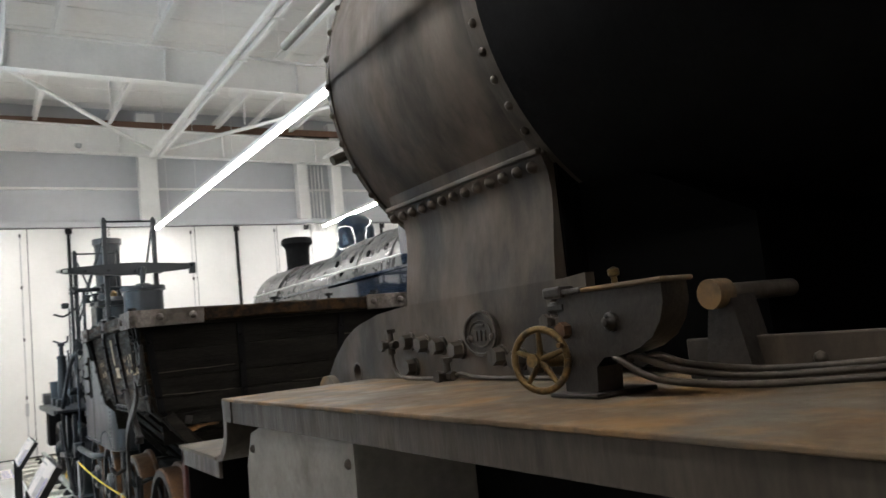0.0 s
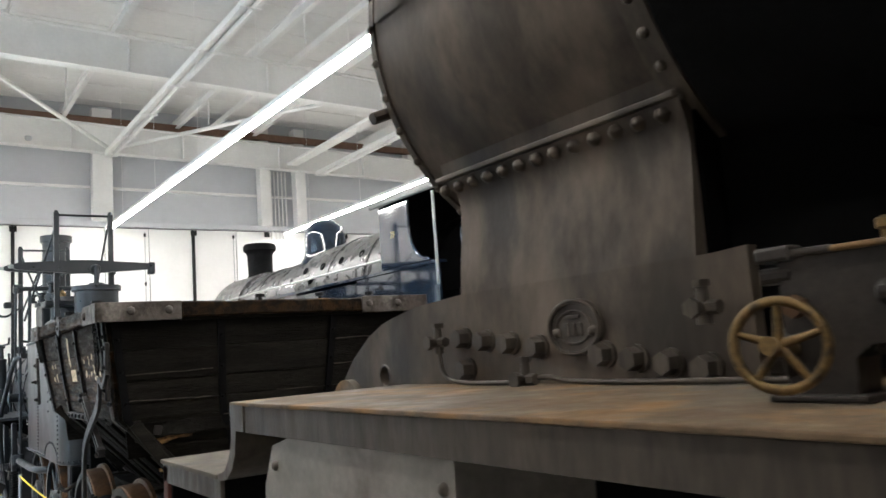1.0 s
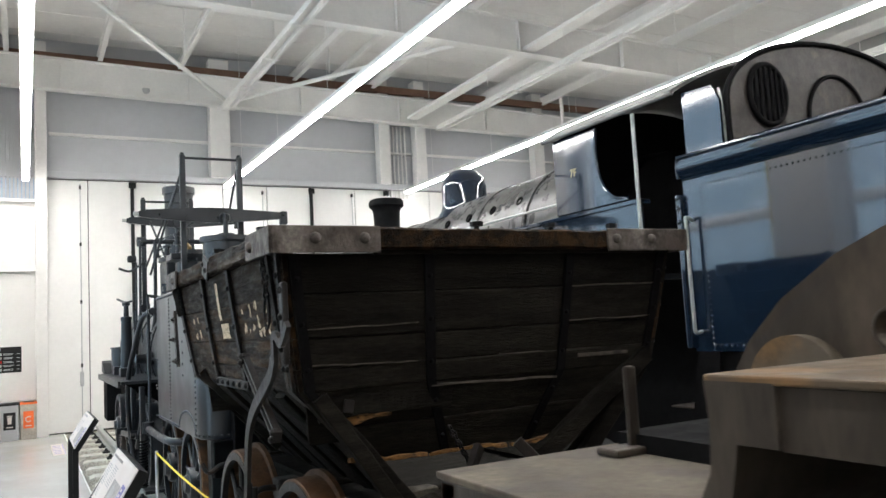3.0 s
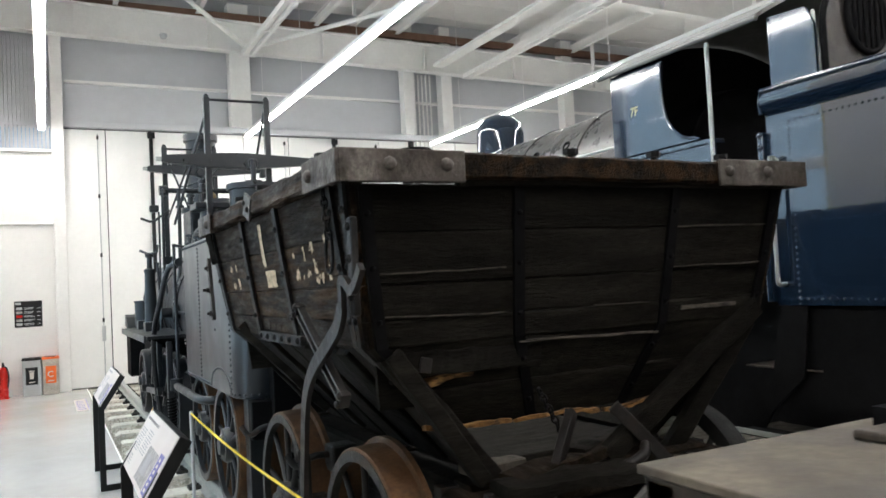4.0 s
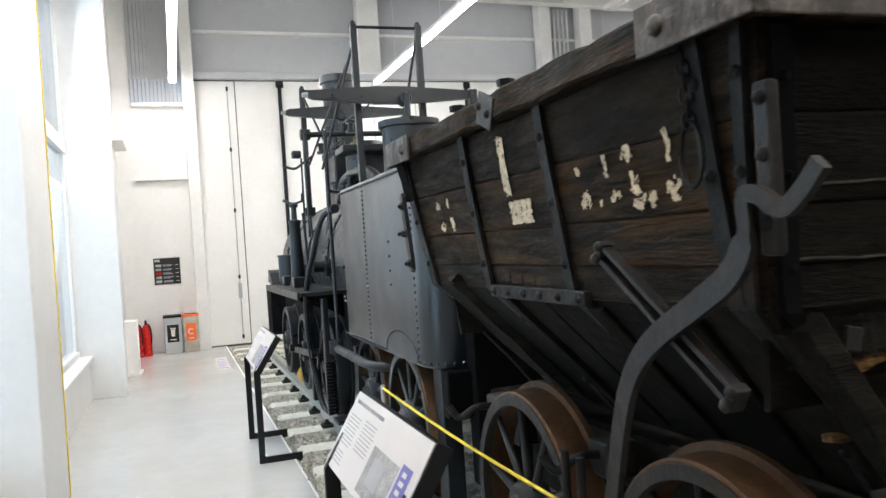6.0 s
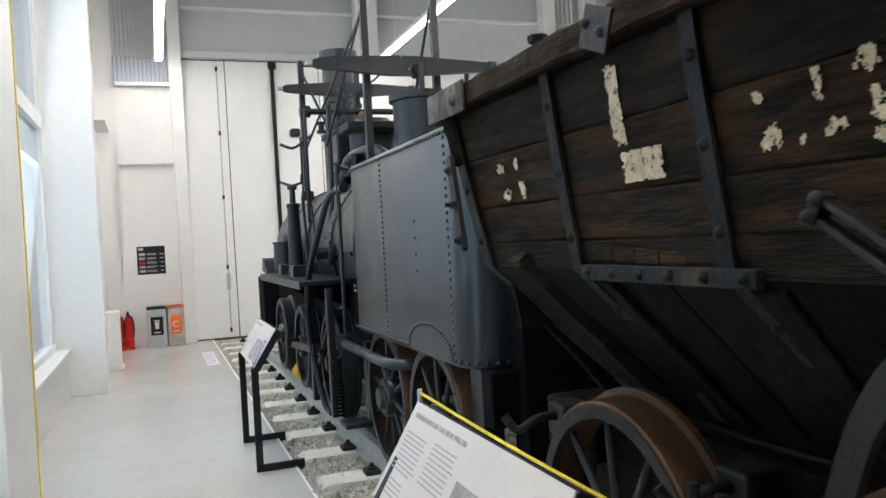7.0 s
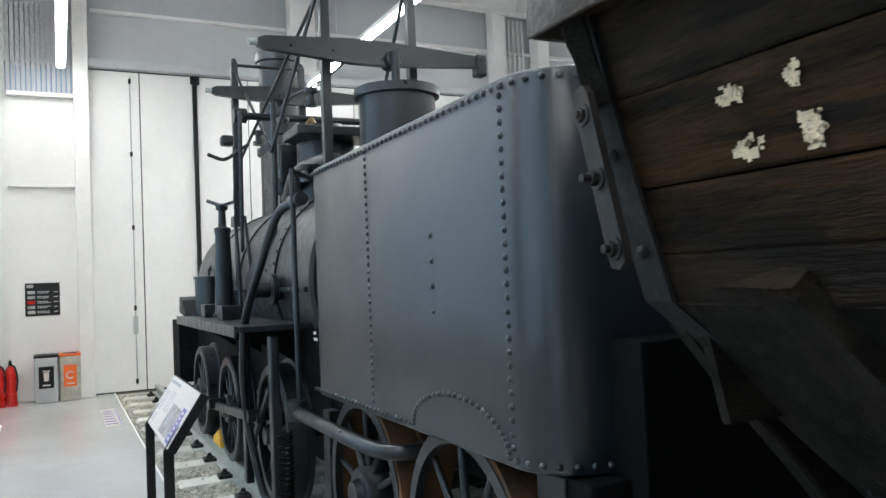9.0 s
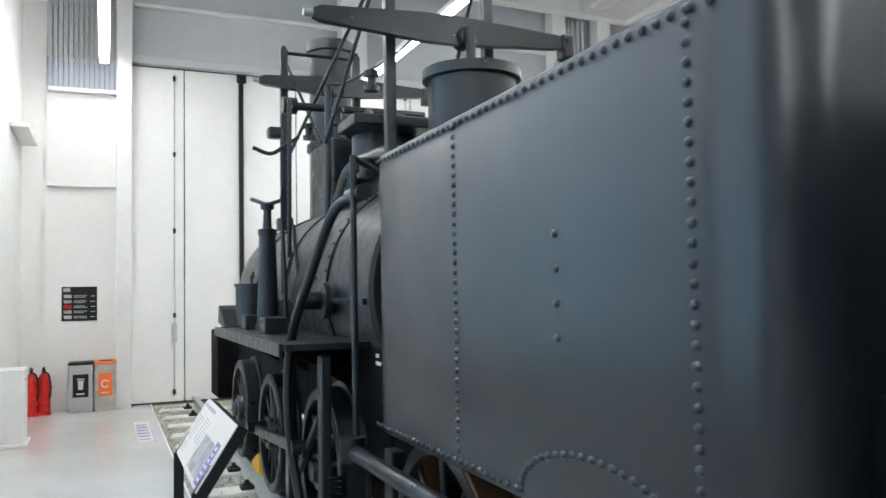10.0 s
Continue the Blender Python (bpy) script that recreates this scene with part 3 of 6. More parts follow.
for n, ((z1, w1, l1), (z0, w0, l0)) in enumerate(zip(LEVELS, LEVELS[1:])):
    for s in (-1, 1):
        if n >= 4:
            break
        cs = [(s * w0, -l0, z0), (s * w0, l0, z0), (s * w1, l1, z1), (s * w1, -l1, z1)]
        if s < 0:
            cs = [cs[1], cs[0], cs[3], cs[2]]
        slab("side_plank", cs, 0.045, (M_WOOD, M_WOODB, M_WOODB, M_WOOD)[n], wagon, "", 0.005)
    for s in (-1, 1):
        if n == 6 and s < 0:
            continue
        step = 0.007 * (n % 2)
        z1 = 1.956 if n == 0 and s < 0 else z1
        cs = [(-w0 + 0.02, s * (l0 + step), z0), (w0 - 0.02, s * (l0 + step), z0), (w1 - 0.02, s * (l1 + step), z1), (-w1 + 0.02, s * (l1 + step), z1)]
        if s > 0:
            cs = [cs[1], cs[0], cs[3], cs[2]]
        slab("end_plank", cs, 0.05, M_WOODX, wagon, "", 0.011 if n > 3 else 0.006, 18)
# hopper sides: boards running down the slope
(HZ1, HW1, HL1), (HZ0, HW0, HL0) = LEVELS[4], LEVELS[-1]
for s in (-1, 1):
    for k in range(6):
        u0, u1 = k / 6 * 2 - 1, (k + 1) / 6 * 2 - 1
        d = 0.006 * (k % 2)
        cs = [(s * (HW1 + d), u0 * HL1, HZ1), (s * (HW0 + d), u0 * HL0, HZ0), (s * (HW0 + d), u1 * HL0, HZ0), (s * (HW1 + d), u1 * HL1, HZ1)]
        if s < 0:
            cs = [cs[3], cs[2], cs[1], cs[0]]
        slab("hopper_board", cs, 0.04, M_WOODX, wagon, "", 0.005, 8)
# rough inner lining keeps daylight out of the joints
for s in (-1, 1):
    cs = [(s * 0.80, -0.95, 1.43), (s * 0.80, 0.95, 1.43), (s * 0.915, 1.04, 1.93), (s * 0.915, -1.04, 1.93)]
    if s < 0:
        cs = [cs[1], cs[0], cs[3], cs[2]]
    slab("lining_board", cs, 0.02, M_WOODX, wagon, "", 0.002, 6)
    cs = [(-0.84, s * 0.93, 1.2), (0.84, s * 0.93, 1.2), (0.91, s * 1.045, 1.90), (-0.91, s * 1.045, 1.90)]
    if s > 0:
        cs = [cs[1], cs[0], cs[3], cs[2]]
    slab("lining_board", cs, 0.02, M_WOODX, wagon, "", 0.002, 6)
rough_beam("packing_strip", (-0.60, -1.128, 1.962), (0.96, -1.128, 1.962), 0.04, 0.02, M_WOODX, wagon, "", 0.003, 20)
# worn, dusty upper edges of the end planks; pale strips paint their lamplit highlights
for x0, z0, x1, z1, y, w in ((0.38, 1.806, 0.93, 1.803, -1.094, 0.007), (0.38, 1.645, 0.89, 1.648, -1.07, 0.006), (-0.91, 1.665, -0.40, 1.672, -1.07, 0.007), (-0.90, 1.525, -0.40, 1.512, -1.043, 0.006), (0.0, 1.513, 0.26, 1.507, -1.043, 0.006), (-0.33, 1.404, 0.32, 1.392, -1.022, 0.012), (0.44, 1.478, 0.74, 1.478, -1.036, 0.022)):
    rough_beam("worn_edge", (x0, y - 0.004, z0), (x1, y - 0.004, z1), 0.012, w * 0.75, M_EDGEWOOD, wagon, "pale dusty plank edge with painted lamp highlight", 0.006, 22)

# split, pale broken edges low on the end
for x0, z0, x1, z1, y, w in ((-0.75, 1.262, -0.57, 1.312, -0.975, 0.03), (-0.58, 1.308, -0.39, 1.345, -0.985, 0.022), (-0.70, 1.298, -0.50, 1.30, -0.972, 0.012)):
    rough_beam("splintered_edge", (x0, y, z0), (x1, y, z1), 0.022, w, M_SPLIT, wagon, "pale raw splintered wood", 0.016, 30)
for x0, z0, x1, z1 in ((-0.66, 1.118, -0.30, 1.105), (-0.28, 1.10, 0.10, 1.098), (0.12, 1.10, 0.47, 1.10)):
    rough_beam("splintered_edge", (x0, -0.896, z0), (x1, -0.896, z1), 0.03, 0.017, M_SPLIT, wagon, "frayed brown lower plank edge", 0.016, 40)
rough_beam("split_plank", (-0.80, -0.995, 1.352), (-0.22, -0.995, 1.352), 0.03, 0.085, M_WOODX, wagon, "", 0.016, 26)
stud_plate = part("mending_plate", box(bmesh.new(), -0.022, 0.022, -0.006, 0.006, -0.026, 0.026, 0.004, pose(-0.70, -1.016, 1.352, 0, 12, 0)), M_LEVER, wagon, "small worn iron mending plate")

# top rail with iron corner plates
rail_near = rough_beam("top_rail", (-OUT, -HL + 0.05, 2.012), (OUT, -HL + 0.05, 2.012), 0.115, 0.085, M_WOODB, wagon, "", 0.009, 36)
rough_beam("top_rail", (-OUT, HL - 0.05, 2.012), (OUT, HL - 0.05, 2.012), 0.115, 0.085, M_WOOD, wagon, "", 0.008, 22)
for s in (-1, 1):
    rough_beam("top_rail", (s * (OUT - 0.06), -HL + 0.08, 2.012), (s * (OUT - 0.06), HL - 0.08, 2.012), 0.11, 0.085, M_WOODB, wagon, "brown weathered top rail", 0.011, 40)
M_STRAP = mat("worn_grey_iron", (0.125, 0.110, 0.098), 0.6, 0.2, 0.55, 7, 0.8, 30, spots=(0.034, 0.025, 0.019), spot_lo=0.46, spot_hi=0.62, spot_scale=9, second=(0.075, 0.060, 0.050))
M_STRAPD = mat("dark_strap_iron", (0.013, 0.013, 0.0135), 0.55, 0.0, 0.4, 9, 0.5, 40, spots=(0.06, 0.035, 0.022), spot_lo=0.55, spot_hi=0.75, spot_scale=9, spec=0.15)
BOLT = dome_mesh("bolt_head", 0.024, 0.02)
SMALL = dome_mesh("small_bolt_head", 0.015, 0.013)
for sx in (-1, 1):
    for sy in (-1, 1):
        bm = bmesh.new()
        run = 0.44 if sx < 0 else 0.49
        box(bm, min(sx * OUT, sx * (OUT - run)), max(sx * OUT, sx * (OUT - run)), sy * (HL + 0.012) - 0.006, sy * (HL + 0.012) + 0.006, 1.955, 2.060, 0.004)
        box(bm, sx * (OUT + 0.006) - 0.006, sx * (OUT + 0.006) + 0.006, min(sy * (HL + 0.018), sy * (HL - 0.33)), max(sy * (HL + 0.018), sy * (HL - 0.33)), 1.955, 2.060, 0.004)
        p = part("corner_plate", bm, M_STRAP, wagon, "worn grey iron corner plate")
        for bx in ((-0.871, -0.669) if sx < 0 else (0.815, 0.60)):
            stud("bolt", BOLT, M_STRAP, p, (bx, sy * (HL + 0.018), 2.012), (0, sy, 0))
        stud("bolt", BOLT, M_STRAP, p, (sx * (OUT + 0.012), sy * (HL - 0.25), 2.005), (sx, 0, 0))
for sx in (-1, 1):
    bm = box(bmesh.new(), sx * OUT - 0.006, sx * OUT + 0.006, -0.045, 0.075, 1.955, 2.058, 0.003, Matrix.Translation((0, 0.02, 2)) @ Euler((radians(22), 0, 0)).to_matrix().to_4x4() @ Matrix.Translation((0, -0.02, -2)))
    cl = part("rail_clamp", bm, M_LEVER, wagon, "bolted iron rail clamp")
    for dy, dz in ((-0.02, -0.015), (0.04, 0.02)):
        stud("bolt", SMALL, M_LEVER, cl, (sx * (OUT + 0.006), dy + 0.01, 2.005 + dz), (sx, 0, 0))
for x, y in ((-0.98, -0.02), (-0.98, 0.42), (-0.98, -0.86), (-0.1, -1.09), (0.66, -1.09), (0.3, -1.09)):
    bm = tube(bmesh.new(), (x, y, 2.04), (x, y, 2.075), 0.012, seg=8)
    tube(bm, (x, y, 2.075), (x, y, 2.095), 0.028, 0.03, 6)
    part("top_bolt", bm, M_STRAPD, wagon, "rusty bolt standing on the rail")


def strap(y, parent, s=-1, w=0.045, lo=0.93, hi=1.965, end=False):
    """A flat iron strap down the outside of the body."""
    zs = [z for z in np.linspace(hi, 1.42, 7)] + [z for z in np.linspace(1.42, lo, 5)[1:]]
    bm = bmesh.new()
    prev = None
    pts = []
    for z in zs:
        wd, ln = at_level(z)
        k = ln / 1.12 if abs(y) > 1 else 1.0
        if end:
            c = Vector((y * (wd / 0.985), s * (ln + 0.005), z))
            o, t = Vector((0, s * 0.014, 0)), Vector((w / 2, 0, 0))
        else:
            c = Vector((s * (wd + 0.005), y * k, z))
            o, t = Vector((s * 0.014, 0, 0.006)), Vector((0, w / 2, 0))
        pts.append(c + o)
        ring = [bm.verts.new(v) for v in (c - t, c - t + o, c + t + o, c + t)]
        if prev:
            for k in range(4):
                bm.faces.new((prev[k], prev[(k + 1) % 4], ring[(k + 1) % 4], ring[k]))
        else:
            bm.faces.new(ring)
        prev = ring
    bm.faces.new(prev)
    mt = M_BLACK if end else M_STRAPD
    p = part("strap", bm, mt, parent, "dark iron strap")
    for c in pts[1:-1:2]:
        stud("bolt", SMALL if not end else RIVET, mt, p, c, (0, s, 0) if end else (s, 0, 0.15))


for y in (-1.085, -0.95, -0.255, 0.36, 1.085):
    for s in (-1, 1):
        strap(y, wagon, s, 0.07 if y > 1 else 0.03 if y < -1 else 0.048)
for x in (-0.94, -0.36, 0.37, 0.92):
    for s in (-1, 1):
        strap(x, wagon, s, 0.042, 1.1, 1.95, True)
# long flat iron below the letters, and raw blocks
for s in (-1,):
    p = boxed("flat_bar", (-0.934, -0.908, -0.345, 0.325, 1.40, 1.442), M_STRAPD, wagon, 0.003, "riveted flat iron bar")
    for k in range(6):
        stud("rivet", SMALL, M_STRAPD, p, (-0.934, -0.31 + k * 0.12, 1.4215), (-1, 0, 0))
rough_beam("loose_board_end", (-0.920, 0.772, 1.466), (-0.905, 0.768, 1.45), 0.235, 0.045, M_WOODB, wagon, "brown weathered board end", 0.004, 3)
rough_beam("loose_board", (-0.905, 0.768, 1.45), (-0.51, 0.62, 1.0), 0.24, 0.05, M_WOODX, wagon, "", 0.006, 10)
for y in (0.25, -0.35, -0.75):
    rough_beam("hopper_rib", (-0.90, y, 1.40), (-0.47, y * 0.85, 0.95), 0.07, 0.03, M_WOODX, wagon, "", 0.004, 10)
for k in range(6):
    rough_beam("wedge_board", (-0.905, -0.31 + k * 0.1, 1.475), (-0.905, -0.215 + k * 0.1, 1.475), 0.02, 0.06, M_WOODB, wagon, "short brown packing board", 0.004, 4)

# flaking letters, as raised paint
def paint(parent, y0, y1, z0, z1, worn=0.3, seed=0, block=False):
    """A patch of flaking paint on the side, eaten away unevenly; block keeps the corners."""
    r = random.Random(seed)
    bm = bmesh.new()
    cols, n = max(8, int((y1 - y0) / 0.0045)), max(8, int((z1 - z0) / 0.0045))
    off = Vector((seed * 3.1, 0, 0))
    grid = []
    for i in range(cols + 1):
        row = []
        for j in range(n + 1):
            y = y0 + (y1 - y0) * i / cols + (r.random() - 0.5) * 0.003
            z = z0 + (z1 - z0) * j / n + (r.random() - 0.5) * 0.003
            wd, ln = at_level(z)
            row.append(bm.verts.new((-wd - 0.0065 + (r.random() - 0.5) * 0.0012, y, z)))
        grid.append(row)
    for i in range(cols):
        for j in range(n):
            u, v = (i + 0.5) / cols * 2 - 1, (j + 0.5) / n * 2 - 1
            q = grid[i][j].co
            body = 1.05 - (max(abs(u), abs(v)) ** 4 if block else (u * u + v * v))
            if body + noise.noise(q * 45.0 + off) * (0.7 if block else 1.2) + noise.noise(q * 130.0 + off) * 0.5 < worn:
                continue
            bm.faces.new((grid[i][j], grid[i + 1][j], grid[i + 1][j + 1], grid[i][j + 1]))
    for v in [v for v in bm.verts if not v.link_faces]:
        bm.verts.remove(v)
    return part("painted_letter", bm, M_PAINTW, parent, "flaking cream paint")


paint(wagon, 0.028, 0.082, 1.735, 1.93, 0.35, 1, True)
paint(wagon, -0.098, 0.066, 1.645, 1.720, 0.08, 2, True)
for k, (y, z, a, b) in enumerate(((0.76, 1.75, 0.06, 0.026), (0.735, 1.665, 0.07, 0.022), (0.64, 1.755, 0.035, 0.020), (0.62, 1.68, 0.055, 0.036), (-0.41, 1.765, 0.03, 0.022), (-0.43, 1.685, 0.065, 0.03), (-0.55, 1.765, 0.03, 0.032), (-0.57, 1.69, 0.06, 0.026), (-0.65, 1.785, 0.055, 0.024), (-0.67, 1.69, 0.065, 0.05), (-0.725, 1.675, 0.035, 0.026), (-0.81, 1.785, 0.03, 0.04), (-0.81, 1.69, 0.06, 0.035), (-0.50, 1.68, 0.03, 0.018))):
    paint(wagon, y - a / 2, y + a / 2, z - b, z + b, 0.55, 10 + k)

# chain with ring, catch plate, brake lever and guide
def chain(parent, a, b, links, r=0.012, wire=0.004):
    a, b = Vector(a), Vector(b)
    for k in range(links):
        c = a.lerp(b, (k + 0.5) / links)
        half = (b - a).length / links * 0.72
        d = (b - a).normalized()
        side = d.orthogonal().normalized()
        if k % 2:
            side = d.cross(side)
        pts = [c + d * half * math.cos(t) + side * r * math.sin(t) for t in np.linspace(0, math.tau, 13)]
        part("chain_link", pipe(bmesh.new(), pts, wire, 6), M_STRAPD, parent, "", 60)


chain(wagon, (-1.01, -0.935, 1.955), (-0.995, -0.93, 1.80), 6)
part("ring", pipe(bmesh.new(), [(-0.995, -0.93 + 0.035 * math.cos(t), 1.745 + 0.065 * math.sin(t)) for t in np.linspace(0, math.tau, 25)], 0.006, 6), M_STRAPD, wagon, "iron ring", 60)
chain(wagon, (-0.24, -1.0, 1.22), (-0.12, -0.98, 1.02), 9)
p = part("catch_plate", box(bmesh.new(), -1.0, -0.975, -1.158, -1.113, 1.54, 1.85, 0.008), M_LEVER, wagon, "worn iron catch plate")
for z in (1.82, 1.72, 1.6):
    stud("bolt", SMALL, M_STRAPD, p, (-1.0, -1.135, z), (-1, 0, 0))
lever = curve_pts([(-1.02, -1.285, 1.69), (-1.02, -1.24, 1.645), (-1.02, -1.195, 1.622), (-1.02, -1.14, 1.65), (-1.02, -1.105, 1.645), (-1.02, -1.105, 1.58), (-1.02, -1.06, 1.51), (-1.02, -0.96, 1.45), (-1.02, -0.78, 1.35), (-1.02, -0.68, 1.24), (-1.01, -0.60, 1.07), (-1.0, -0.53, 0.85), (-0.98, -0.50, 0.68)], 5)
bm = bmesh.new()
prev = None
for i, q in enumerate(lever):
    d = (lever[min(i + 1, len(lever) - 1)] - lever[max(i - 1, 0)]).normalized()
    s = Vector((1, 0, 0)).cross(d).normalized() * (0.026 if i > 25 else 0.016)
    o = Vector((0.009, 0, 0))
    ring = [bm.verts.new(v) for v in (q - s - o, q + s - o, q + s + o, q - s + o)]
    if prev:
        for k in range(4):
            bm.faces.new((prev[k], prev[(k + 1) % 4], ring[(k + 1) % 4], ring[k]))
    else:
        bm.faces.new(ring)
    prev = ring
bm.faces.new(prev)
part("brake_lever", bm, M_LEVER, wagon, "long bent iron brake lever", 40)
GUIDE = pose(-1.0, -0.80, 1.412, 32, 0, 0)
for o in (-0.017, 0.017):
    part("lever_guide", box(bmesh.new(), -0.014, 0.014, -0.27, 0.27, o - 0.006, o + 0.006, 0.002, GUIDE), M_LEVER, wagon, "slotted iron lever guide")
for e in (-0.265, 0.265):
    gd = part("guide_end", box(bmesh.new(), -0.018, 0.018, -0.012, 0.012, -0.027, 0.027, 0.004, GUIDE @ Matrix.Translation((0, e, 0))), M_LEVER, wagon)
    for o in (-0.017, 0.017):
        stud("nut", SMALL, M_LEVER, gd, GUIDE @ Vector((-0.018, e, o)), (-1, 0, 0))

# underframe, dumb buffers and wheels
for x in (-0.47, 0.47):
    rough_beam("sole_bar", (x, -1.1, 0.80), (x, 1.1, 0.80), 0.16, 0.2, M_WOODX, wagon, "", 0.006, 16)
    for s in (-1, 1):
        part("buffer_block", box(bmesh.new(), x - 0.15, x + 0.15, s * 1.02 - 0.18, s * 1.02 + 0.18, 0.70, 0.90, 0.02), M_WOOD, wagon, "square wooden dumb buffer")
        pl = part("buffer_strap", box(bmesh.new(), x - 0.155, x + 0.155, s * 0.9 - 0.03, s * 0.9 + 0.03, 0.695, 0.908, 0.004), M_STRAPD, wagon)
        for dx in (-0.1, 0.1):
            stud("bolt", SMALL, M_STRAPD, pl, (x + dx, s * 1.2, 0.8), (0, s, 0))
for y in (-0.95, -0.2, 0.95):
    rough_beam("cross_beam", (-0.55, y, 0.86), (0.55, y, 0.86), 0.14, 0.12, M_WOOD, wagon, "", 0.006, 10)
for x in (0.47, -0.40):
    rough_beam("brake_beam", (x, -0.9, 0.57), (x, 1.15, 0.57), 0.07, 0.24, M_WOODX, wagon, "", 0.006, 10)
part("hopper_door", box(bmesh.new(), -0.40, 0.40, -0.80, 0.80, 0.62, 0.94, 0.01), M_WOODX, wagon, "dark closed bottom doors")
rough_beam("loose_timber", (-0.42, -1.08, 0.93), (0.30, -0.9, 0.97), 0.13, 0.045, M_WOOD, wagon, "", 0.014, 14)
rough_beam("end_strut", (0.86, -1.03, 1.46), (0.05, -1.0, 0.93), 0.06, 0.085, M_WOODX, wagon, "", 0.006, 14)
rough_beam("end_strut", (-0.83, -1.03, 1.40), (-0.50, -1.02, 0.93), 0.05, 0.06, M_WOODX, wagon, "", 0.006, 14)
rough_beam("loose_timber", (-0.50, -1.13, 0.925), (0.02, -1.2, 0.925), 0.16, 0.05, M_WOODX, wagon, "", 0.016, 14)
rough_beam("loose_timber", (-0.52, -0.92, 0.95), (-0.30, -0.94, 0.95), 0.10, 0.04, M_EDGEWOOD, wagon, "pale dusty loose board", 0.016, 10)
for x, y in ((-0.42, -1.12), (-0.54, -1.12), (0.38, -1.1), (0.56, -1.15)):
    part("top_bolt", tube(bmesh.new(), (x, y, 0.895), (x, y, 0.915), 0.022, 0.018, 8), M_LEVER, wagon)
part("draw_hook", pipe(bmesh.new(), curve_pts([(-0.05, -0.98, 0.9), (0.0, -1.15, 0.93), (0.06, -1.2, 0.97), (0.1, -1.17, 1.0)], 5), 0.02, 8), M_LEVER, wagon, "", 60)
rough_beam("loose_timber", (-0.1, -1.0, 0.97), (0.55, -0.65, 0.94), 0.09, 0.04, M_WOODX, wagon, "", 0.014, 14)
for s in (-1, 1):
    rough_beam("hopper_strut", (s * 0.84, -1.0, 1.40), (s * 0.36, -0.95, 0.84), 0.05, 0.075, M_WOODX, wagon, "", 0.006, 10)
    rough_beam("hopper_strut", (s * 0.84, 1.0, 1.40), (s * 0.36, 0.95, 0.84), 0.05, 0.075, M_WOODX, wagon, "", 0.006, 10)
    rough_beam("hopper_strut", (s * 0.10, -1.0, 1.12), (s * 0.30, -1.12, 0.86), 0.035, 0.05, M_LEVER, wagon, "", 0.002, 6)
for y in (-0.64, 0.43):
    part("axle", tube(bmesh.new(), (-0.80, y, 0.59), (0.82, y, 0.59), 0.04, seg=16), M_IRON, wagon, "", 60)
    for s, x in ((-1, -0.82), (1, 0.84)):
        wheel(wagon, x, y, 0.59, 0.435, 0.11, M_IRON, M_RUST if s < 0 else M_IRON, 10, 0.095, -s, 0.04, "spoked iron wheel with rusty tread")
        part("axle_box", box(bmesh.new(), x - s * 0.3 - 0.06, x - s * 0.3 + 0.06, y - 0.1, y + 0.1, 0.5, 0.72, 0.015), M_IRON, wagon)
for y in (-0.12, -0.02):
    part("brake_block", box(bmesh.new(), -0.84, -0.74, y - 0.04, y + 0.04, 0.45, 0.72, 0.015), M_WOOD, wagon, "wooden brake block")
    part("brake_hanger", tube(bmesh.new(), (-0.86, y, 0.42), (-0.86, y, 0.92), 0.014, seg=8), M_STRAPD, wagon)
for y, z in ((0.02, 0.86), (0.93, 0.86)):
    part("hook_bracket", box(bmesh.new(), -0.72, -0.60, y - 0.06, y + 0.06, z - 0.06, z + 0.06, 0.012), M_IRON, wagon)
    part("hook", pipe(bmesh.new(), curve_pts([(-0.62, y, z), (-0.78, y, z + 0.02), (-0.86, y + 0.02, z - 0.02), (-0.9, y + 0.05, z + 0.03)], 5), 0.016, 8), M_STRAPD, wagon, "", 60)
q = part("corner_link", prism(bmesh.new(), [(1.066, 1.80), (1.058, 1.822), (1.038, 1.828), (1.023, 1.812), (0.943, 1.525), (0.94, 1.50), (0.955, 1.486), (0.976, 1.489), (0.986, 1.512)], "x", -1.035, -1.018), M_LEVER, wagon, "loose iron corner link with rusty nuts")
for k, (y, z, far) in enumerate(((1.038, 1.772, 0.4), (1.003, 1.651, 0.9), (0.965, 1.523, 0.6))):
    bm = tube(bmesh.new(), (-1.035, y, z), (-1.039, y, z), 0.021, seg=16)
    tube(bm, (-1.039, y, z), (-1.039 - 0.016 * far, y, z), 0.014, seg=6)
    tube(bm, (-1.039 - 0.016 * far, y, z), (-1.039 - 0.036 * far, y, z), 0.008, seg=8)
    part("nut", bm, M_LEVER, q)
rough_beam("corner_timber", (-0.985, 1.10, 1.96), (-0.96, 1.06, 1.80), 0.09, 0.05, M_WOODX, wagon, "", 0.008, 8)
wagon.matrix_world = WAGON_M

# ---- tender tank of the old locomotive ----
TX, TY0, TY1, TZ0, TZ1 = 0.86, 1.93, 4.075, 0.945, 2.045
tank = thing("tender_tank", "blue-black riveted water tank tender on spoked wheels", "tender")


def rounded(x0, x1, y0, y1, r, seg=8):
    pts = []
    for cx, cy, a0 in ((x1 - r, y1 - r, 0), (x0 + r, y1 - r, 90), (x0 + r, y0 + r, 180), (x1 - r, y0 + r, 270)):
        for k in range(seg + 1):
            a = radians(a0 + 90 * k / seg)
            pts.append((cx + r * math.cos(a), cy + r * math.sin(a)))
    return pts


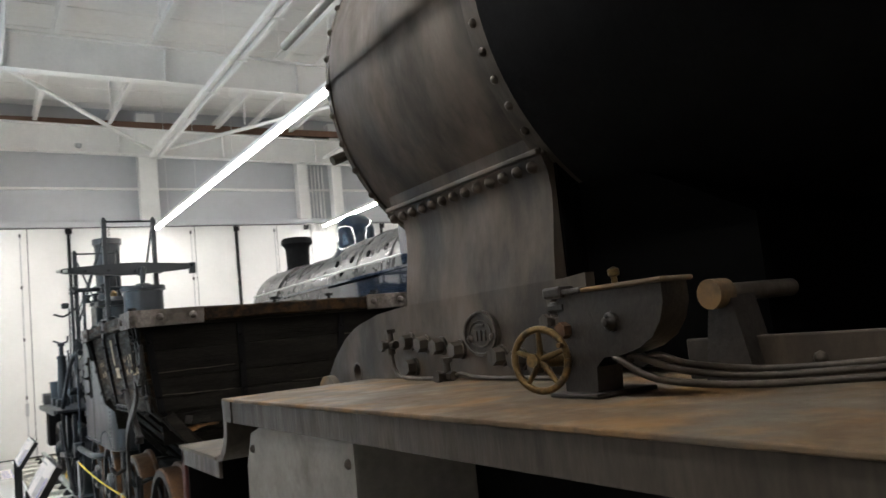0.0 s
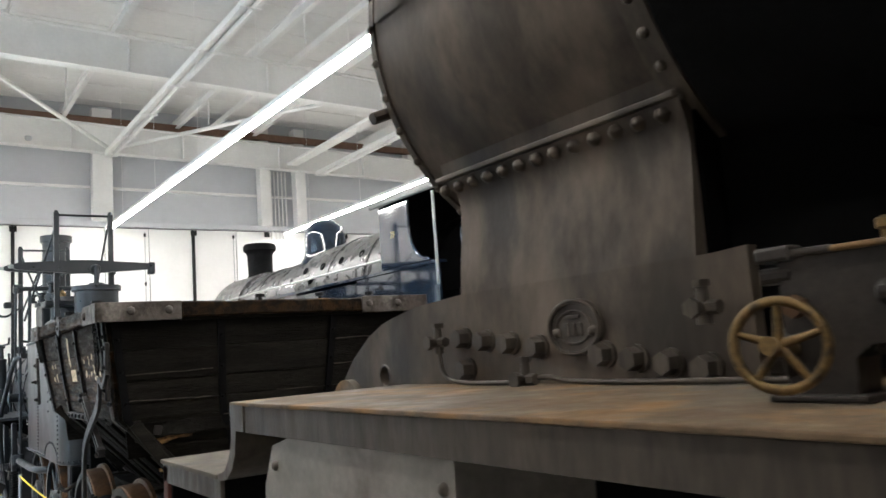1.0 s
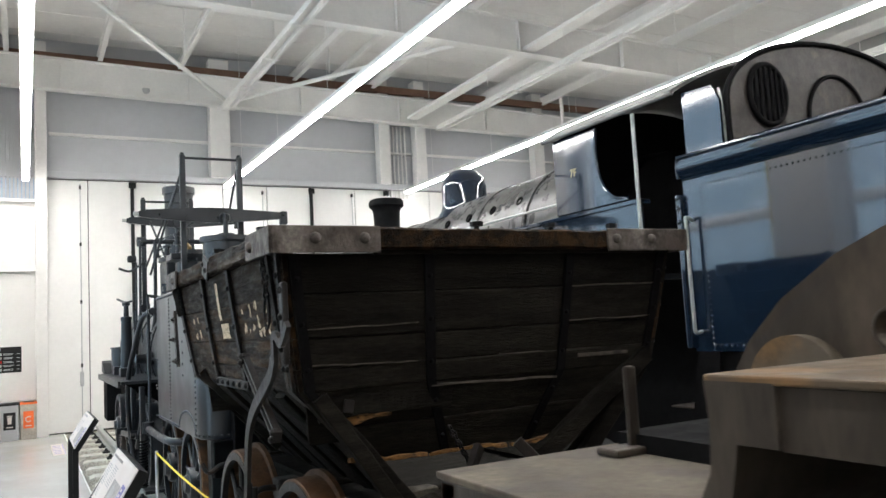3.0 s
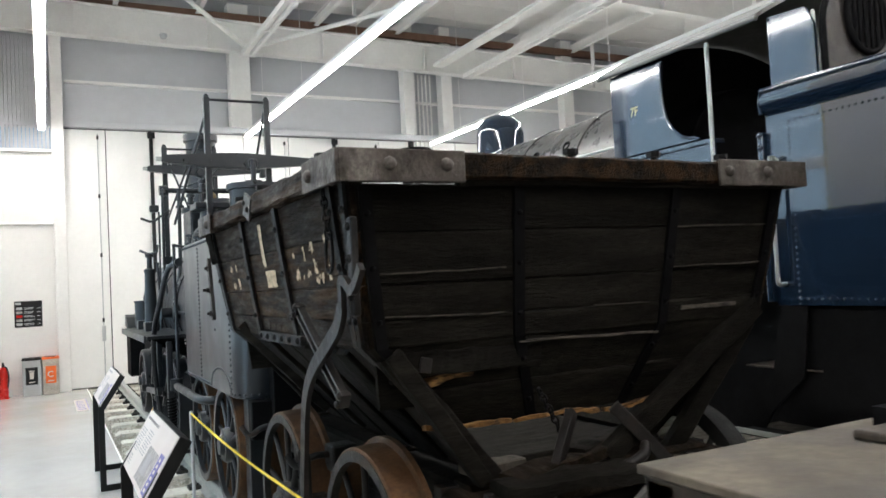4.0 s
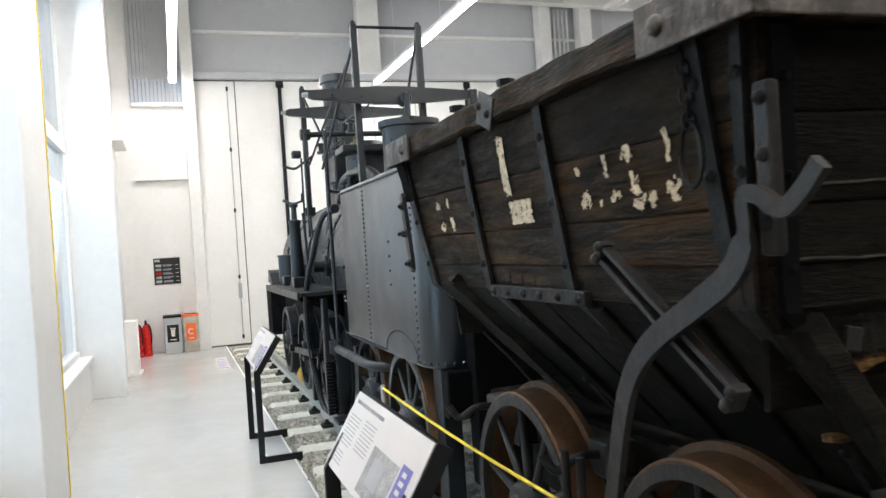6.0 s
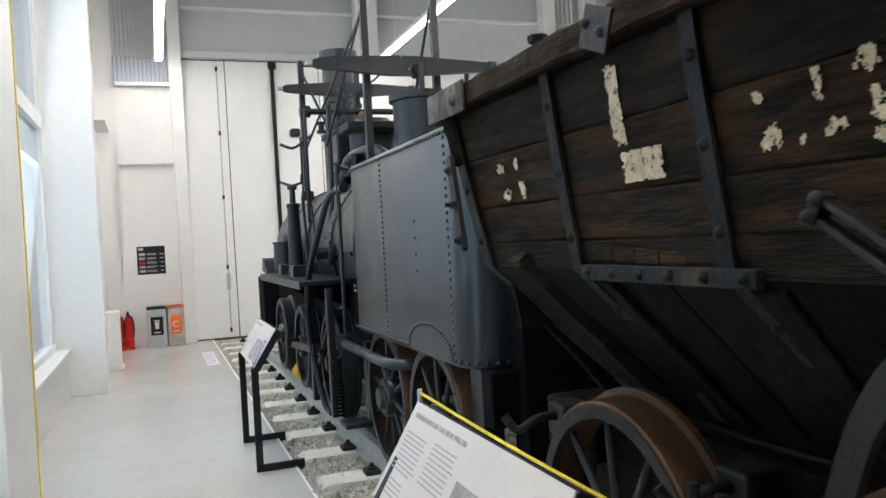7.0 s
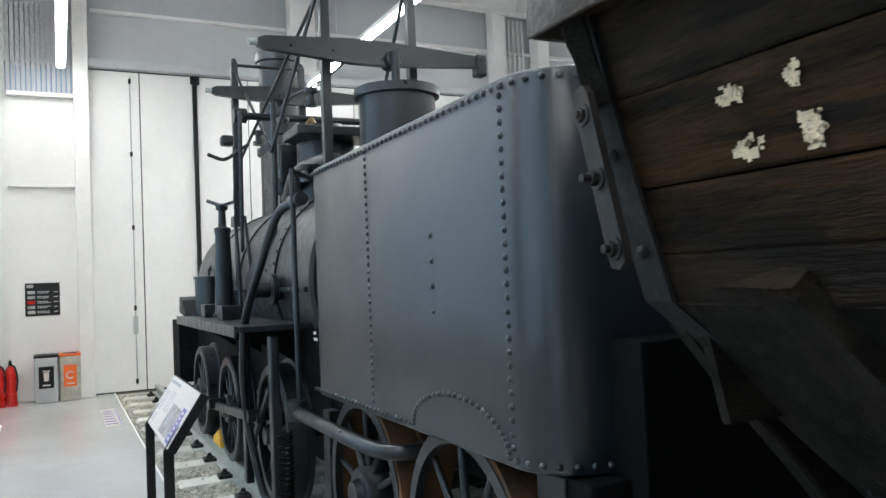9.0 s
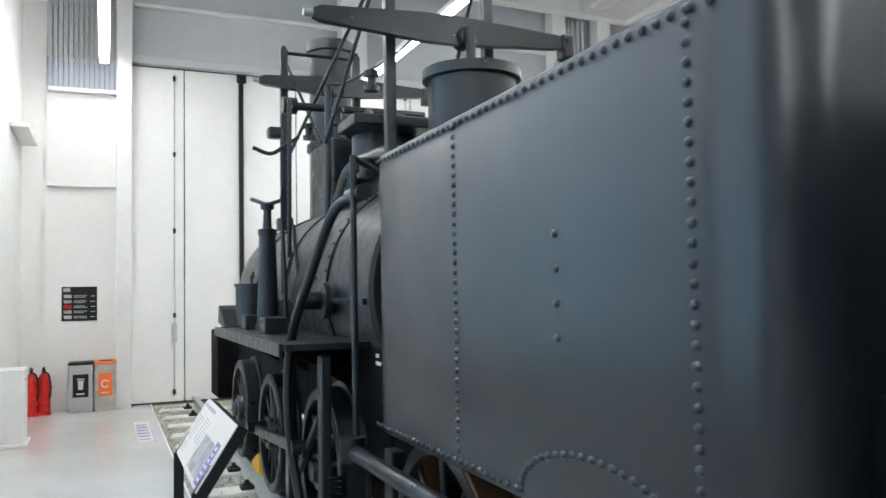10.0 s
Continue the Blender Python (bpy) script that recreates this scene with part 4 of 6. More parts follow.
def shell(x0, x1, y0, y1, z0, z1, r, lip=0.012):
    """An upright box with round corners and a softened top and bottom edge."""
    bm = bmesh.new()
    rings = []
    for z, d in ((z0, lip), (z0 + lip * 0.4, lip * 0.3), (z0 + lip, 0), (z1 - lip, 0), (z1 - lip * 0.4, lip * 0.3), (z1, lip)):
        rings.append([bm.verts.new((x, y, z)) for x, y in rounded(x0 + d, x1 - d, y0 + d, y1 - d, r)])
    n = len(rings[0])
    for a, b in zip(rings, rings[1:]):
        for k in range(n):
            bm.faces.new((a[k], a[(k + 1) % n], b[(k + 1) % n], b[k]))
    bm.faces.new(rings[0]), bm.faces.new(rings[-1])
    return bm


body = part("tank_body", shell(-TX, TX, TY0, TY1, TZ0, TZ1, 0.18), M_TANK, tank, "smooth blue-black tank plates", 35)
for k in range(27):
    stud("rivet", RIVET, M_TANK, body, (-TX, 2.125, 1.005 + k * 0.038), (-1, 0, 0))
for k in range(34):
    stud("rivet", RIVET, M_TANK, body, (-TX, 3.205, 1.005 + k * 0.0305), (-1, 0, 0))
for k in range(42):
    stud("rivet", RIVET, M_TANK, body, (-TX, 2.12 + k * 0.0445, 2.018), (-1, 0, 0))
for k in range(27):
    stud("rivet", RIVET, M_TANK, body, (-TX, 2.84 + k * 0.044, 0.972), (-1, 0, 0))
for k in range(27):
    a = math.pi * k / 26
    stud("rivet", RIVET, M_TANK, body, (-TX, 2.48 + 0.33 * math.cos(a), 0.975 + 0.135 * math.sin(a)), (-1, 0, 0))
for z in (1.63, 1.545, 1.46, 1.376):
    stud("rivet", RIVET, M_TANK, body, (-TX, 2.61, z), (-1, 0, 0))
for k in range(7):
    a = radians(180 + 90 * k / 6)
    c = (-TX + 0.18 + 0.18 * math.cos(a), TY0 + 0.18 + 0.18 * math.sin(a))
    for z in (0.972, 2.018):
        stud("rivet", RIVET, M_TANK, body, (c[0], c[1], z), (math.cos(a), math.sin(a), 0))
for k in range(26):
    for z in (0.972, 2.018):
        stud("rivet", RIVET, M_TANK, body, (-0.64 + k * 0.05, TY0, z), (0, -1, 0))
for k in range(5):
    stud("rivet", RIVET, M_TANK, body, (-0.55 + k * 0.14, TY0, 1.52), (0, -1, 0))
for k in range(13):
    stud("rivet", RIVET, M_TANK, body, (-TX + 0.032, 4.0, 1.06 + k * 0.075), (-1, 0.3, 0))
for dz, w in ((0.0, 0.035), (-0.03, 0.06)):
    boxed("stencil_bar", (-TX - 0.0015, -TX - 0.0005, 4.0 - w, 4.0, 1.235 + dz, 1.25 + dz), M_PANEL, body, 0, "small white stencilled line")
part("front_box", box(bmesh.new(), -0.67, 0.67, 1.80, 1.925, 0.35, 1.305, 0.006), M_BLACK, tank, "plain black box below the tank end")
for x in (-0.62, 0.62):
    part("frame_beam", box(bmesh.new(), x - 0.06, x + 0.06, 1.96, 4.3, 0.78, 0.94, 0.01), M_BLACK, tank, "black timber frame")
part("end_beam", box(bmesh.new(), -0.8, 0.8, 1.86, 1.97, 0.70, 0.945, 0.012), M_BLACK, tank)
for x in (-0.74, 0.74):
    part("guard_leg", box(bmesh.new(), x - 0.05, x + 0.05, 1.99, 2.13, 0.20, 0.94, 0.006), M_LOCO, tank, "upright guard iron")
for y in (2.53, 3.44):
    part("axle", tube(bmesh.new(), (-0.8, y, 0.575), (0.8, y, 0.575), 0.04, seg=16), M_IRON, tank, "", 60)
    for s in (-1, 1):
        wheel(tank, s * 0.835, y, 0.575, 0.425, 0.12, M_LOCO, M_RUST if s < 0 else M_LOCO, 10, 0.12, -s, 0.045)
seat(tank, (0, 3.0, 0.146))

# ---- old colliery locomotive with overhead beams ----
LX = -0.1
loco = thing("beam_locomotive", "blue-black old colliery locomotive with overhead beams", "locomotive")
bm = lathe(bmesh.new(), (LX, 4.45, 1.50), (0, 1, 0), [(0, 0.0), (0, 0.62), (0.02, 0.64), (3.9, 0.64), (3.92, 0.60), (3.92, 0)], 56)
boiler = part("boiler", bm, M_LOCO, loco, "dull black riveted boiler", 30)
for y in (5.2, 6.3, 7.4):
    part("boiler_band", lathe(bmesh.new(), (LX, y, 1.50), (0, 1, 0), [(0, 0.641), (0, 0.652), (0.05, 0.652), (0.05, 0.641)], 56), M_LOCO, boiler, "", 30)
for k in range(26):
    a = radians(-80 + k * 7)
    stud("rivet", RIVET, M_LOCO, boiler, (LX - 0.652 * math.cos(a), 5.225, 1.5 + 0.652 * math.sin(a)), (-math.cos(a), 0, math.sin(a)))
part("boiler_seam", box(bmesh.new(), LX - 0.66, LX - 0.60, 4.5, 8.3, 1.44, 1.47, 0.004), M_LOCO, boiler)
for k in range(34):
    stud("rivet", RIVET, M_LOCO, boiler, (LX - 0.66, 4.6 + k * 0.1, 1.455), (-1, 0, 0))
fp = bmesh.new()
prism(fp, [(-1.1, 4.6), (1.0, 4.6), (1.0, 7.1), (-1.06, 7.1), (-1.12, 6.9), (-1.12, 4.7)], "z", 1.232, 1.262)
plate = part("footplate", fp, M_LOCO, loco, "black side platform with turned edge")
part("splash_edge", prism(bmesh.new(), [(7.0, 1.262), (7.3, 1.29), (7.25, 1.42), (7.12, 1.39), (6.9, 1.27)], "x", -1.06, -0.6), M_LOCO, plate)
boxed("edge_strip", (-1.128, -1.11, 4.62, 6.95, 1.205, 1.268), M_LOCO, plate, 0.004)
for y in (4.9, 5.9, 6.8):
    part("bracket", prism(bmesh.new(), [(-1.05, 1.23), (-0.6, 1.23), (-0.6, 0.95)], "y", y - 0.012, y + 0.012), M_BLACK, plate)
for x in (-0.66, 0.46):
    part("frame_plate", box(bmesh.new(), x - 0.03, x + 0.03, 4.3, 8.9, 0.72, 1.23, 0.006), M_BLACK, loco)
part("front_box", box(bmesh.new(), -0.88, 0.7, 8.75, 9.25, 0.52, 1.16, 0.012), M_BLACK, loco, "black front water box")
for z in (0.58, 0.86, 1.10):
    for x in (-0.8, -0.2, 0.4):
        stud("rivet", BIG_RIVET, M_BLACK, loco, (x, 8.75, z), (0, -1, 0))
part("ash_pan", box(bmesh.new(), -0.5, 0.35, 4.6, 6.0, 0.35, 0.9, 0.02), M_BLACK, loco)
for y, r, hz in ((5.05, 0.425, 0.575), (6.44, 0.40, 0.55), (7.75, 0.40, 0.55)):
    part("axle", tube(bmesh.new(), (-0.8, y, hz), (0.8, y, hz), 0.05, seg=16), M_IRON, loco, "", 60)
    for s in (-1, 1):
        wheel(loco, s * 0.83, y, hz, r, 0.11, M_LOCO, M_LOCO, 12, 0.11, -s, 0.05, "spoked black driving wheel")
part("coupling_rod", box(bmesh.new(), -0.935, -0.90, 5.0, 6.52, 0.60, 0.66, 0.008, Matrix.Translation((0, 5.75, 0.63)) @ Euler((radians(-4), 0, 0)).to_matrix().to_4x4() @ Matrix.Translation((0, -5.75, -0.63))), M_LOCO, loco, "flat coupling rod")
for y, z in ((5.05, 0.70), (6.44, 0.60)):
    part("crank_pin", tube(bmesh.new(), (-0.98, y, z), (-0.84, y, z), 0.04, seg=16), M_LOCO, loco, "", 60)
part("rod_strut", box(bmesh.new(), -0.915, -0.885, 4.72, 5.28, 0.70, 0.735, 0.006, Matrix.Translation((0, 5.0, 0.72)) @ Euler((radians(-38), 0, 0)).to_matrix().to_4x4() @ Matrix.Translation((0, -5.0, -0.72))), M_LOCO, loco)


def cylinder_group(y, ztop, r, zpost, xs, zbeam, ybeam, LX, left, right, yb):
    """One upright cylinder, its guide posts and its cross beam."""
    c = part("cylinder", lathe(bmesh.new(), (LX, y, 1.9), (0, 0, 1), [(0, r), (ztop - 1.96, r), (ztop - 1.955, r + 0.03), (ztop - 1.90, r + 0.03), (ztop - 1.895, r * 0.4), (ztop - 1.86, r * 0.35), (ztop - 1.86, 0)], 40), M_LOCO, loco, "upright black steam cylinder", 35)
    for k in range(6):
        a = k * math.tau / 6 + 0.4
        stud("bolt", RIVET, M_LOCO, c, (LX + (r + 0.012) * math.cos(a), y + (r + 0.012) * math.sin(a), ztop), (0, 0, 1))
    part("piston_rod", tube(bmesh.new(), (LX, y, ztop), (LX, y, zbeam), 0.028, seg=12), M_LOCO, loco, "dark piston rod", 60)
    for x in xs:
        part("guide_post", box(bmesh.new(), x - 0.03, x + 0.03, ybeam - 0.03, ybeam + 0.03, 2.05, zpost, 0.006), M_LOCO, loco, "upright guide post")
        part("post_foot", box(bmesh.new(), x - 0.06, x + 0.06, ybeam - 0.06, ybeam + 0.06, 2.02, 2.12, 0.01), M_LOCO, loco)
        part("post_cap", tube(bmesh.new(), (x, ybeam, zpost), (x, ybeam, zpost + 0.03), 0.03, 0.018, 10), M_LOCO, loco)
    part("top_bar", tube(bmesh.new(), (xs[0], ybeam, zpost - 0.025), (xs[1], ybeam, zpost - 0.025), 0.014, seg=8), M_LOCO, loco)
    mid = (left + right) / 2
    b = prism(bmesh.new(), [(left + 0.05, zbeam - 0.022), (left + 0.09, zbeam - 0.04), (mid - 0.12, zbeam - 0.085), (mid + 0.12, zbeam - 0.085), (right - 0.05, zbeam - 0.04), (right, zbeam - 0.025), (right, zbeam + 0.025), (right - 0.05, zbeam + 0.04), (mid + 0.12, zbeam + 0.075), (mid - 0.12, zbeam + 0.075), (left + 0.09, zbeam + 0.04), (left + 0.05, zbeam + 0.022)], "y", yb - 0.025, yb + 0.025)
    bo = part("cross_beam", b, M_LOCO, loco, "tapered iron cross beam")
    part("beam_tip", tube(bmesh.new(), (left, yb, zbeam), (left + 0.07, yb, zbeam), 0.022, seg=12), M_RAIL, bo, "", 60)
    part("beam_boss", lathe(bmesh.new(), (LX, yb - 0.065, zbeam - 0.04), (0, 1, 0), [(0, 0), (0, 0.05), (0.02, 0.06), (0.12, 0.06), (0.12, 0)], 20), M_LOCO, bo, "", 40)
    part("beam_end", box(bmesh.new(), right - 0.03, right + 0.05, yb - 0.045, yb + 0.045, zbeam - 0.10, zbeam + 0.05, 0.015), M_LOCO, bo)


cylinder_group(4.85, 2.71, 0.245, 3.64, (-0.40, 0.217), 2.965, 5.08, 0.0, -0.925, 0.655, 4.93)
cylinder_group(7.25, 2.72, 0.22, 3.52, (-0.52, 0.10), 3.225, 7.35, -0.1, -0.79, 0.70, 7.26)
for a, b in (((-0.40, 5.08, 3.5), (-0.72, 5.3, 2.35)), ((0.19, 5.08, 3.5), (0.05, 5.5, 2.35)), ((-0.52, 7.35, 3.45), (-0.30, 7.0, 2.7)), ((-0.40, 5.08, 3.45), (-0.5, 7.35, 2.6))):
    part("brace_rod", tube(bmesh.new(), a, b, 0.013, seg=8), M_LOCO, loco, "", 60)
part("chimney", lathe(bmesh.new(), (0.04, 7.95, 2.0), (0, 0, 1), [(0, 0.24), (0.15, 0.2), (1.6, 0.19), (1.70, 0.2), (1.71, 0.225), (1.80, 0.225), (1.80, 0.17), (0.2, 0.17)], 36), M_LOCO, loco, "tall black chimney with rolled rim", 40)
part("cross_shaft", tube(bmesh.new(), (-0.62, 6.55, 2.86), (0.4, 6.55, 2.86), 0.03, seg=12), M_LOCO, loco, "", 60)
part("shaft_boss", tube(bmesh.new(), (-0.70, 6.55, 2.86), (-0.60, 6.55, 2.86), 0.06, seg=16), M_LOCO, loco, "", 60)
part("valve_chest", lathe(bmesh.new(), (-0.12, 6.0, 1.95), (0, 0, 1), [(0, 0.27), (0.06, 0.27), (0.07, 0.22), (0.60, 0.22), (0.61, 0.26), (0.67, 0.26), (0.68, 0.20), (0.74, 0.16), (0.75, 0)], 32), M_LOCO, loco, "round black valve chest", 40)
part("steam_chest", box(bmesh.new(), LX - 0.28, LX + 0.2, 6.4, 6.95, 2.05, 2.62, 0.02), M_LOCO, loco)
part("steam_pipe", pipe(bmesh.new(), curve_pts([(-0.2, 5.1, 2.15), (-0.28, 5.3, 2.30), (-0.34, 5.6, 2.32), (-0.38, 5.9, 2.28), (-0.36, 6.2, 2.15)], 8), 0.065, 16), M_LOCO, loco, "thick curved steam pipe", 60)
part("valve_gear", box(bmesh.new(), -0.45, 0.3, 5.6, 6.0, 2.55, 2.62, 0.01), M_LOCO, loco)
for y, z, r in ((5.5, 2.25, 0.05), (5.8, 2.2, 0.045), (6.1, 2.7, 0.05), (6.9, 2.75, 0.05), (5.35, 2.75, 0.045), (6.2, 2.25, 0.06)):
    part("fitting", lathe(bmesh.new(), (-0.42, y, z - 0.06), (0, 0, 1), [(0, 0), (0, r), (0.03, r), (0.03, r * 0.6), (0.09, r * 0.6), (0.09, r), (0.12, r), (0.12, 0)], 14), M_LOCO, loco, "", 40)
part("safety_valve", lathe(bmesh.new(), (-0.15, 6.25, 2.6), (0, 0, 1), [(0, 0.05), (0.06, 0.05), (0.08, 0.035), (0.16, 0.05), (0.2, 0.02), (0.22, 0)], 16), M_BRASS, loco, "dull brass fitting", 40)
# pipes and rods on the near side
for pts, r in (([(-0.62, 6.6, 2.84), (-0.68, 6.4, 2.83), (-0.69, 6.36, 2.75), (-0.70, 6.36, 1.75)], 0.016), ([(-0.72, 6.48, 2.6), (-0.73, 6.45, 2.0), (-0.76, 6.3, 1.5)], 0.011), ([(-0.63, 5.55, 2.75), (-0.64, 5.55, 2.0), (-0.68, 5.5, 1.72)], 0.02), ([(-0.62, 5.6, 2.78), (-0.5, 5.6, 2.80), (-0.3, 5.3, 2.9), (-0.2, 5.1, 3.0)], 0.008), ([(-0.86, 4.22, 1.92), (-0.93, 4.36, 1.86), (-0.97, 4.62, 1.6), (-1.0, 4.95, 1.25), (-0.98, 5.1, 0.8), (-0.93, 4.95, 0.3), (-0.9, 4.8, 0.22)], 0.024), ([(-0.90, 4.16, 2.08), (-0.9, 4.16, 1.95), (-0.9, 4.16, 0.85)], 0.014), ([(-0.90, 4.16, 2.07), (-0.78, 4.3, 2.06), (-0.6, 4.5, 2.04)], 0.014), ([(-0.88, 4.24, 1.30), (-0.89, 4.22, 1.32), (-0.89, 4.22, 1.68), (-0.86, 4.3, 1.72)], 0.012), ([(-0.92, 4.15, 0.84), (-0.92, 3.7, 0.84), (-0.9, 3.2, 0.83), (-0.84, 3.02, 0.83), (-0.7, 2.98, 0.83)], 0.032)):
    part("pipe", pipe(bmesh.new(), curve_pts(pts, 8), r, 10), M_LOCO, loco, "", 60)
part("pipe_joint", tube(bmesh.new(), (-0.92, 4.15, 0.80), (-0.92, 4.15, 0.90), 0.055, seg=16), M_LOCO, loco, "", 60)
part("pipe_joint", tube(bmesh.new(), (-0.87, 4.1, 1.92), (-0.87, 4.3, 1.92), 0.035, seg=14), M_LOCO, loco, "", 60)
bm = pipe(bmesh.new(), [(-0.95 + 0.034 * math.cos(t), 4.28 + 0.034 * math.sin(t), 0.30 + t * 0.0042) for t in np.linspace(0, 32 * math.pi, 260)], 0.009, 6)
part("spring", bm, M_BLACK, loco, "coiled hose", 60)
part("step", box(bmesh.new(), -0.98, -0.72, 3.95, 4.15, 0.28, 0.31, 0.004), M_LOCO, loco, "iron step plate")
part("step_hanger", box(bmesh.new(), -0.80, -0.74, 4.0, 4.1, 0.3, 0.85, 0.006), M_LOCO, loco)
part("drop_link", box(bmesh.new(), -0.93, -0.88, 5.36, 5.44, 0.22, 1.2, 0.01), M_LOCO, loco)
part("drop_link", box(bmesh.new(), -0.93, -0.88, 4.62, 4.70, 0.22, 1.2, 0.01), M_LOCO, loco)
# stand with crank, bucket and boxes on the platform
col = part("pump_column", lathe(bmesh.new(), (-0.87, 6.25, 1.262), (0, 0, 1), [(0, 0.085), (0.03, 0.085), (0.04, 0.072), (0.62, 0.055), (0.64, 0.062), (0.67, 0.062), (0.68, 0.03), (0.80, 0.026), (0.81, 0.045), (0.84, 0.045), (0.86, 0)], 24), M_LOCO, loco, "upright column with crank handle", 40)
part("crank", pipe(bmesh.new(), [(-0.95, 6.38, 2.15), (-0.87, 6.25, 2.10), (-0.80, 6.12, 2.12), (-0.795, 6.11, 2.2)], 0.014, 8), M_LOCO, col, "", 60)
part("lever", pipe(bmesh.new(), [(-0.78, 6.1, 1.27), (-0.79, 6.1, 1.7), (-0.80, 6.12, 2.0)], 0.014, 8), M_LOCO, loco, "upright lever", 60)
part("lever", pipe(bmesh.new(), [(-0.70, 5.95, 1.27), (-0.72, 6.0, 1.6), (-0.74, 6.05, 1.95)], 0.012, 8), M_LOCO, loco, "", 60)
for y in (5.75, 6.45):
    part("bearing_box", box(bmesh.new(), -1.0, -0.86, y - 0.09, y + 0.09, 1.262, 1.36, 0.008), M_LOCO, loco)
part("valve_body", lathe(bmesh.new(), (-0.76, 5.1, 1.46), (-1, 0, 0), [(-0.1, 0.07), (0, 0.07), (0.01, 0.10), (0.04, 0.10), (0.05, 0.05), (0.14, 0.05), (0.15, 0.07), (0.18, 0)], 20), M_LOCO, loco, "", 40)
part("whistle_head", box(bmesh.new(), -0.82, -0.72, 6.44, 6.54, 2.60, 2.68, 0.02), M_LOCO, loco)
part("arm", pipe(bmesh.new(), curve_pts([(-0.92, 6.5, 2.53), (-0.8, 6.48, 2.49), (-0.70, 6.45, 2.55), (-0.60, 6.5, 2.62)], 5), 0.014, 8), M_LOCO, loco, "", 60)
seat(loco, (0, 6.2, 0.146))
bucket = thing("oil_can_drum", "small black lidded drum on the platform", "drum")
dr = part("drum_body", lathe(bmesh.new(), (-0.86, 6.95, 1.262), (0, 0, 1), [(0, 0), (0, 0.115), (0.30, 0.115), (0.30, 0.125), (0.32, 0.125), (0.325, 0)], 32), M_LOCO, bucket, "", 40)
part("cock", pipe(bmesh.new(), [(-0.86, 6.95, 1.58), (-0.86, 6.95, 1.65), (-0.86, 6.88, 1.66), (-0.86, 6.86, 1.63)], 0.01, 6), M_LOCO, bucket)
seat(bucket, (-0.86, 6.95, 1.262))

# ---- locomotive front in the foreground ----
fl = thing("steam_locomotive", "dusty black steam locomotive front with smokebox and footplate", "locomotive")
SZ, SR = 2.752, 0.727
sb = part("smokebox", lathe(bmesh.new(), (0, -3.15, SZ), (0, -1, 0), [(0.0, 0.0), (0, SR - 0.03), (0.012, SR), (1.03, SR), (1.03, 0.6)], 96), M_SMOKE, fl, "dusty brown-black smokebox", 25)
part("front_ring", lathe(bmesh.new(), (0, -3.13, SZ), (0, -1, 0), [(0, SR - 0.06), (0, SR + 0.004), (0.03, SR + 0.006), (0.03, SR - 0.01)], 96), M_SMOKE, sb, "", 30)
part("rear_ring", lathe(bmesh.new(), (0, -4.12, SZ), (0, -1, 0), [(0, SR), (0, SR + 0.016), (0.07, SR + 0.016), (0.07, SR)], 96), M_EDGE, sb, "worn riveted joint ring", 30)
for k in range(34):
    a = radians(-100 + k * 9.0)
    n = (-math.cos(a), 0, math.sin(a))
    stud("rivet", SMALL, M_SMOKE, sb, (n[0] * (SR + 0.005), -3.145, SZ + n[2] * (SR + 0.005)), n)
for k in range(32):
    a = radians(-90 + k * 6.5)
    n = (-math.cos(a), 0, math.sin(a))
    stud("rivet", SMALL, M_EDGE, sb, (n[0] * (SR + 0.016), -4.155, SZ + n[2] * (SR + 0.016)), n)
part("wrapper_band", lathe(bmesh.new(), (0, -3.17, SZ), (0, -1, 0), [(0, SR), (0.0, SR + 0.006), (0.94, SR + 0.006), (0.94, SR)], 24, radians(32), radians(58)), M_SMOKE, sb, "", 30)
part("boiler", lathe(bmesh.new(), (0, -4.19, SZ), (0, -1, 0), [(0, 0.5), (0, 0.735), (0.02, 0.76), (6.5, 0.80)], 96), M_BLACK, fl, "black boiler", 25)
for y in (-5.4, -7.0):
    part("boiler_band", lathe(bmesh.new(), (0, y, SZ), (0, -1, 0), [(0, 0.76), (0, 0.785), (0.06, 0.785), (0.06, 0.76)], 96), M_BLACK, fl, "", 30)
part("hand_rail", pipe(bmesh.new(), [(-0.85, -3.02, 2.94), (-0.85, -4.5, 2.94), (-0.85, -6, 2.94)], 0.017, 10), M_RAIL, fl, "pale steel handrail", 60)
part("lamp_bolt", tube(bmesh.new(), (-0.66, -3.10, 2.48), (-0.72, -3.10, 2.455), 0.02, seg=8), M_SMOKE, fl)

# saddle: a plate that flares into the smokebox
for s in (-1, 1):
    bm = bmesh.new()
    prof = [(0.545, 1.84), (0.535, 1.95), (0.522, 2.05), (0.518, 2.12), (0.526, 2.18), (0.54, 2.216), (0.556, 2.29)]
    a = [bm.verts.new((s * x, -3.275 + (0.045 if z > 2.18 else 0), z)) for x, z in prof]
    b = [bm.verts.new((s * x, -4.16, z)) for x, z in prof]
    c = [bm.verts.new((s * (x - 0.05), -3.275 + (0.045 if z > 2.18 else 0), z)) for x, z in prof]
    d = [bm.verts.new((s * (x - 0.05), -4.16, z)) for x, z in prof]
    for k in range(len(prof) - 1):
        bm.faces.new((a[k], a[k + 1], b[k + 1], b[k])), bm.faces.new((c[k], c[k + 1], a[k + 1], a[k])), bm.faces.new((b[k], b[k + 1], d[k + 1], d[k]))
    part("saddle", bm, M_SMOKE, fl, "smooth dusty smokebox saddle", 50)
boxed("saddle_front", (-0.5, 0.5, -3.32, -3.28, 1.6, 2.12), M_SMOKE, fl)
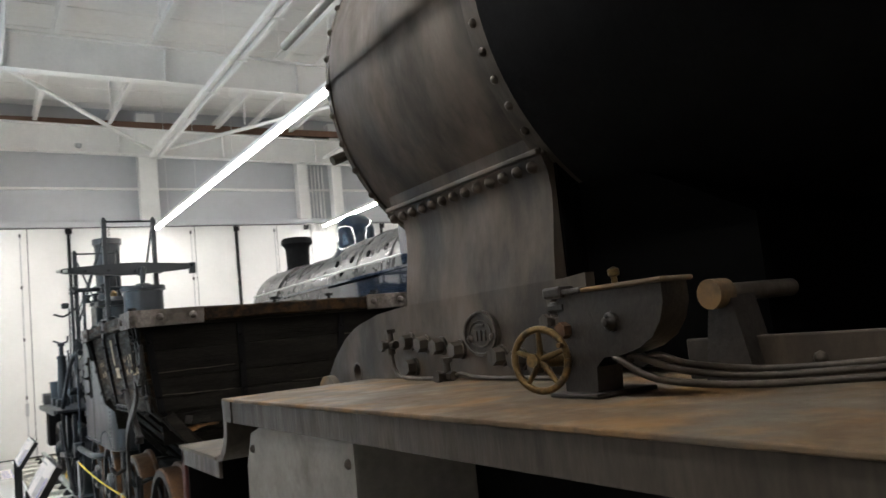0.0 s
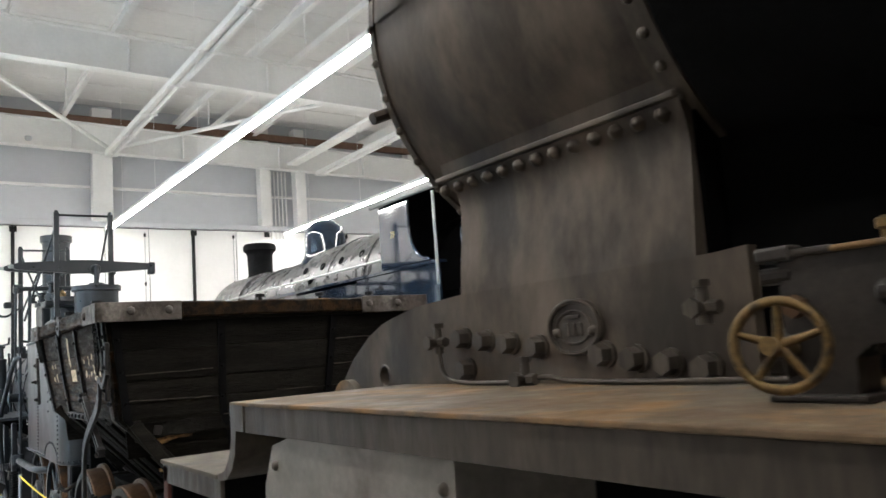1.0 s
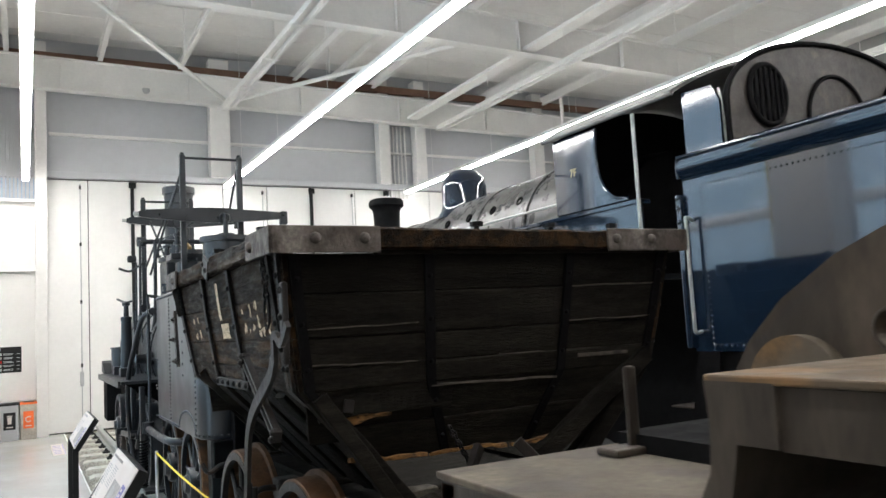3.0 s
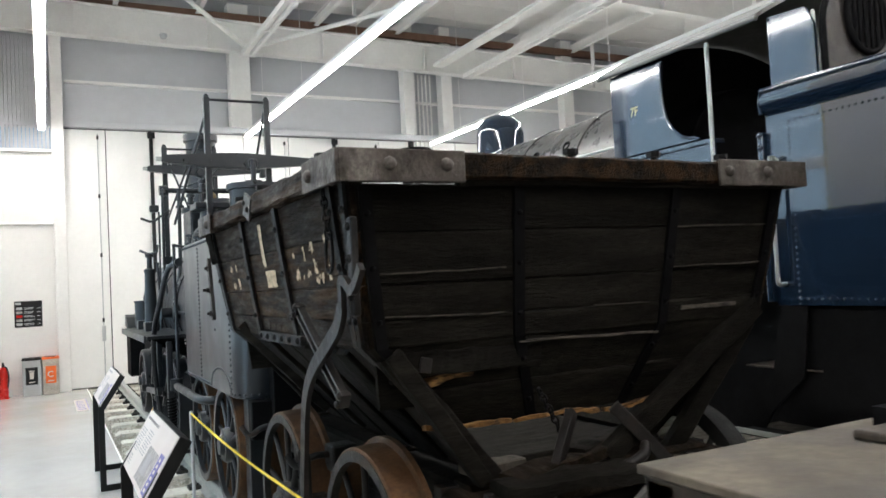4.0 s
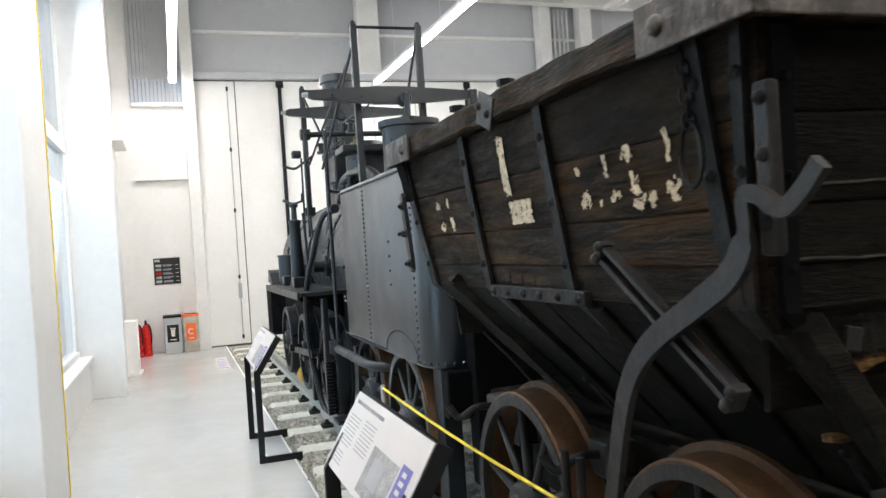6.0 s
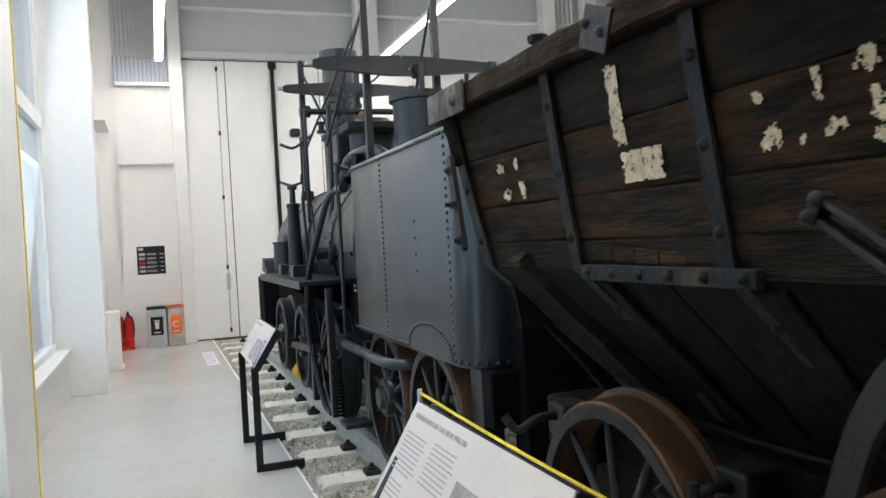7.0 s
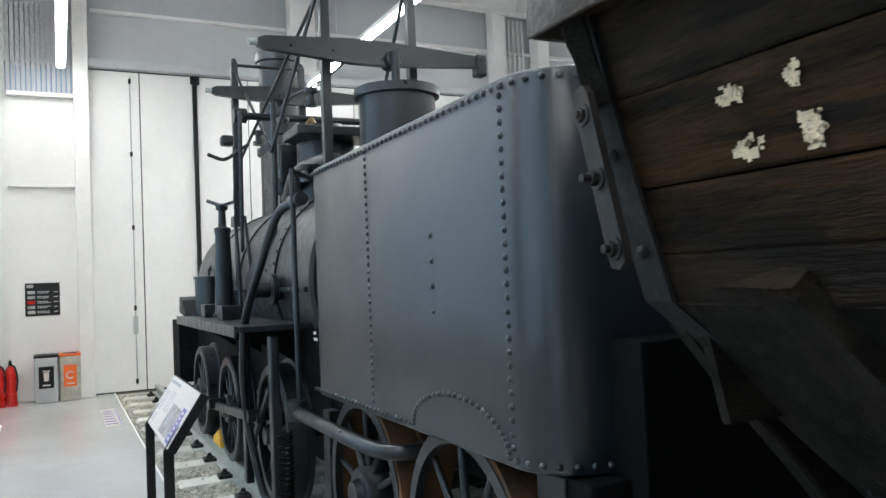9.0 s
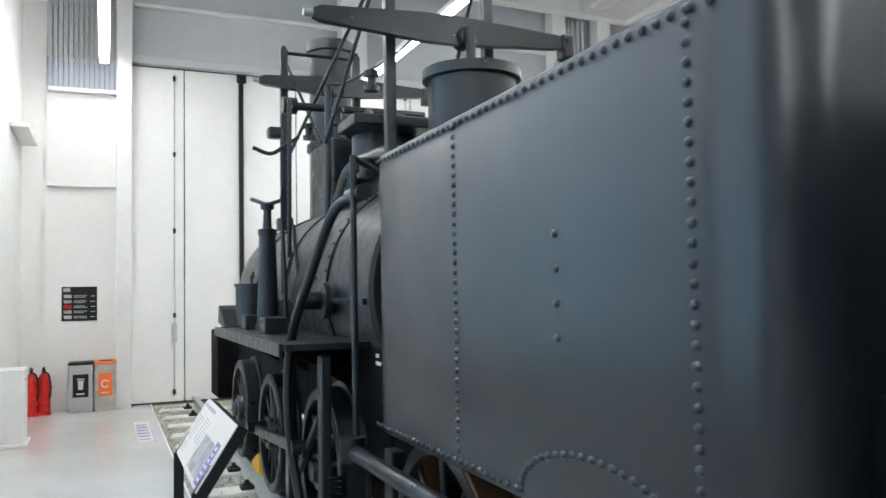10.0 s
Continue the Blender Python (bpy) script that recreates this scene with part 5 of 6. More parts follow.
# back sheet and boiler rest carry the deep shade in their colour
boxed("saddle_back", (-0.5, 0.5, -4.17, -4.13, 1.6, 2.2), M_SHADE, fl)
fg = part("saddle_flange", box(bmesh.new(), -0.560, -0.49, -4.16, -3.20, 2.226, 2.243, 0.005), M_SMOKE, fl)
for k in range(13):
    stud("nut", HEAD, M_SMOKE, fg, (-0.534, -3.225 - k * 0.0735, 2.200), (-1, 0, -0.15))
part("boiler_rest", prism(bmesh.new(), [(-4.17, 1.6), (-4.17, 2.25), (-4.75, 1.95), (-4.75, 1.6)], "x", -0.42, 0.42), M_SHADE, fl, "boiler support coloured near black for shade")

# main frame plate
arc = [(-2.36, 1.40), (-2.40, 1.50), (-2.46, 1.59), (-2.55, 1.675), (-2.68, 1.755), (-2.84, 1.81), (-3.02, 1.842), (-3.28, 1.858), (-4.20, 1.862), (-4.29, 1.868), (-4.29, 1.40)]
RH, RZ = 0.034, 1.610
half = [(RH * math.sin(t), RZ + RH * math.cos(t)) for t in np.linspace(0, math.pi, 13)]
front = arc[:5] + [(-2.785, 1.797)] + [(-2.785 + a, z) for a, z in half] + [(-2.785, 1.40)]
rear = [(-2.785, 1.40)] + [(-2.785 - a, z) for a, z in half[::-1]] + [(-2.785, 1.797)] + arc[5:]
for s in (-1, 1):
    # two halves meet at the middle of the round hole
    bm = prism(bmesh.new(), front, "x", s * 0.53 - 0.016, s * 0.53 + 0.016)
    fr = part("frame_plate", prism(bm, rear, "x", s * 0.53 - 0.016, s * 0.53 + 0.016), M_SMOKE, fl, "thick frame plate with rounded front")
    if s < 0:
        part("hole_rim", lathe(bmesh.new(), (-0.546, -2.785, RZ), (-1, 0, 0), [(0, 0.034), (0.003, 0.036), (0.003, 0.040), (0, 0.043)], 28), M_EDGE, fr, "", 40)
        for k, (y, z) in enumerate(((-3.29, 1.722), (-3.40, 1.709), (-3.51, 1.698), (-3.63, 1.682), (-3.87, 1.655), (-3.97, 1.642), (-4.07, 1.63), (-4.17, 1.617), (-3.30, 1.628))):
            if k < 9:
                bm = tube(bmesh.new(), (-0.546, y, z), (-0.556, y, z), 0.034, seg=16)
                tube(bm, (-0.556, y, z), (-0.59, y, z), 0.029, 0.027, 6)
                part("nut", bm, M_EDGE, fr)
            else:
                stud("rivet", SMALL, M_SMOKE, fr, (-0.546, y, z), (-1, 0, 0))
pl = bmesh.new()
oval = [(-3.773 + 0.098 * math.cos(t), 1.728 + 0.074 * math.sin(t)) for t in np.linspace(0, math.tau, 41)[:-1]]
prism(pl, oval, "x", -0.556, -0.546)
wp = part("works_plate", pl, M_EDGE, fl, "oval cast works plate")
ring = [(-0.559, -3.773 + 0.090 * math.cos(t), 1.728 + 0.067 * math.sin(t)) for t in np.linspace(0, math.tau, 41)]
part("plate_rim", pipe(bmesh.new(), ring, 0.006, 6), M_EDGE, wp, "", 60)
ring = [(-0.558, -3.773 + 0.062 * math.cos(t), 1.728 + 0.042 * math.sin(t)) for t in np.linspace(0, math.tau, 41)]
part("plate_rim", pipe(bmesh.new(), ring, 0.003, 6), M_EDGE, wp, "", 60)
for y, z, w, h in ((-3.773, 1.754, 0.05, 0.010), (-3.748, 1.722, 0.013, 0.035), (-3.773, 1.722, 0.013, 0.035), (-3.798, 1.722, 0.013, 0.035)):
    boxed("cast_bar", (-0.561, -0.556, y - w / 2, y + w / 2, z - h / 2, z + h / 2), M_EDGE, wp, 0.002)
for y in (-3.71, -3.84):
    stud("rivet", SMALL, M_EDGE, wp, (-0.556, y, 1.715), (-1, 0, 0))


def cock(y, z, x=-0.56, s=1.0):
    """A small drain cock with a tap and two nuts."""
    bm = bmesh.new()
    tube(bm, (x, y, z), (x - 0.06 * s, y, z), 0.014 * s, seg=10)
    tube(bm, (x - 0.03 * s, y, z - 0.035 * s), (x - 0.03 * s, y, z + 0.045 * s), 0.017 * s, 0.012 * s, 10)
    tube(bm, (x - 0.03 * s, y, z + 0.045 * s), (x - 0.03 * s, y, z + 0.06 * s), 0.02 * s, seg=6)
    tube(bm, (x - 0.03 * s, y - 0.04 * s, z), (x - 0.03 * s, y + 0.04 * s, z), 0.016 * s, seg=6)
    tube(bm, (x - 0.06 * s, y, z), (x - 0.075 * s, y, z), 0.022 * s, seg=6)
    return part("drain_cock", bm, M_EDGE, fl, "small tarnished drain cock", 40)


cock(-3.20, 1.715)
cock(-3.63, 1.60, -0.58)
cock(-4.20, 1.745)
part("copper_pipe", pipe(bmesh.new(), curve_pts([(-0.59, -3.2, 1.69), (-0.59, -3.22, 1.62), (-0.6, -3.32, 1.592), (-0.6, -3.6, 1.592), (-0.6, -3.7, 1.605), (-0.6, -3.85, 1.592), (-0.6, -4.4, 1.594)], 6), 0.007, 8), M_EDGE, fl, "thin bent copper pipe", 60)

# valve chest with hand wheel
LUB = Vector((-0.04, -0.082, 0.0))
prof = [(-4.47, 1.584), (-4.47, 1.80), (-4.775, 1.80), (-4.775, 1.762), (-4.762, 1.728), (-4.738, 1.70), (-4.70, 1.68), (-4.65, 1.668), (-4.60, 1.664), (-4.575, 1.645), (-4.57, 1.584)]
bx = part("lubricator", prism(bmesh.new(), prof, "x", -0.83, -0.76), M_CAST, fl, "dark cast lubricator box on a pedestal", 40)
part("lid", box(bmesh.new(), -0.84, -0.75, -4.785, -4.56, 1.80, 1.810, 0.004), M_PLATE, bx, "brown hinged lid")
part("hinge_lug", box(bmesh.new(), -0.845, -0.80, -4.50, -4.44, 1.795, 1.82, 0.006), M_CAST, bx)
part("hinge_lug", box(bmesh.new(), -0.84, -0.82, -4.56, -4.44, 1.80, 1.812, 0.004), M_CAST, bx)
part("knob", lathe(bmesh.new(), (-0.80, -4.625, 1.812), (0, 0, 1), [(0, 0.007), (0.012, 0.006), (0.016, 0.012), (0.028, 0.012), (0.034, 0.0)], 14), M_BRASS, bx, "small brass knob", 40)
part("plug", lathe(bmesh.new(), (-0.83, -4.635, 1.735), (-1, 0, 0), [(0, 0.02), (0.008, 0.019), (0.014, 0.011), (0.022, 0.009), (0.024, 0)], 16), M_CAST, bx, "", 40)
part("plug", lathe(bmesh.new(), (-0.835, -4.50, 1.725), (-1, 0, 0), [(0, 0.018), (0.02, 0.018), (0.022, 0)], 6), M_RUST, bx, "rusty plug")
part("boss", lathe(bmesh.new(), (-0.80, -4.47, 1.652), (-0.45, 1, 0), [(0, 0.045), (0.015, 0.045), (0.02, 0.03), (0.04, 0.028)], 20), M_CAST, bx, "", 40)
part("gauge_nut", tube(bmesh.new(), (-0.82, -4.44, 1.775), (-0.82, -4.49, 1.775), 0.014, seg=10), M_CAST, bx)
part("base_foot", box(bmesh.new(), -0.86, -0.69, -4.60, -4.45, 1.584, 1.594, 0.003), M_CAST, bx)
bx.location = LUB
HC = Vector((-0.970, -4.603, 1.671))
def rim_at(t, r=0.063):
    return HC + Vector((0.35 * r * math.cos(t), -0.93 * r * math.cos(t), r * math.sin(t)))
hw = part("hand_wheel", pipe(bmesh.new(), [rim_at(t) for t in np.linspace(0, math.tau, 41)], 0.0075, 10), M_BRASS, fl, "dull brass hand wheel", 60)
for k in range(5):
    part("spoke", tube(bmesh.new(), HC, rim_at(k * math.tau / 5 + 0.3), 0.008, 0.005, 8), M_BRASS, hw, "", 60)
part("hub", tube(bmesh.new(), HC + Vector((-0.018, 0.006, 0)), (-0.84, -4.552, 1.660), 0.014, seg=12), M_BRASS, hw, "", 40)
part("handle_stub", tube(bmesh.new(), rim_at(0.45), rim_at(0.45) + Vector((-0.02, -0.008, 0)), 0.005, seg=8), M_BRASS, hw, "", 60)
for k, (dy, dz) in enumerate(((0.0, 0), (-0.015, 0.012), (0.02, 0.02))):
    part("oil_pipe", pipe(bmesh.new(), curve_pts([(-0.84, -4.68 - 0.035 * k, 1.662 - 0.004 * k), (-0.865 + 0.02 * k, -4.72 - 0.035 * k, 1.660), (-0.84 + 0.03 * k, -4.79 + dy - 0.03 * k, 1.618 + dz), (-0.76 + 0.05 * k, -4.92, 1.598 + dz * 0.9), (-0.68 + 0.045 * k, -5.15, 1.603 + dz), (-0.63 + 0.03 * k, -5.5, 1.612 + dz), (-0.60 + 0.02 * k, -7.0, 1.61 + dz)], 6), 0.0075, 8), M_EDGE, fl, "grey copper oil pipe", 60)
    part("union_nut", tube(bmesh.new(), (-0.815, -4.665 - 0.035 * k, 1.662 - 0.004 * k), (-0.848, -4.69 - 0.035 * k, 1.662 - 0.004 * k), 0.014, seg=6), M_CAST, fl)
part("shaft_bracket", prism(bmesh.new(), [(-4.83, 1.584), (-4.70, 1.584), (-4.735, 1.765), (-4.79, 1.765)], "x", -0.60, -0.52), M_CAST, fl, "cast shaft bracket")
part("cross_shaft", tube(bmesh.new(), (-0.62, -4.762, 1.77), (-0.35, -4.762, 1.77), 0.02, seg=16), M_EDGE, fl, "", 60)
part("shaft_collar", tube(bmesh.new(), (-0.63, -4.762, 1.77), (-0.58, -4.762, 1.77), 0.032, seg=20), M_PLATE, fl, "", 60)
pn = part("inner_angle", box(bmesh.new(), -0.56, -0.54, -7.5, -4.62, 1.584, 1.675, 0.004), M_SMOKE, fl)
for k in range(8):
    stud("rivet", SMALL, M_SMOKE, pn, (-0.56, -4.75 - k * 0.2, 1.625), (-1, 0, 0))

# footplate with valance and the swept front step
FX = 1.172
M_DUST = mat("dusty_step_plate", (0.12, 0.103, 0.08), 0.75, 0, 0.3, 5, 0.2, 50, spots=(0.08, 0.07, 0.06), spot_lo=0.5, spot_hi=0.64, spot_scale=6, second=(0.095, 0.082, 0.065), spec=0.25)
part("footplate", box(bmesh.new(), -FX, FX, -9.5, -2.925, 1.572, 1.583, 0.003), M_PLATE, fl, "dusty brown footplate")
for s in (-1, 1):
    part("valance", box(bmesh.new(), s * (FX - 0.012) - 0.006, s * (FX - 0.012) + 0.006, -9.5, -3.03, 1.497, 1.572, 0.002), M_EDGE, fl, "worn steel edge angle")
outer = [(-2.925, 1.575), (-2.93, 1.52), (-2.925, 1.46), (-2.90, 1.415), (-2.86, 1.376), (-2.80, 1.361)]
inner = [(-2.80, 1.341), (-2.875, 1.351), (-2.925, 1.385), (-2.955, 1.43), (-2.97, 1.5), (-3.03, 1.50), (-3.03, 1.575)]
part("swept_step", prism(bmesh.new(), outer + inner, "x", -FX, FX), M_EDGE, fl, "swept steel step in the footplate", 40)
part("front_plate", box(bmesh.new(), -FX - 0.006, FX + 0.006, -2.80, -2.18, 1.346, 1.361, 0.003), M_DUST, fl, "dusty lower front plate")
part("front_angle", box(bmesh.new(), -FX, -FX + 0.015, -2.82, -2.19, 1.28, 1.346, 0.003), M_EDGE, fl)
part("beam_backing", box(bmesh.new(), -FX + 0.012, FX - 0.012, -2.275, -2.252, 0.88, 1.33), M_BLACK, fl, "black back of the buffer beam")
part("buffer_beam", box(bmesh.new(), -FX, FX, -2.25, -2.19, 0.88, 1.344, 0.005), mat("dull_red_paint", (0.07, 0.018, 0.012), 0.6, 0, 0.25, 6, 0.1, 50), fl, "dull red buffer beam")
for s in (-1, 1):
    part("buffer", lathe(bmesh.new(), (s * 0.90, -2.19, 1.10), (0, 1, 0), [(0, 0.13), (0.03, 0.13), (0.05, 0.09), (0.17, 0.085), (0.17, 0.06), (0.19, 0.06), (0.19, 0.15), (0.215, 0.17), (0.235, 0.165), (0.245, 0)], 40), M_CAST, fl, "round worn buffer", 35)
part("lamp_iron", box(bmesh.new(), -0.765, -0.735, -2.31, -2.295, 1.361, 1.548, 0.006), M_EDGE, fl, "upright lamp iron")
part("lamp_iron_foot", box(bmesh.new(), -0.83, -0.73, -2.34, -2.27, 1.361, 1.377, 0.005), M_EDGE, fl)
part("packing_disc", lathe(bmesh.new(), (-0.60, -2.63, 1.50), (-1, 0, 0), [(0, 0), (0, 0.105), (0.03, 0.105), (0.032, 0)], 36), M_PLATE, fl, "brown round end cover", 40)
cc = prism(bmesh.new(), [(-3.16, 0.7), (-3.13, 1.2), (-3.14, 1.36), (-3.20, 1.47), (-3.30, 1.495), (-4.045, 1.495), (-4.045, 0.7)], "x", -1.155, -0.80)
cy = part("cylinder_cover", cc, mat("grey_dusty_steel", (0.20, 0.185, 0.165), 0.5, 0.2, 0.2, 4, 0.1, 60, spots=(0.12, 0.1, 0.085), spot_scale=4), fl, "pale grey cylinder cover plate")
for z in (1.44, 1.2):
    stud("bolt", SMALL, M_EDGE, cy, (-1.155, -4.01, z), (-1, 0, 0))
    stud("bolt", SMALL, M_EDGE, cy, (-1.155, -3.22, z - 0.02), (-1, 0, 0))
part("under_frame", box(bmesh.new(), -0.75, 0.75, -9.5, -2.25, 0.55, 1.4), M_BLACK, fl)
for y in (-5.4, -7.2):
    for s in (-1, 1):
        wheel(fl, s * 0.85, y, 0.75, 0.60, 0.12, M_BLACK, M_BLACK, 14, 0.14, -s, 0.06, "black driving wheel")
seat(fl, (0, -5, 0.146))

# ---- gloss locomotive and tender on the second track ----
RX = 3.58
gl = thing("gloss_locomotive", "blue-black steam locomotive with glossy open cab", "locomotive")
GX0, GX1 = 2.33, 4.83
for s, x in ((1, GX0), (-1, GX1)):
    # cab side with a curved cut-out
    cut = [(2.02, 2.56), (2.02, 3.24), (1.42, 3.22)] + [(1.42 - 0.30 * (1 - math.cos(t)) * 1.0 + 0.06 * math.sin(2 * t), 3.20 - 0.62 * math.sin(t)) for t in np.linspace(0.1, math.pi / 2, 10)] + [(1.08, 2.56)]
    cs = part("cab_side", prism(bmesh.new(), cut, "x", x - 0.012, x + 0.012), M_GLOSS, gl, "glossy cab side sheet")
    part("cab_beading", pipe(bmesh.new(), [(x - 0.012 * s, y, z) for y, z in cut[2:]], 0.012, 6), M_GLOSS, cs, "", 60)
    part("running_plate", box(bmesh.new(), x - 0.03, x + 0.1 * s if s > 0 else x + 0.03, 0.95, 9.2, 2.51, 2.545, 0.004) if s > 0 else box(bmesh.new(), x - 0.1, x + 0.03, 0.95, 9.2, 2.51, 2.545, 0.004), M_GLOSS, gl)
    part("lower_side", box(bmesh.new(), x - 0.01, x + 0.02, 0.95, 2.6, 1.5, 2.51, 0.004), M_GLOSS, gl)
    part("hand_pillar", tube(bmesh.new(), (x - 0.02 * s, 0.95, 2.3), (x - 0.02 * s, 0.95, 3.22), 0.016, seg=10), M_RAIL, gl, "polished cab handrail pillar", 60)
words("class_mark", "7F", 0.10, Matrix.Translation((GX0 - 0.0135, 1.80, 2.87)) @ Euler((radians(90), 0, radians(-90))).to_matrix().to_4x4(), mat("cream_lettering", (0.6, 0.5, 0.25), 0.5), gl)
# roof: a shallow arc
bm = bmesh.new()
n = 24
rows = []
for dz in (0.0, 0.03):
    row = []
    for k in range(n + 1):
        u = k / n * 2 - 1
        x = RX + u * 1.30
        row.append((x, 3.25 + 0.37 * (1 - u * u) + dz))
    rows.append(row)
prism(bm, rows[0] + rows[1][::-1], "y", 0.48, 2.12)
M_ROOF = mat("dusty_roof_paint", (0.16, 0.16, 0.155), 0.55, 0, 0.15, 4, 0.05, 60)
part("cab_roof", bm, M_ROOF, gl, "curved dusty grey cab roof", 30)
part("roof_gutter", pipe(bmesh.new(), [(RX - 1.305, 0.48, 3.25), (RX - 1.305, 2.12, 3.25)], 0.02, 8), M_ROOF, gl)
fr = [(RX + u * 1.24, 3.24 + 0.36 * (1 - u * u)) for u in np.linspace(-1, 1, 21)]
part("cab_front", prism(bmesh.new(), [(RX - 1.24, 1.6)] + fr + [(RX + 1.24, 1.6)], "y", 2.0, 2.03), M_BLACK, gl, "dark cab front sheet")
part("backhead", lathe(bmesh.new(), (RX, 1.99, 2.45), (0, -1, 0), [(0, 0.75), (0.25, 0.72), (0.28, 0.65), (0.28, 0)], 40), M_BLACK, gl, "", 35)
part("boiler", lathe(bmesh.new(), (RX, 2.03, 2.50), (0, 1, 0), [(0, 0.5), (0, 0.84), (3.3, 0.80), (3.32, 0.72), (5.9, 0.69), (5.9, 0.74), (7.2, 0.74), (7.2, 0.60), (7.25, 0.0)], 64), M_DUSTB, gl, "dusty grey boiler and firebox", 25)
for y in (3.2, 4.3, 6.3, 7.1):
    part("boiler_band", lathe(bmesh.new(), (RX, y, 2.50), (0, 1, 0), [(0, 0.70), (0, 0.845 - (0.02 if y > 3.5 else 0.0) - (0.11 if y > 5.3 else 0)), (0.05, 0.845 - (0.02 if y > 3.5 else 0.0) - (0.11 if y > 5.3 else 0)), (0.05, 0.70)], 64), M_DUSTB, gl, "", 30)
for y, z in ((5.1, 2.92), (4.55, 2.92), (4.0, 2.93), (3.45, 2.95), (4.8, 2.75)):
    dx = -math.sqrt(max(0.83 ** 2 - (z - 2.5) ** 2, 0.01))
    part("washout_plug", lathe(bmesh.new(), (RX + dx, y, z), (-1, 0, 0.5), [(-0.02, 0.055), (0.0, 0.055), (0.004, 0.04), (-0.01, 0.03), (-0.01, 0)], 16), M_BLACK, gl, "", 40)
part("dome", lathe(bmesh.new(), (RX, 5.85, 3.1), (0, 0, 1), [(0, 0.42), (0.12, 0.34), (0.2, 0.32), (0.45, 0.32), (0.58, 0.28), (0.67, 0.19), (0.71, 0.08), (0.715, 0)], 48), M_GLOSS, gl, "polished round dome", 50)
part("chimney", lathe(bmesh.new(), (RX, 8.55, 3.1), (0, 0, 1), [(0, 0.34), (0.08, 0.25), (0.15, 0.22), (0.50, 0.23), (0.56, 0.25), (0.60, 0.30), (0.68, 0.30), (0.72, 0.27), (0.72, 0.2), (0.3, 0.18)], 40), M_BLACK, gl, "black flared chimney", 40)
part("hand_rail", pipe(bmesh.new(), [(RX - 0.86, 2.1, 2.76), (RX - 0.84, 5.4, 2.76), (RX - 0.78, 9.0, 2.76)], 0.014, 8), M_RAIL, gl, "steel handrail", 60)
part("splasher", box(bmesh.new(), RX - 1.2, RX - 0.8, 2.6, 4.4, 2.2, 2.51, 0.02), M_GLOSS, gl)
part("frame_block", box(bmesh.new(), RX - 0.65, RX + 0.65, 0.95, 9.3, 0.35, 2.3), M_BLACK, gl)
for y in (3.0, 4.7, 6.4, 8.1):
    for s in (-1, 1):
        wheel(gl, RX + s * 0.85, y, 0.82, 0.67, 0.12, M_BLACK, M_BLACK, 14, 0.14, -s, 0.06, "black driving wheel")
seat(gl, (RX, 5, 0.146))

td = thing("locomotive_tender", "glossy blue-black riveted tender with spectacle windows", "tender")
prof = [(GX0 + 0.02, 1.36), (GX0 + 0.02, 2.60), (GX0 - 0.01, 2.64), (GX0 - 0.035, 2.70), (GX0 - 0.03, 2.75), (GX0 + 0.0, 2.765), (GX0 + 0.05, 2.75), (GX0 + 0.08, 2.66), (GX0 + 0.08, 1.36)]
part("tank_side", prism(bmesh.new(), prof, "y", -7.0, 0.52), M_GLOSS, td, "glossy side sheet with flared coping", 30)
part("tank_side", prism(bmesh.new(), [(2 * RX - x, z) for x, z in prof], "y", -7.0, 0.52), M_GLOSS, td, "", 30)
part("tank_top", box(bmesh.new(), GX0 + 0.08, GX1 - 0.08, -7.0, 0.05, 2.4, 2.5), M_BLACK, td)
arches = [(-7.0, 1.36), (-7.0, 0.62)]
for yc in (-5.6, -3.55, -1.5):
    arches += [(yc - 0.75, 0.62)] + [(yc + 0.62 * math.cos(a), 0.62 + 0.42 * math.sin(a)) for a in np.linspace(math.pi, 0, 9)] + [(yc + 0.75, 0.62)]
arches += [(0.30, 0.62), (0.55, 0.80), (0.55, 1.36)]
part("outer_frame", prism(bmesh.new(), arches, "x", GX0 + 0.06, GX0 + 0.085), M_BLACK, td, "black outside frame plate")
part("inner_frame", box(bmesh.new(), RX - 0.6, RX + 0.6, -7.0, 0.5, 0.35, 1.36), M_BLACK, td)
part("step_plate", box(bmesh.new(), GX0 - 0.16, GX0 + 0.06, 0.22, 0.80, 0.515, 0.535, 0.004), M_BLACK, td, "black footstep with worn edge")
part("step_edge", box(bmesh.new(), GX0 - 0.165, GX0 - 0.155, 0.22, 0.80, 0.525, 0.56, 0.002), M_RAIL, td, "worn bright step edge")
part("step_hanger", prism(bmesh.new(), [(0.80, 0.53), (0.76, 0.70), (0.62, 0.80), (0.56, 1.1), (0.50, 1.36), (0.30, 1.36), (0.36, 0.9), (0.62, 0.66), (0.70, 0.53)], "x", GX0 + 0.02, GX0 + 0.04), M_BLACK, td)
part("tank_end", box(bmesh.new(), GX0 + 0.03, GX1 - 0.03, 0.30, 0.34, 1.36, 2.5), M_GLOSS, td)
part("coping_bead", pipe(bmesh.new(), [(GX0 - 0.03, -7, 2.765), (GX0 - 0.03, 0.50, 2.765), (GX0 - 0.01, 0.53, 2.70), (GX0 + 0.0, 0.53, 2.62)], 0.02, 8), M_GLOSS, td, "", 60)
m = dome_mesh("tiny_rivet", 0.009, 0.007)
ts = td
for k in range(70):
    stud("rivet", m, M_GLOSS, ts, (GX0 + 0.02, 0.34 - k * 0.042, 2.545), (-1, 0, 0))
for k in range(30):
    stud("rivet", m, M_GLOSS, ts, (GX0 + 0.02, 0.35, 2.53 - k * 0.04), (-1, 0, 0))
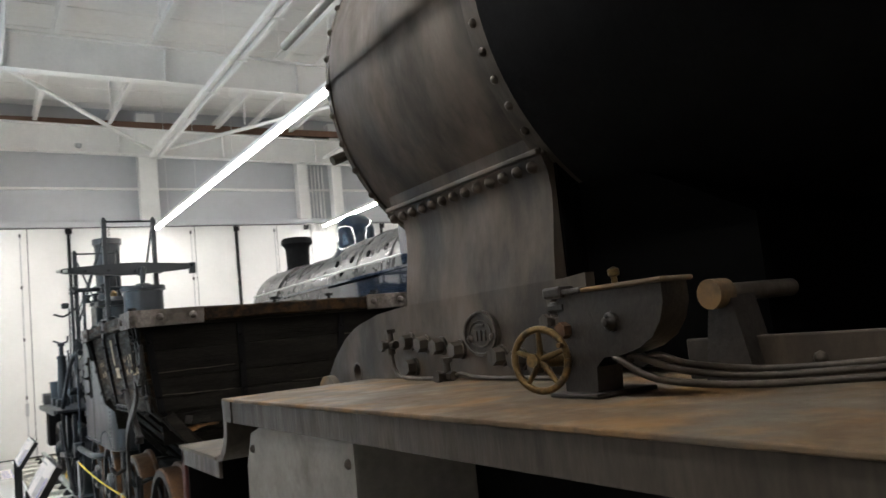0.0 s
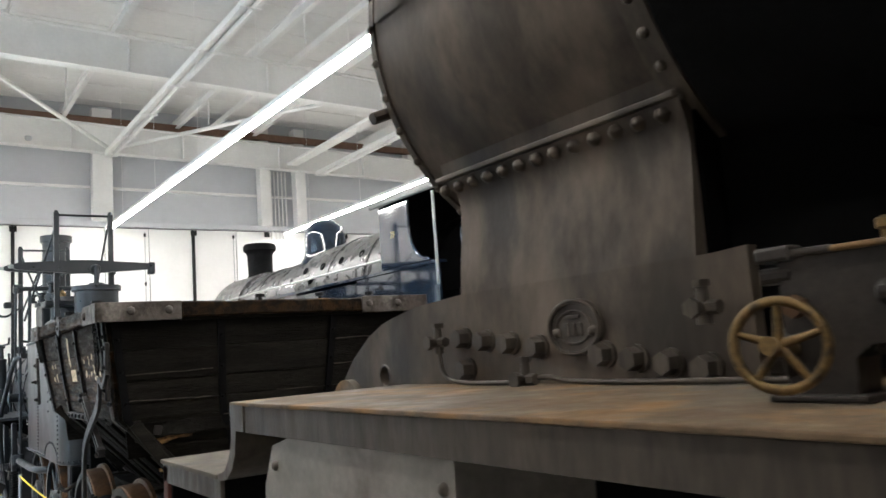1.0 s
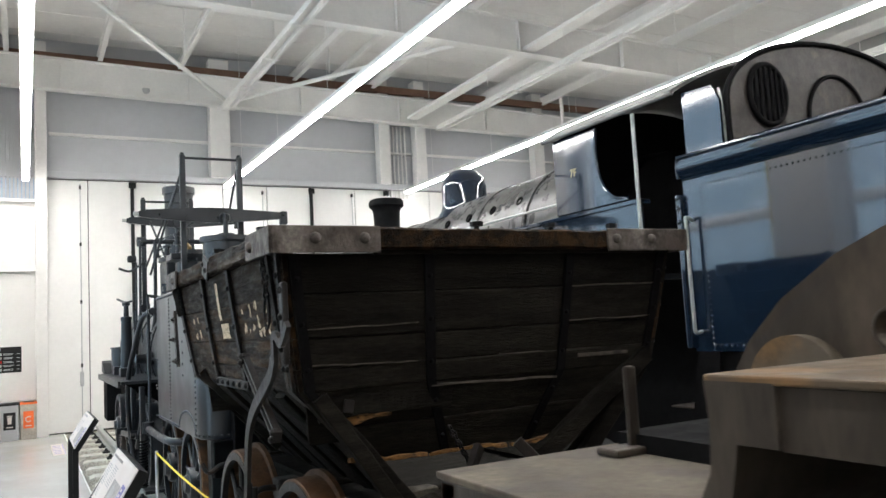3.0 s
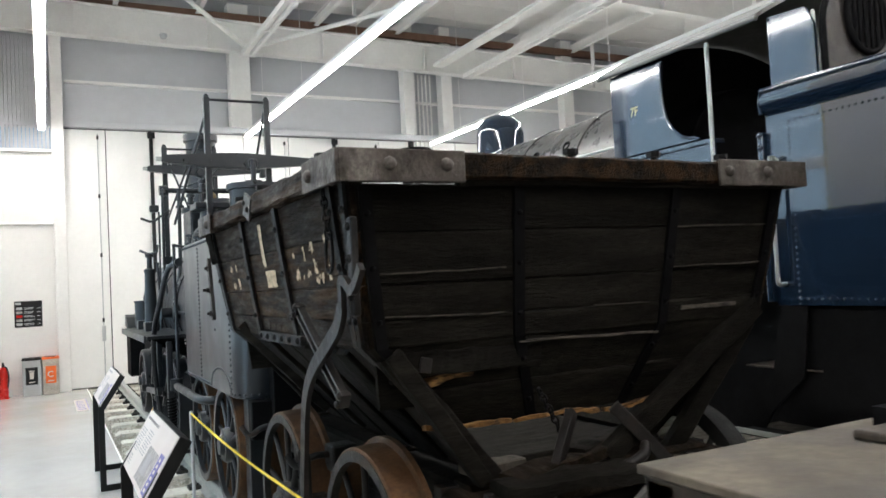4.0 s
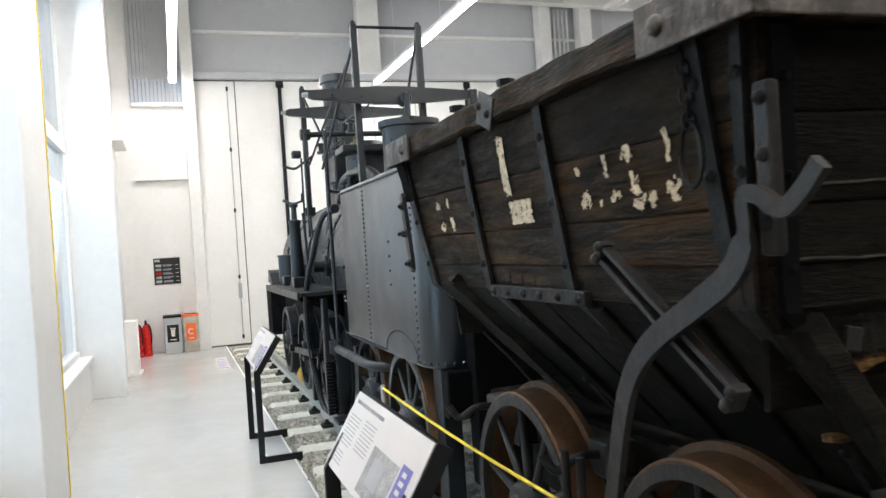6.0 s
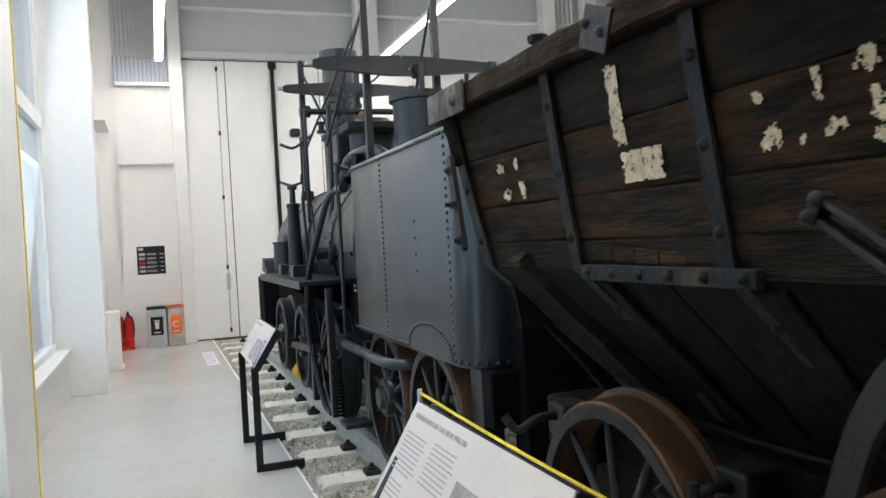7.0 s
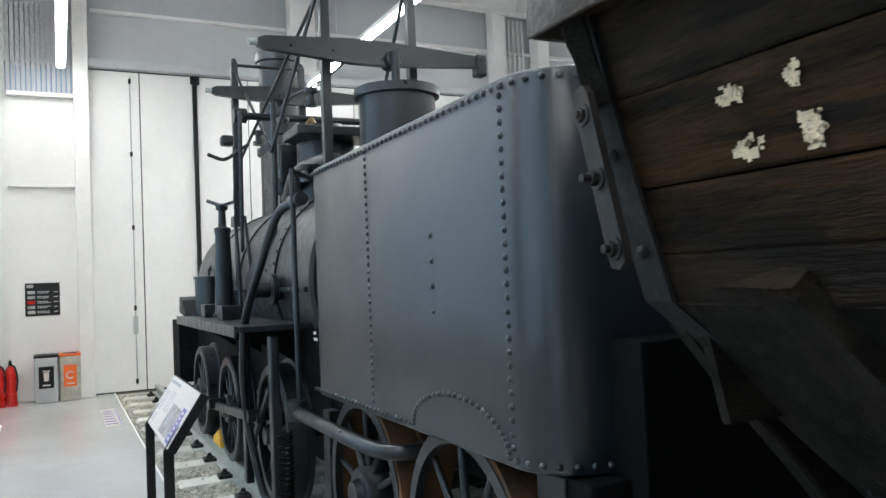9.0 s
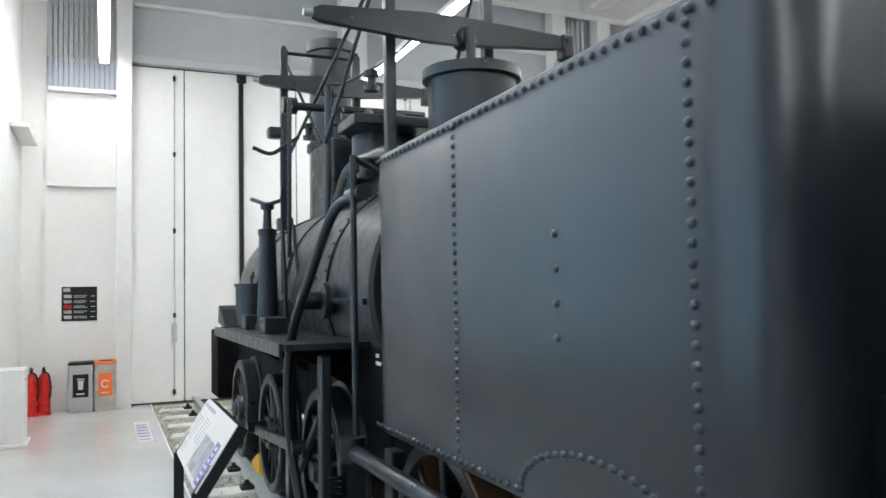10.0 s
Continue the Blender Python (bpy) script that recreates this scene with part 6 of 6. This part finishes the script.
for k in range(60):
    stud("rivet", m, M_GLOSS, ts, (GX0 + 0.02, 0.34 - k * 0.05, 1.40), (-1, 0, 0))
part("hand_rail", pipe(bmesh.new(), curve_pts([(GX0 + 0.02, 0.45, 2.30), (GX0 - 0.04, 0.45, 2.32), (GX0 - 0.05, 0.45, 2.25), (GX0 - 0.05, 0.45, 1.6), (GX0 - 0.04, 0.45, 1.5), (GX0 + 0.02, 0.45, 1.5)], 4), 0.014, 8), M_RAIL, td, "steel grab rail", 60)
part("front_post", box(bmesh.new(), GX0 - 0.02, GX0 + 0.05, 0.52, 0.57, 1.38, 2.50, 0.01), M_GLOSS, td)
for z in (2.48, 2.40, 2.30):
    stud("rivet", BIG_RIVET, M_GLOSS, td, (GX0 - 0.02, 0.545, z), (-1, 0, 0))
part("side_sheet", prism(bmesh.new(), [(0.10, 2.76), (0.44, 2.76), (0.44, 3.24), (0.16, 3.22), (0.10, 3.1)], "x", GX0 + 0.0, GX0 + 0.02), M_GLOSS, td, "glossy tender side sheet")
part("stay", tube(bmesh.new(), (GX0 + 0.05, 0.10, 2.76), (GX0 + 0.05, 0.14, 3.2), 0.012, seg=8), M_RAIL, td)
arch = [(RX - 1.20, 2.5), (RX - 1.20, 3.1)] + [(RX - 1.20 * math.cos(t), 3.1 + 0.52 * math.sin(t)) for t in np.linspace(0.05, math.pi - 0.05, 28)] + [(RX + 1.20, 3.1), (RX + 1.20, 2.5)]
ws = part("weather_sheet", prism(bmesh.new(), arch, "y", 0.08, 0.10), M_CAST, td, "dark arched weather sheet", 30)
part("arch_bead", pipe(bmesh.new(), [(x, 0.075, z) for x, z in arch], 0.022, 8), M_BLACK, ws, "", 60)
for cx in (RX - 0.78, RX + 0.78):
    part("window_ring", pipe(bmesh.new(), [(cx + 0.19 * math.cos(t), 0.07, 3.17 + 0.22 * math.sin(t)) for t in np.linspace(0, math.tau, 33)], 0.022, 8), M_BLACK, ws, "", 60)
    part("window_dark", prism(bmesh.new(), [(cx + 0.18 * math.cos(t), 3.17 + 0.21 * math.sin(t)) for t in np.linspace(0, math.tau, 33)[:-1]], "y", 0.072, 0.079), M_PBLACK, ws)
    for k in range(6):
        u = -0.14 + k * 0.056
        h = 0.20 * math.sqrt(1 - (u / 0.19) ** 2)
        part("window_bar", tube(bmesh.new(), (cx + u, 0.06, 3.17 - h), (cx + u, 0.06, 3.17 + h), 0.011, seg=8), M_BLACK, ws, "", 60)
part("plate_bead", pipe(bmesh.new(), [(RX + 0.34 * math.cos(t), 0.075, 3.02 + 0.36 * math.sin(t)) for t in np.linspace(0, math.pi, 25)], 0.018, 8), M_BLACK, ws, "", 60)
part("filler", tube(bmesh.new(), (RX - 0.42, -0.15, 2.80), (RX - 0.42, 0.02, 2.80), 0.12, seg=28), M_EDGE, td, "round filler pipe", 50)
part("filler_support", box(bmesh.new(), RX - 0.5, RX - 0.34, -0.14, 0.0, 2.5, 2.7), M_EDGE, td)
part("shovel_plate", box(bmesh.new(), GX0 + 0.1, GX1 - 0.1, 0.30, 0.9, 1.9, 1.94), M_BLACK, td)
part("frame", box(bmesh.new(), GX0 + 0.08, GX1 - 0.08, -7.0, 0.55, 1.26, 1.36, 0.01), M_GLOSS, td)
for y in (-5.2, -3.0, -0.6):
    for s in (-1, 1):
        wheel(td, RX + s * 0.83, y, 0.69, 0.54, 0.12, M_BLACK, M_BLACK, 12, 0.13, -s, 0.05, "black tender wheel")
        sx = RX + s * 1.05
        sp = bmesh.new()
        for k in range(7):
            box(sp, sx - 0.04, sx + 0.04, y - 0.5 + k * 0.05, y + 0.5 - k * 0.05, 1.12 - k * 0.022, 1.14 - k * 0.022, 0.002)
        part("leaf_spring", sp, M_BLACK, td, "stacked leaf spring")
        part("axle_box", box(bmesh.new(), sx - 0.1, sx + 0.1, y - 0.13, y + 0.13, 0.55, 0.96, 0.02), M_BLACK, td)
part("underframe", box(bmesh.new(), RX - 0.7, RX + 0.7, -7, 0.5, 0.6, 1.26), M_BLACK, td)
for z, y in ((0.52, 0.55), (0.95, 0.55)):
    part("cab_step", box(bmesh.new(), GX0 + 0.05, GX0 + 0.35, y - 0.3, y + 0.3, z - 0.012, z, 0.004), M_EDGE, td, "worn steel cab step")
part("step_plate", box(bmesh.new(), GX0 + 0.33, GX0 + 0.35, 0.3, 0.8, 0.5, 1.3), M_BLACK, td)
seat(td, (RX, -3, 0.146))

# ---- signs, rope, wall fittings ----
def info_panel(top, length, rise, slope, label, title):
    """A lectern sign: a tilted print tray on two flat bars that stand on the floor and hook over its edge."""
    t = thing("information_panel", label, "information sign", "lectern signs beside the track")
    tx, ty, tz = top
    run = math.cos(slope) * rise
    bx, bz = tx - run, tz - math.sin(slope) * rise
    for yy in (ty - 0.035, ty - length + 0.035):
        pts = [(tx + 0.014, tz - 0.03), (bx + 0.012, bz - 0.02), (bx + 0.012, 0.026), (FLOOR_EDGE + 0.035, 0.026), (FLOOR_EDGE + 0.035, -0.12)]
        bm = bmesh.new()
        prev = None
        for i, (px, pz) in enumerate(pts):
            q = Vector((px, yy, pz))
            d0 = (Vector((pts[i][0] - pts[max(i - 1, 0)][0], 0, pts[i][1] - pts[max(i - 1, 0)][1]))).normalized()
            d1 = (Vector((pts[min(i + 1, 4)][0] - pts[i][0], 0, pts[min(i + 1, 4)][1] - pts[i][1]))).normalized()
            d = (d0 + d1).normalized()
            side = Vector((d.z, 0, -d.x)) * 0.024 / max((d0 if d0.length else d1).dot(d), 0.5)
            o = Vector((0, 0.012, 0))
            ring = [bm.verts.new(v) for v in (q - side - o, q + side - o, q + side + o, q - side + o)]
            if prev:
                for k in range(4):
                    bm.faces.new((prev[k], prev[(k + 1) % 4], ring[(k + 1) % 4], ring[k]))
            else:
                bm.faces.new(ring)
            prev = ring
        bm.faces.new(prev)
        part("leg", bm, M_PBLACK, t, "bent flat black steel leg")
    mid = Matrix.Translation((tx - run / 2, ty - length / 2, (tz + bz) / 2)) @ Euler((0, -slope, 0)).to_matrix().to_4x4()
    hl, hr = length / 2, rise / 2
    part("backing", box(bmesh.new(), -hr - 0.004, hr + 0.004, -hl - 0.004, hl + 0.004, -0.05, -0.004, 0.003, mid), M_PBLACK, t, "black panel tray")
    face = part("print", box(bmesh.new(), -hr, hr, -hl, hl, -0.0035, 0.0, 0, mid), M_PANEL, t, "white printed panel")
    up = mid @ Matrix.Translation((0, 0, 0.0006)) @ Euler((0, 0, radians(-90))).to_matrix().to_4x4()

    def ink(u0, u1, v0, v1, material, lift=0.0):
        # u runs along the panel and v up it, both from 0 to 1
        part("printed_bar", box(bmesh.new(), (u0 - 0.5) * length, (u1 - 0.5) * length, (v0 - 0.5) * rise, (v1 - 0.5) * rise, lift, 0.0006 + lift, 0, up), material, face)
    if title:
        words("title", title, 0.0175, up @ Matrix.Translation((-0.46 * length, 0.36 * rise, 0)), M_INK, face)
    else:
        ink(0.04, 0.42, 0.87, 0.93, M_INK)
    r = random.Random(len(title))
    for k in range(9):
        ink(0.04, 0.20 + r.random() * 0.03, 0.70 - k * 0.045, 0.715 - k * 0.045, M_INK)
    for k in range(9):
        ink(0.27, 0.43 + r.random() * 0.03, 0.74 - k * 0.045, 0.755 - k * 0.045, M_INK)
    for k in range(4):
        ink(0.04, 0.18 + r.random() * 0.03, 0.24 - k * 0.045, 0.255 - k * 0.045, M_INK)
    ink(0.50, 0.82, 0.07, 0.60, M_PHOTO)
    ink(0.56, 0.70, 0.20, 0.50, M_INK, 0.0008)
    ink(0.84, 0.945, 0.05, 0.66, M_PURPLE, 0.0004)
    for k in range(6):
        ink(0.87, 0.905 + r.random() * 0.02, 0.10 + k * 0.09, 0.15 + k * 0.09, M_PANEL, 0.0014)
    return seat(t, (bx, ty - length / 2, 0))


info_panel((-1.375, 5.178, 0.973), 0.947, 0.299, radians(57.1), "tilted white information panel on bent black legs", "")
info_panel((-1.515, 0.66, 1.13), 0.79, 0.25, radians(59), "tilted white wagon information panel on black legs", "SEAHAM HARBOUR CHALDRON WAGON")

rope = thing("rope_barrier", "yellow rope between thin grey posts beside the wagon", "rope barrier")
posts = [(-1.2, 1.62, 0.965), (-1.2, -0.63, 0.965), (-1.2, -2.05, 0.965)]
for x, y, z in posts:
    part("post", tube(bmesh.new(), (x, y, -0.02), (x, y, z), 0.010, seg=10), M_GREYP, rope, "thin grey steel post", 60)
    part("post_foot", tube(bmesh.new(), (x, y, -0.02), (x, y, 0.012), 0.06, seg=20), M_GREYP, rope, "", 40)
for (x0, y0, z0), (x1, y1, z1) in zip(posts, posts[1:]):
    part("cord", pipe(bmesh.new(), [(x0 + (x1 - x0) * k / 12, y0 + (y1 - y0) * k / 12, z0 - 0.012 - 0.02 * math.sin(k / 12 * math.pi)) for k in range(13)], 0.0055, 6), M_YELLOW, rope, "taut yellow cord", 60)
seat(rope, (-1.2, 0, -0.02))

nb = thing("notice_board", "black square notice with rows of print", "notice")
part("board", box(bmesh.new(), -2.375, -1.935, END_Y - 0.014, END_Y - 0.002, 1.14, 1.605, 0.002), M_PBLACK, nb)
part("heading", box(bmesh.new(), -2.355, -2.27, END_Y - 0.016, END_Y - 0.0145, 1.54, 1.585), M_GREYP, nb)
r = random.Random(3)
for k in range(5):
    z = 1.475 - k * 0.07
    part("picture", box(bmesh.new(), -2.345, -2.25, END_Y - 0.016, END_Y - 0.0145, z - 0.022, z + 0.022), (M_GREYP, M_PHOTO, M_RED, M_PHOTO, M_GREYP)[k], nb)
    for q in range(2):
        part("printed_bar", box(bmesh.new(), -2.225, -2.05 - r.random() * 0.06, END_Y - 0.016, END_Y - 0.0145, z + 0.004 - q * 0.02, z + 0.013 - q * 0.02), M_GREYP, nb)
    part("printed_bar", box(bmesh.new(), -2.015, -1.96, END_Y - 0.016, END_Y - 0.0145, z - 0.004, z + 0.006), M_GREYP, nb)
seat(nb, (-2.155, END_Y - 0.008, 1.14))
nb.location = (-2.195, END_Y - 0.008, 1.192)


def bin_box(x0, x1, body, accent, label, clear=False):
    b = thing("recycling_bin", label, "bin", "bins by the end wall")
    bo = part("bin_body", box(bmesh.new(), x0, x1, END_Y - 0.36, END_Y - 0.02, 0.0, 0.62, 0.012), body, b)
    part("lid", box(bmesh.new(), x0 - 0.008, x1 + 0.008, END_Y - 0.37, END_Y - 0.012, 0.62, 0.655, 0.01), accent, b)
    part("opening", box(bmesh.new(), x0 + 0.05, x1 - 0.05, END_Y - 0.30, END_Y - 0.10, 0.655, 0.659), M_PBLACK, b)
    part("sign_plate", box(bmesh.new(), x0 + 0.05, x1 - 0.05, END_Y - 0.364, END_Y - 0.3605, 0.20, 0.50), accent, b)
    cx = (x0 + x1) / 2
    if clear:
        part("arrow_mark", pipe(bmesh.new(), [(cx + 0.045 * math.cos(t), END_Y - 0.367, 0.36 + 0.045 * math.sin(t)) for t in np.linspace(0.6, 5.6, 18)], 0.01, 6), M_PANEL, b)
    else:
        part("bin_mark", prism(bmesh.new(), [(cx - 0.035, 0.42), (cx + 0.035, 0.42), (cx + 0.028, 0.30), (cx - 0.028, 0.30)], "y", END_Y - 0.368, END_Y - 0.365), M_PANEL, b)
        part("bin_mark", box(bmesh.new(), cx - 0.045, cx + 0.045, END_Y - 0.368, END_Y - 0.365, 0.43, 0.445), M_PANEL, b)
    part("printed_bar", box(bmesh.new(), cx - 0.05, cx + 0.05, END_Y - 0.368, END_Y - 0.365, 0.235, 0.252), M_PANEL, b)
    seat(b, (cx, END_Y - 0.19, 0))


bin_box(-2.31, -2.02, M_GREYP, M_PBLACK, "grey general waste bin with black lid")
bin_box(-2.00, -1.735, mat("clear_sacks", (0.42, 0.39, 0.34), 0.35, 0, 0.3, 9), M_ORANGE, "clear recycling bin with orange lid", True)

for x, y in ((-2.74, 12.4), (-2.60, 12.45)):
    fe = thing("fire_extinguisher", "red fire extinguisher with black hose on floor stand", "extinguisher", "extinguishers by the wall")
    part("cylinder", lathe(bmesh.new(), (x, y, 0.03), (0, 0, 1), [(0, 0), (0, 0.072), (0.02, 0.078), (0.42, 0.078), (0.48, 0.05), (0.51, 0.03), (0.51, 0)], 24), M_RED, fe, "", 40)
    part("valve", box(bmesh.new(), x - 0.02, x + 0.02, y - 0.05, y + 0.03, 0.54, 0.60, 0.008), M_PBLACK, fe)
    part("handle", box(bmesh.new(), x - 0.012, x + 0.012, y - 0.12, y + 0.03, 0.60, 0.62, 0.005), M_PBLACK, fe)
    part("hose", pipe(bmesh.new(), curve_pts([(x, y - 0.04, 0.56), (x + 0.06, y - 0.08, 0.52), (x + 0.085, y - 0.06, 0.35), (x + 0.07, y - 0.06, 0.2)], 6), 0.012, 8), M_PBLACK, fe, "", 60)
    part("label", lathe(bmesh.new(), (x, y, 0.25), (0, 0, 1), [(0, 0.0787), (0.14, 0.0787)], 12, 1.6, 2.2), M_PANEL, fe, "", 60)
    part("stand", box(bmesh.new(), x - 0.085, x + 0.085, y - 0.085, y + 0.085, 0.0, 0.03, 0.005), M_RED, fe)
    seat(fe, (x, y, 0))

hd = thing("wall_cabinet", "slim white floor cabinet against the wall", "cabinet")
part("cabinet_body", box(bmesh.new(), -2.90, -2.63, 10.1, 10.5, 0.03, 0.78, 0.01), M_WHITE, hd)
part("base", box(bmesh.new(), -2.90, -2.60, 10.05, 10.55, 0, 0.03, 0.004), M_WHITE, hd)
part("slot", box(bmesh.new(), -2.629, -2.6285, 10.2, 10.3, 0.66, 0.67), M_PBLACK, hd)
seat(hd, (-2.68, 10.3, 0))
fs = thing("floor_sign", "flat white and violet notice stuck on the floor", "floor sign")
part("sheet", box(bmesh.new(), -1.555, -1.375, 9.7, 11.15, 0.001, 0.004), M_PANEL, fs)
part("border", box(bmesh.new(), -1.39, -1.377, 9.72, 11.13, 0.0041, 0.005), M_PURPLE, fs)
for k in range(6):
    part("printed_bar", box(bmesh.new(), -1.54, -1.42, 9.85 + k * 0.2, 9.92 + k * 0.2, 0.0041, 0.005), M_PURPLE, fs)
seat(fs, (-1.465, 10.4, 0.001))
sc = thing("wheel_scotch", "yellow wheel chock on the rail", "wheel chock")
part("wedge", prism(bmesh.new(), [(7.0, 0.147), (7.35, 0.147), (7.32, 0.20), (7.05, 0.30)], "x", -0.80, -0.70), mat("yellow_paint", (0.75, 0.42, 0.03), 0.5, 0, 0.1, 8), sc)
part("wedge_handle", tube(bmesh.new(), (-0.75, 7.3, 0.18), (-0.75, 7.55, 0.26), 0.012, seg=8), M_PBLACK, sc)
seat(sc, (-0.75, 7.2, 0.147))
cm = thing("security_camera", "small white dome camera on the beam", "camera unit")
part("dome", lathe(bmesh.new(), (0.2, 12.2, 6.44), (0, 0, 1), [(0, 0), (0.02, 0.05), (0.06, 0.07), (0.10, 0.07), (0.10, 0)], 20), M_GREYP, cm, "", 40)
seat(cm, (0.2, 12.2, 6.54))

# ---- ballast stones ----
rs = np.random.RandomState(4)
base = [(1, 0, 0), (-1, 0, 0), (0, 1, 0), (0, -1, 0), (0, 0, 1), (0, 0, -1)]
tri = [(0, 2, 4), (2, 1, 4), (1, 3, 4), (3, 0, 4), (2, 0, 5), (1, 2, 5), (3, 1, 5), (0, 3, 5)]
verts, faces = [], []
for i in range(15000):
    x = -1.27 + rs.rand() ** 1.3 * 2.2
    y = -2.5 + rs.rand() * 15.0
    s = 0.014 + rs.rand() ** 2 * 0.022
    z = -0.022 + rs.rand() * 0.018
    q = Euler(tuple(rs.rand(3) * 6.28)).to_matrix()
    k = len(verts)
    j = rs.rand(6) * 0.5 + 0.7
    verts += [tuple(Vector((x, y, z)) + q @ Vector((v[0] * s * j[n], v[1] * s * j[n] * 0.8, v[2] * s * j[n] * 0.65))) for n, v in enumerate(base)]
    faces += [(a + k, b + k, c + k) for a, b, c in tri]
me = bpy.data.meshes.new("ballast_stones")
me.from_pydata(verts, [], faces)
bs = link("ballast_stones", me, mat("loose_stone", (0.46, 0.435, 0.375), 0.9, 0, 0.45, 25, 0.4, 60))
tagged(bs, "loose pale grey and brown ballast stones", "gravel", "", "stuff")
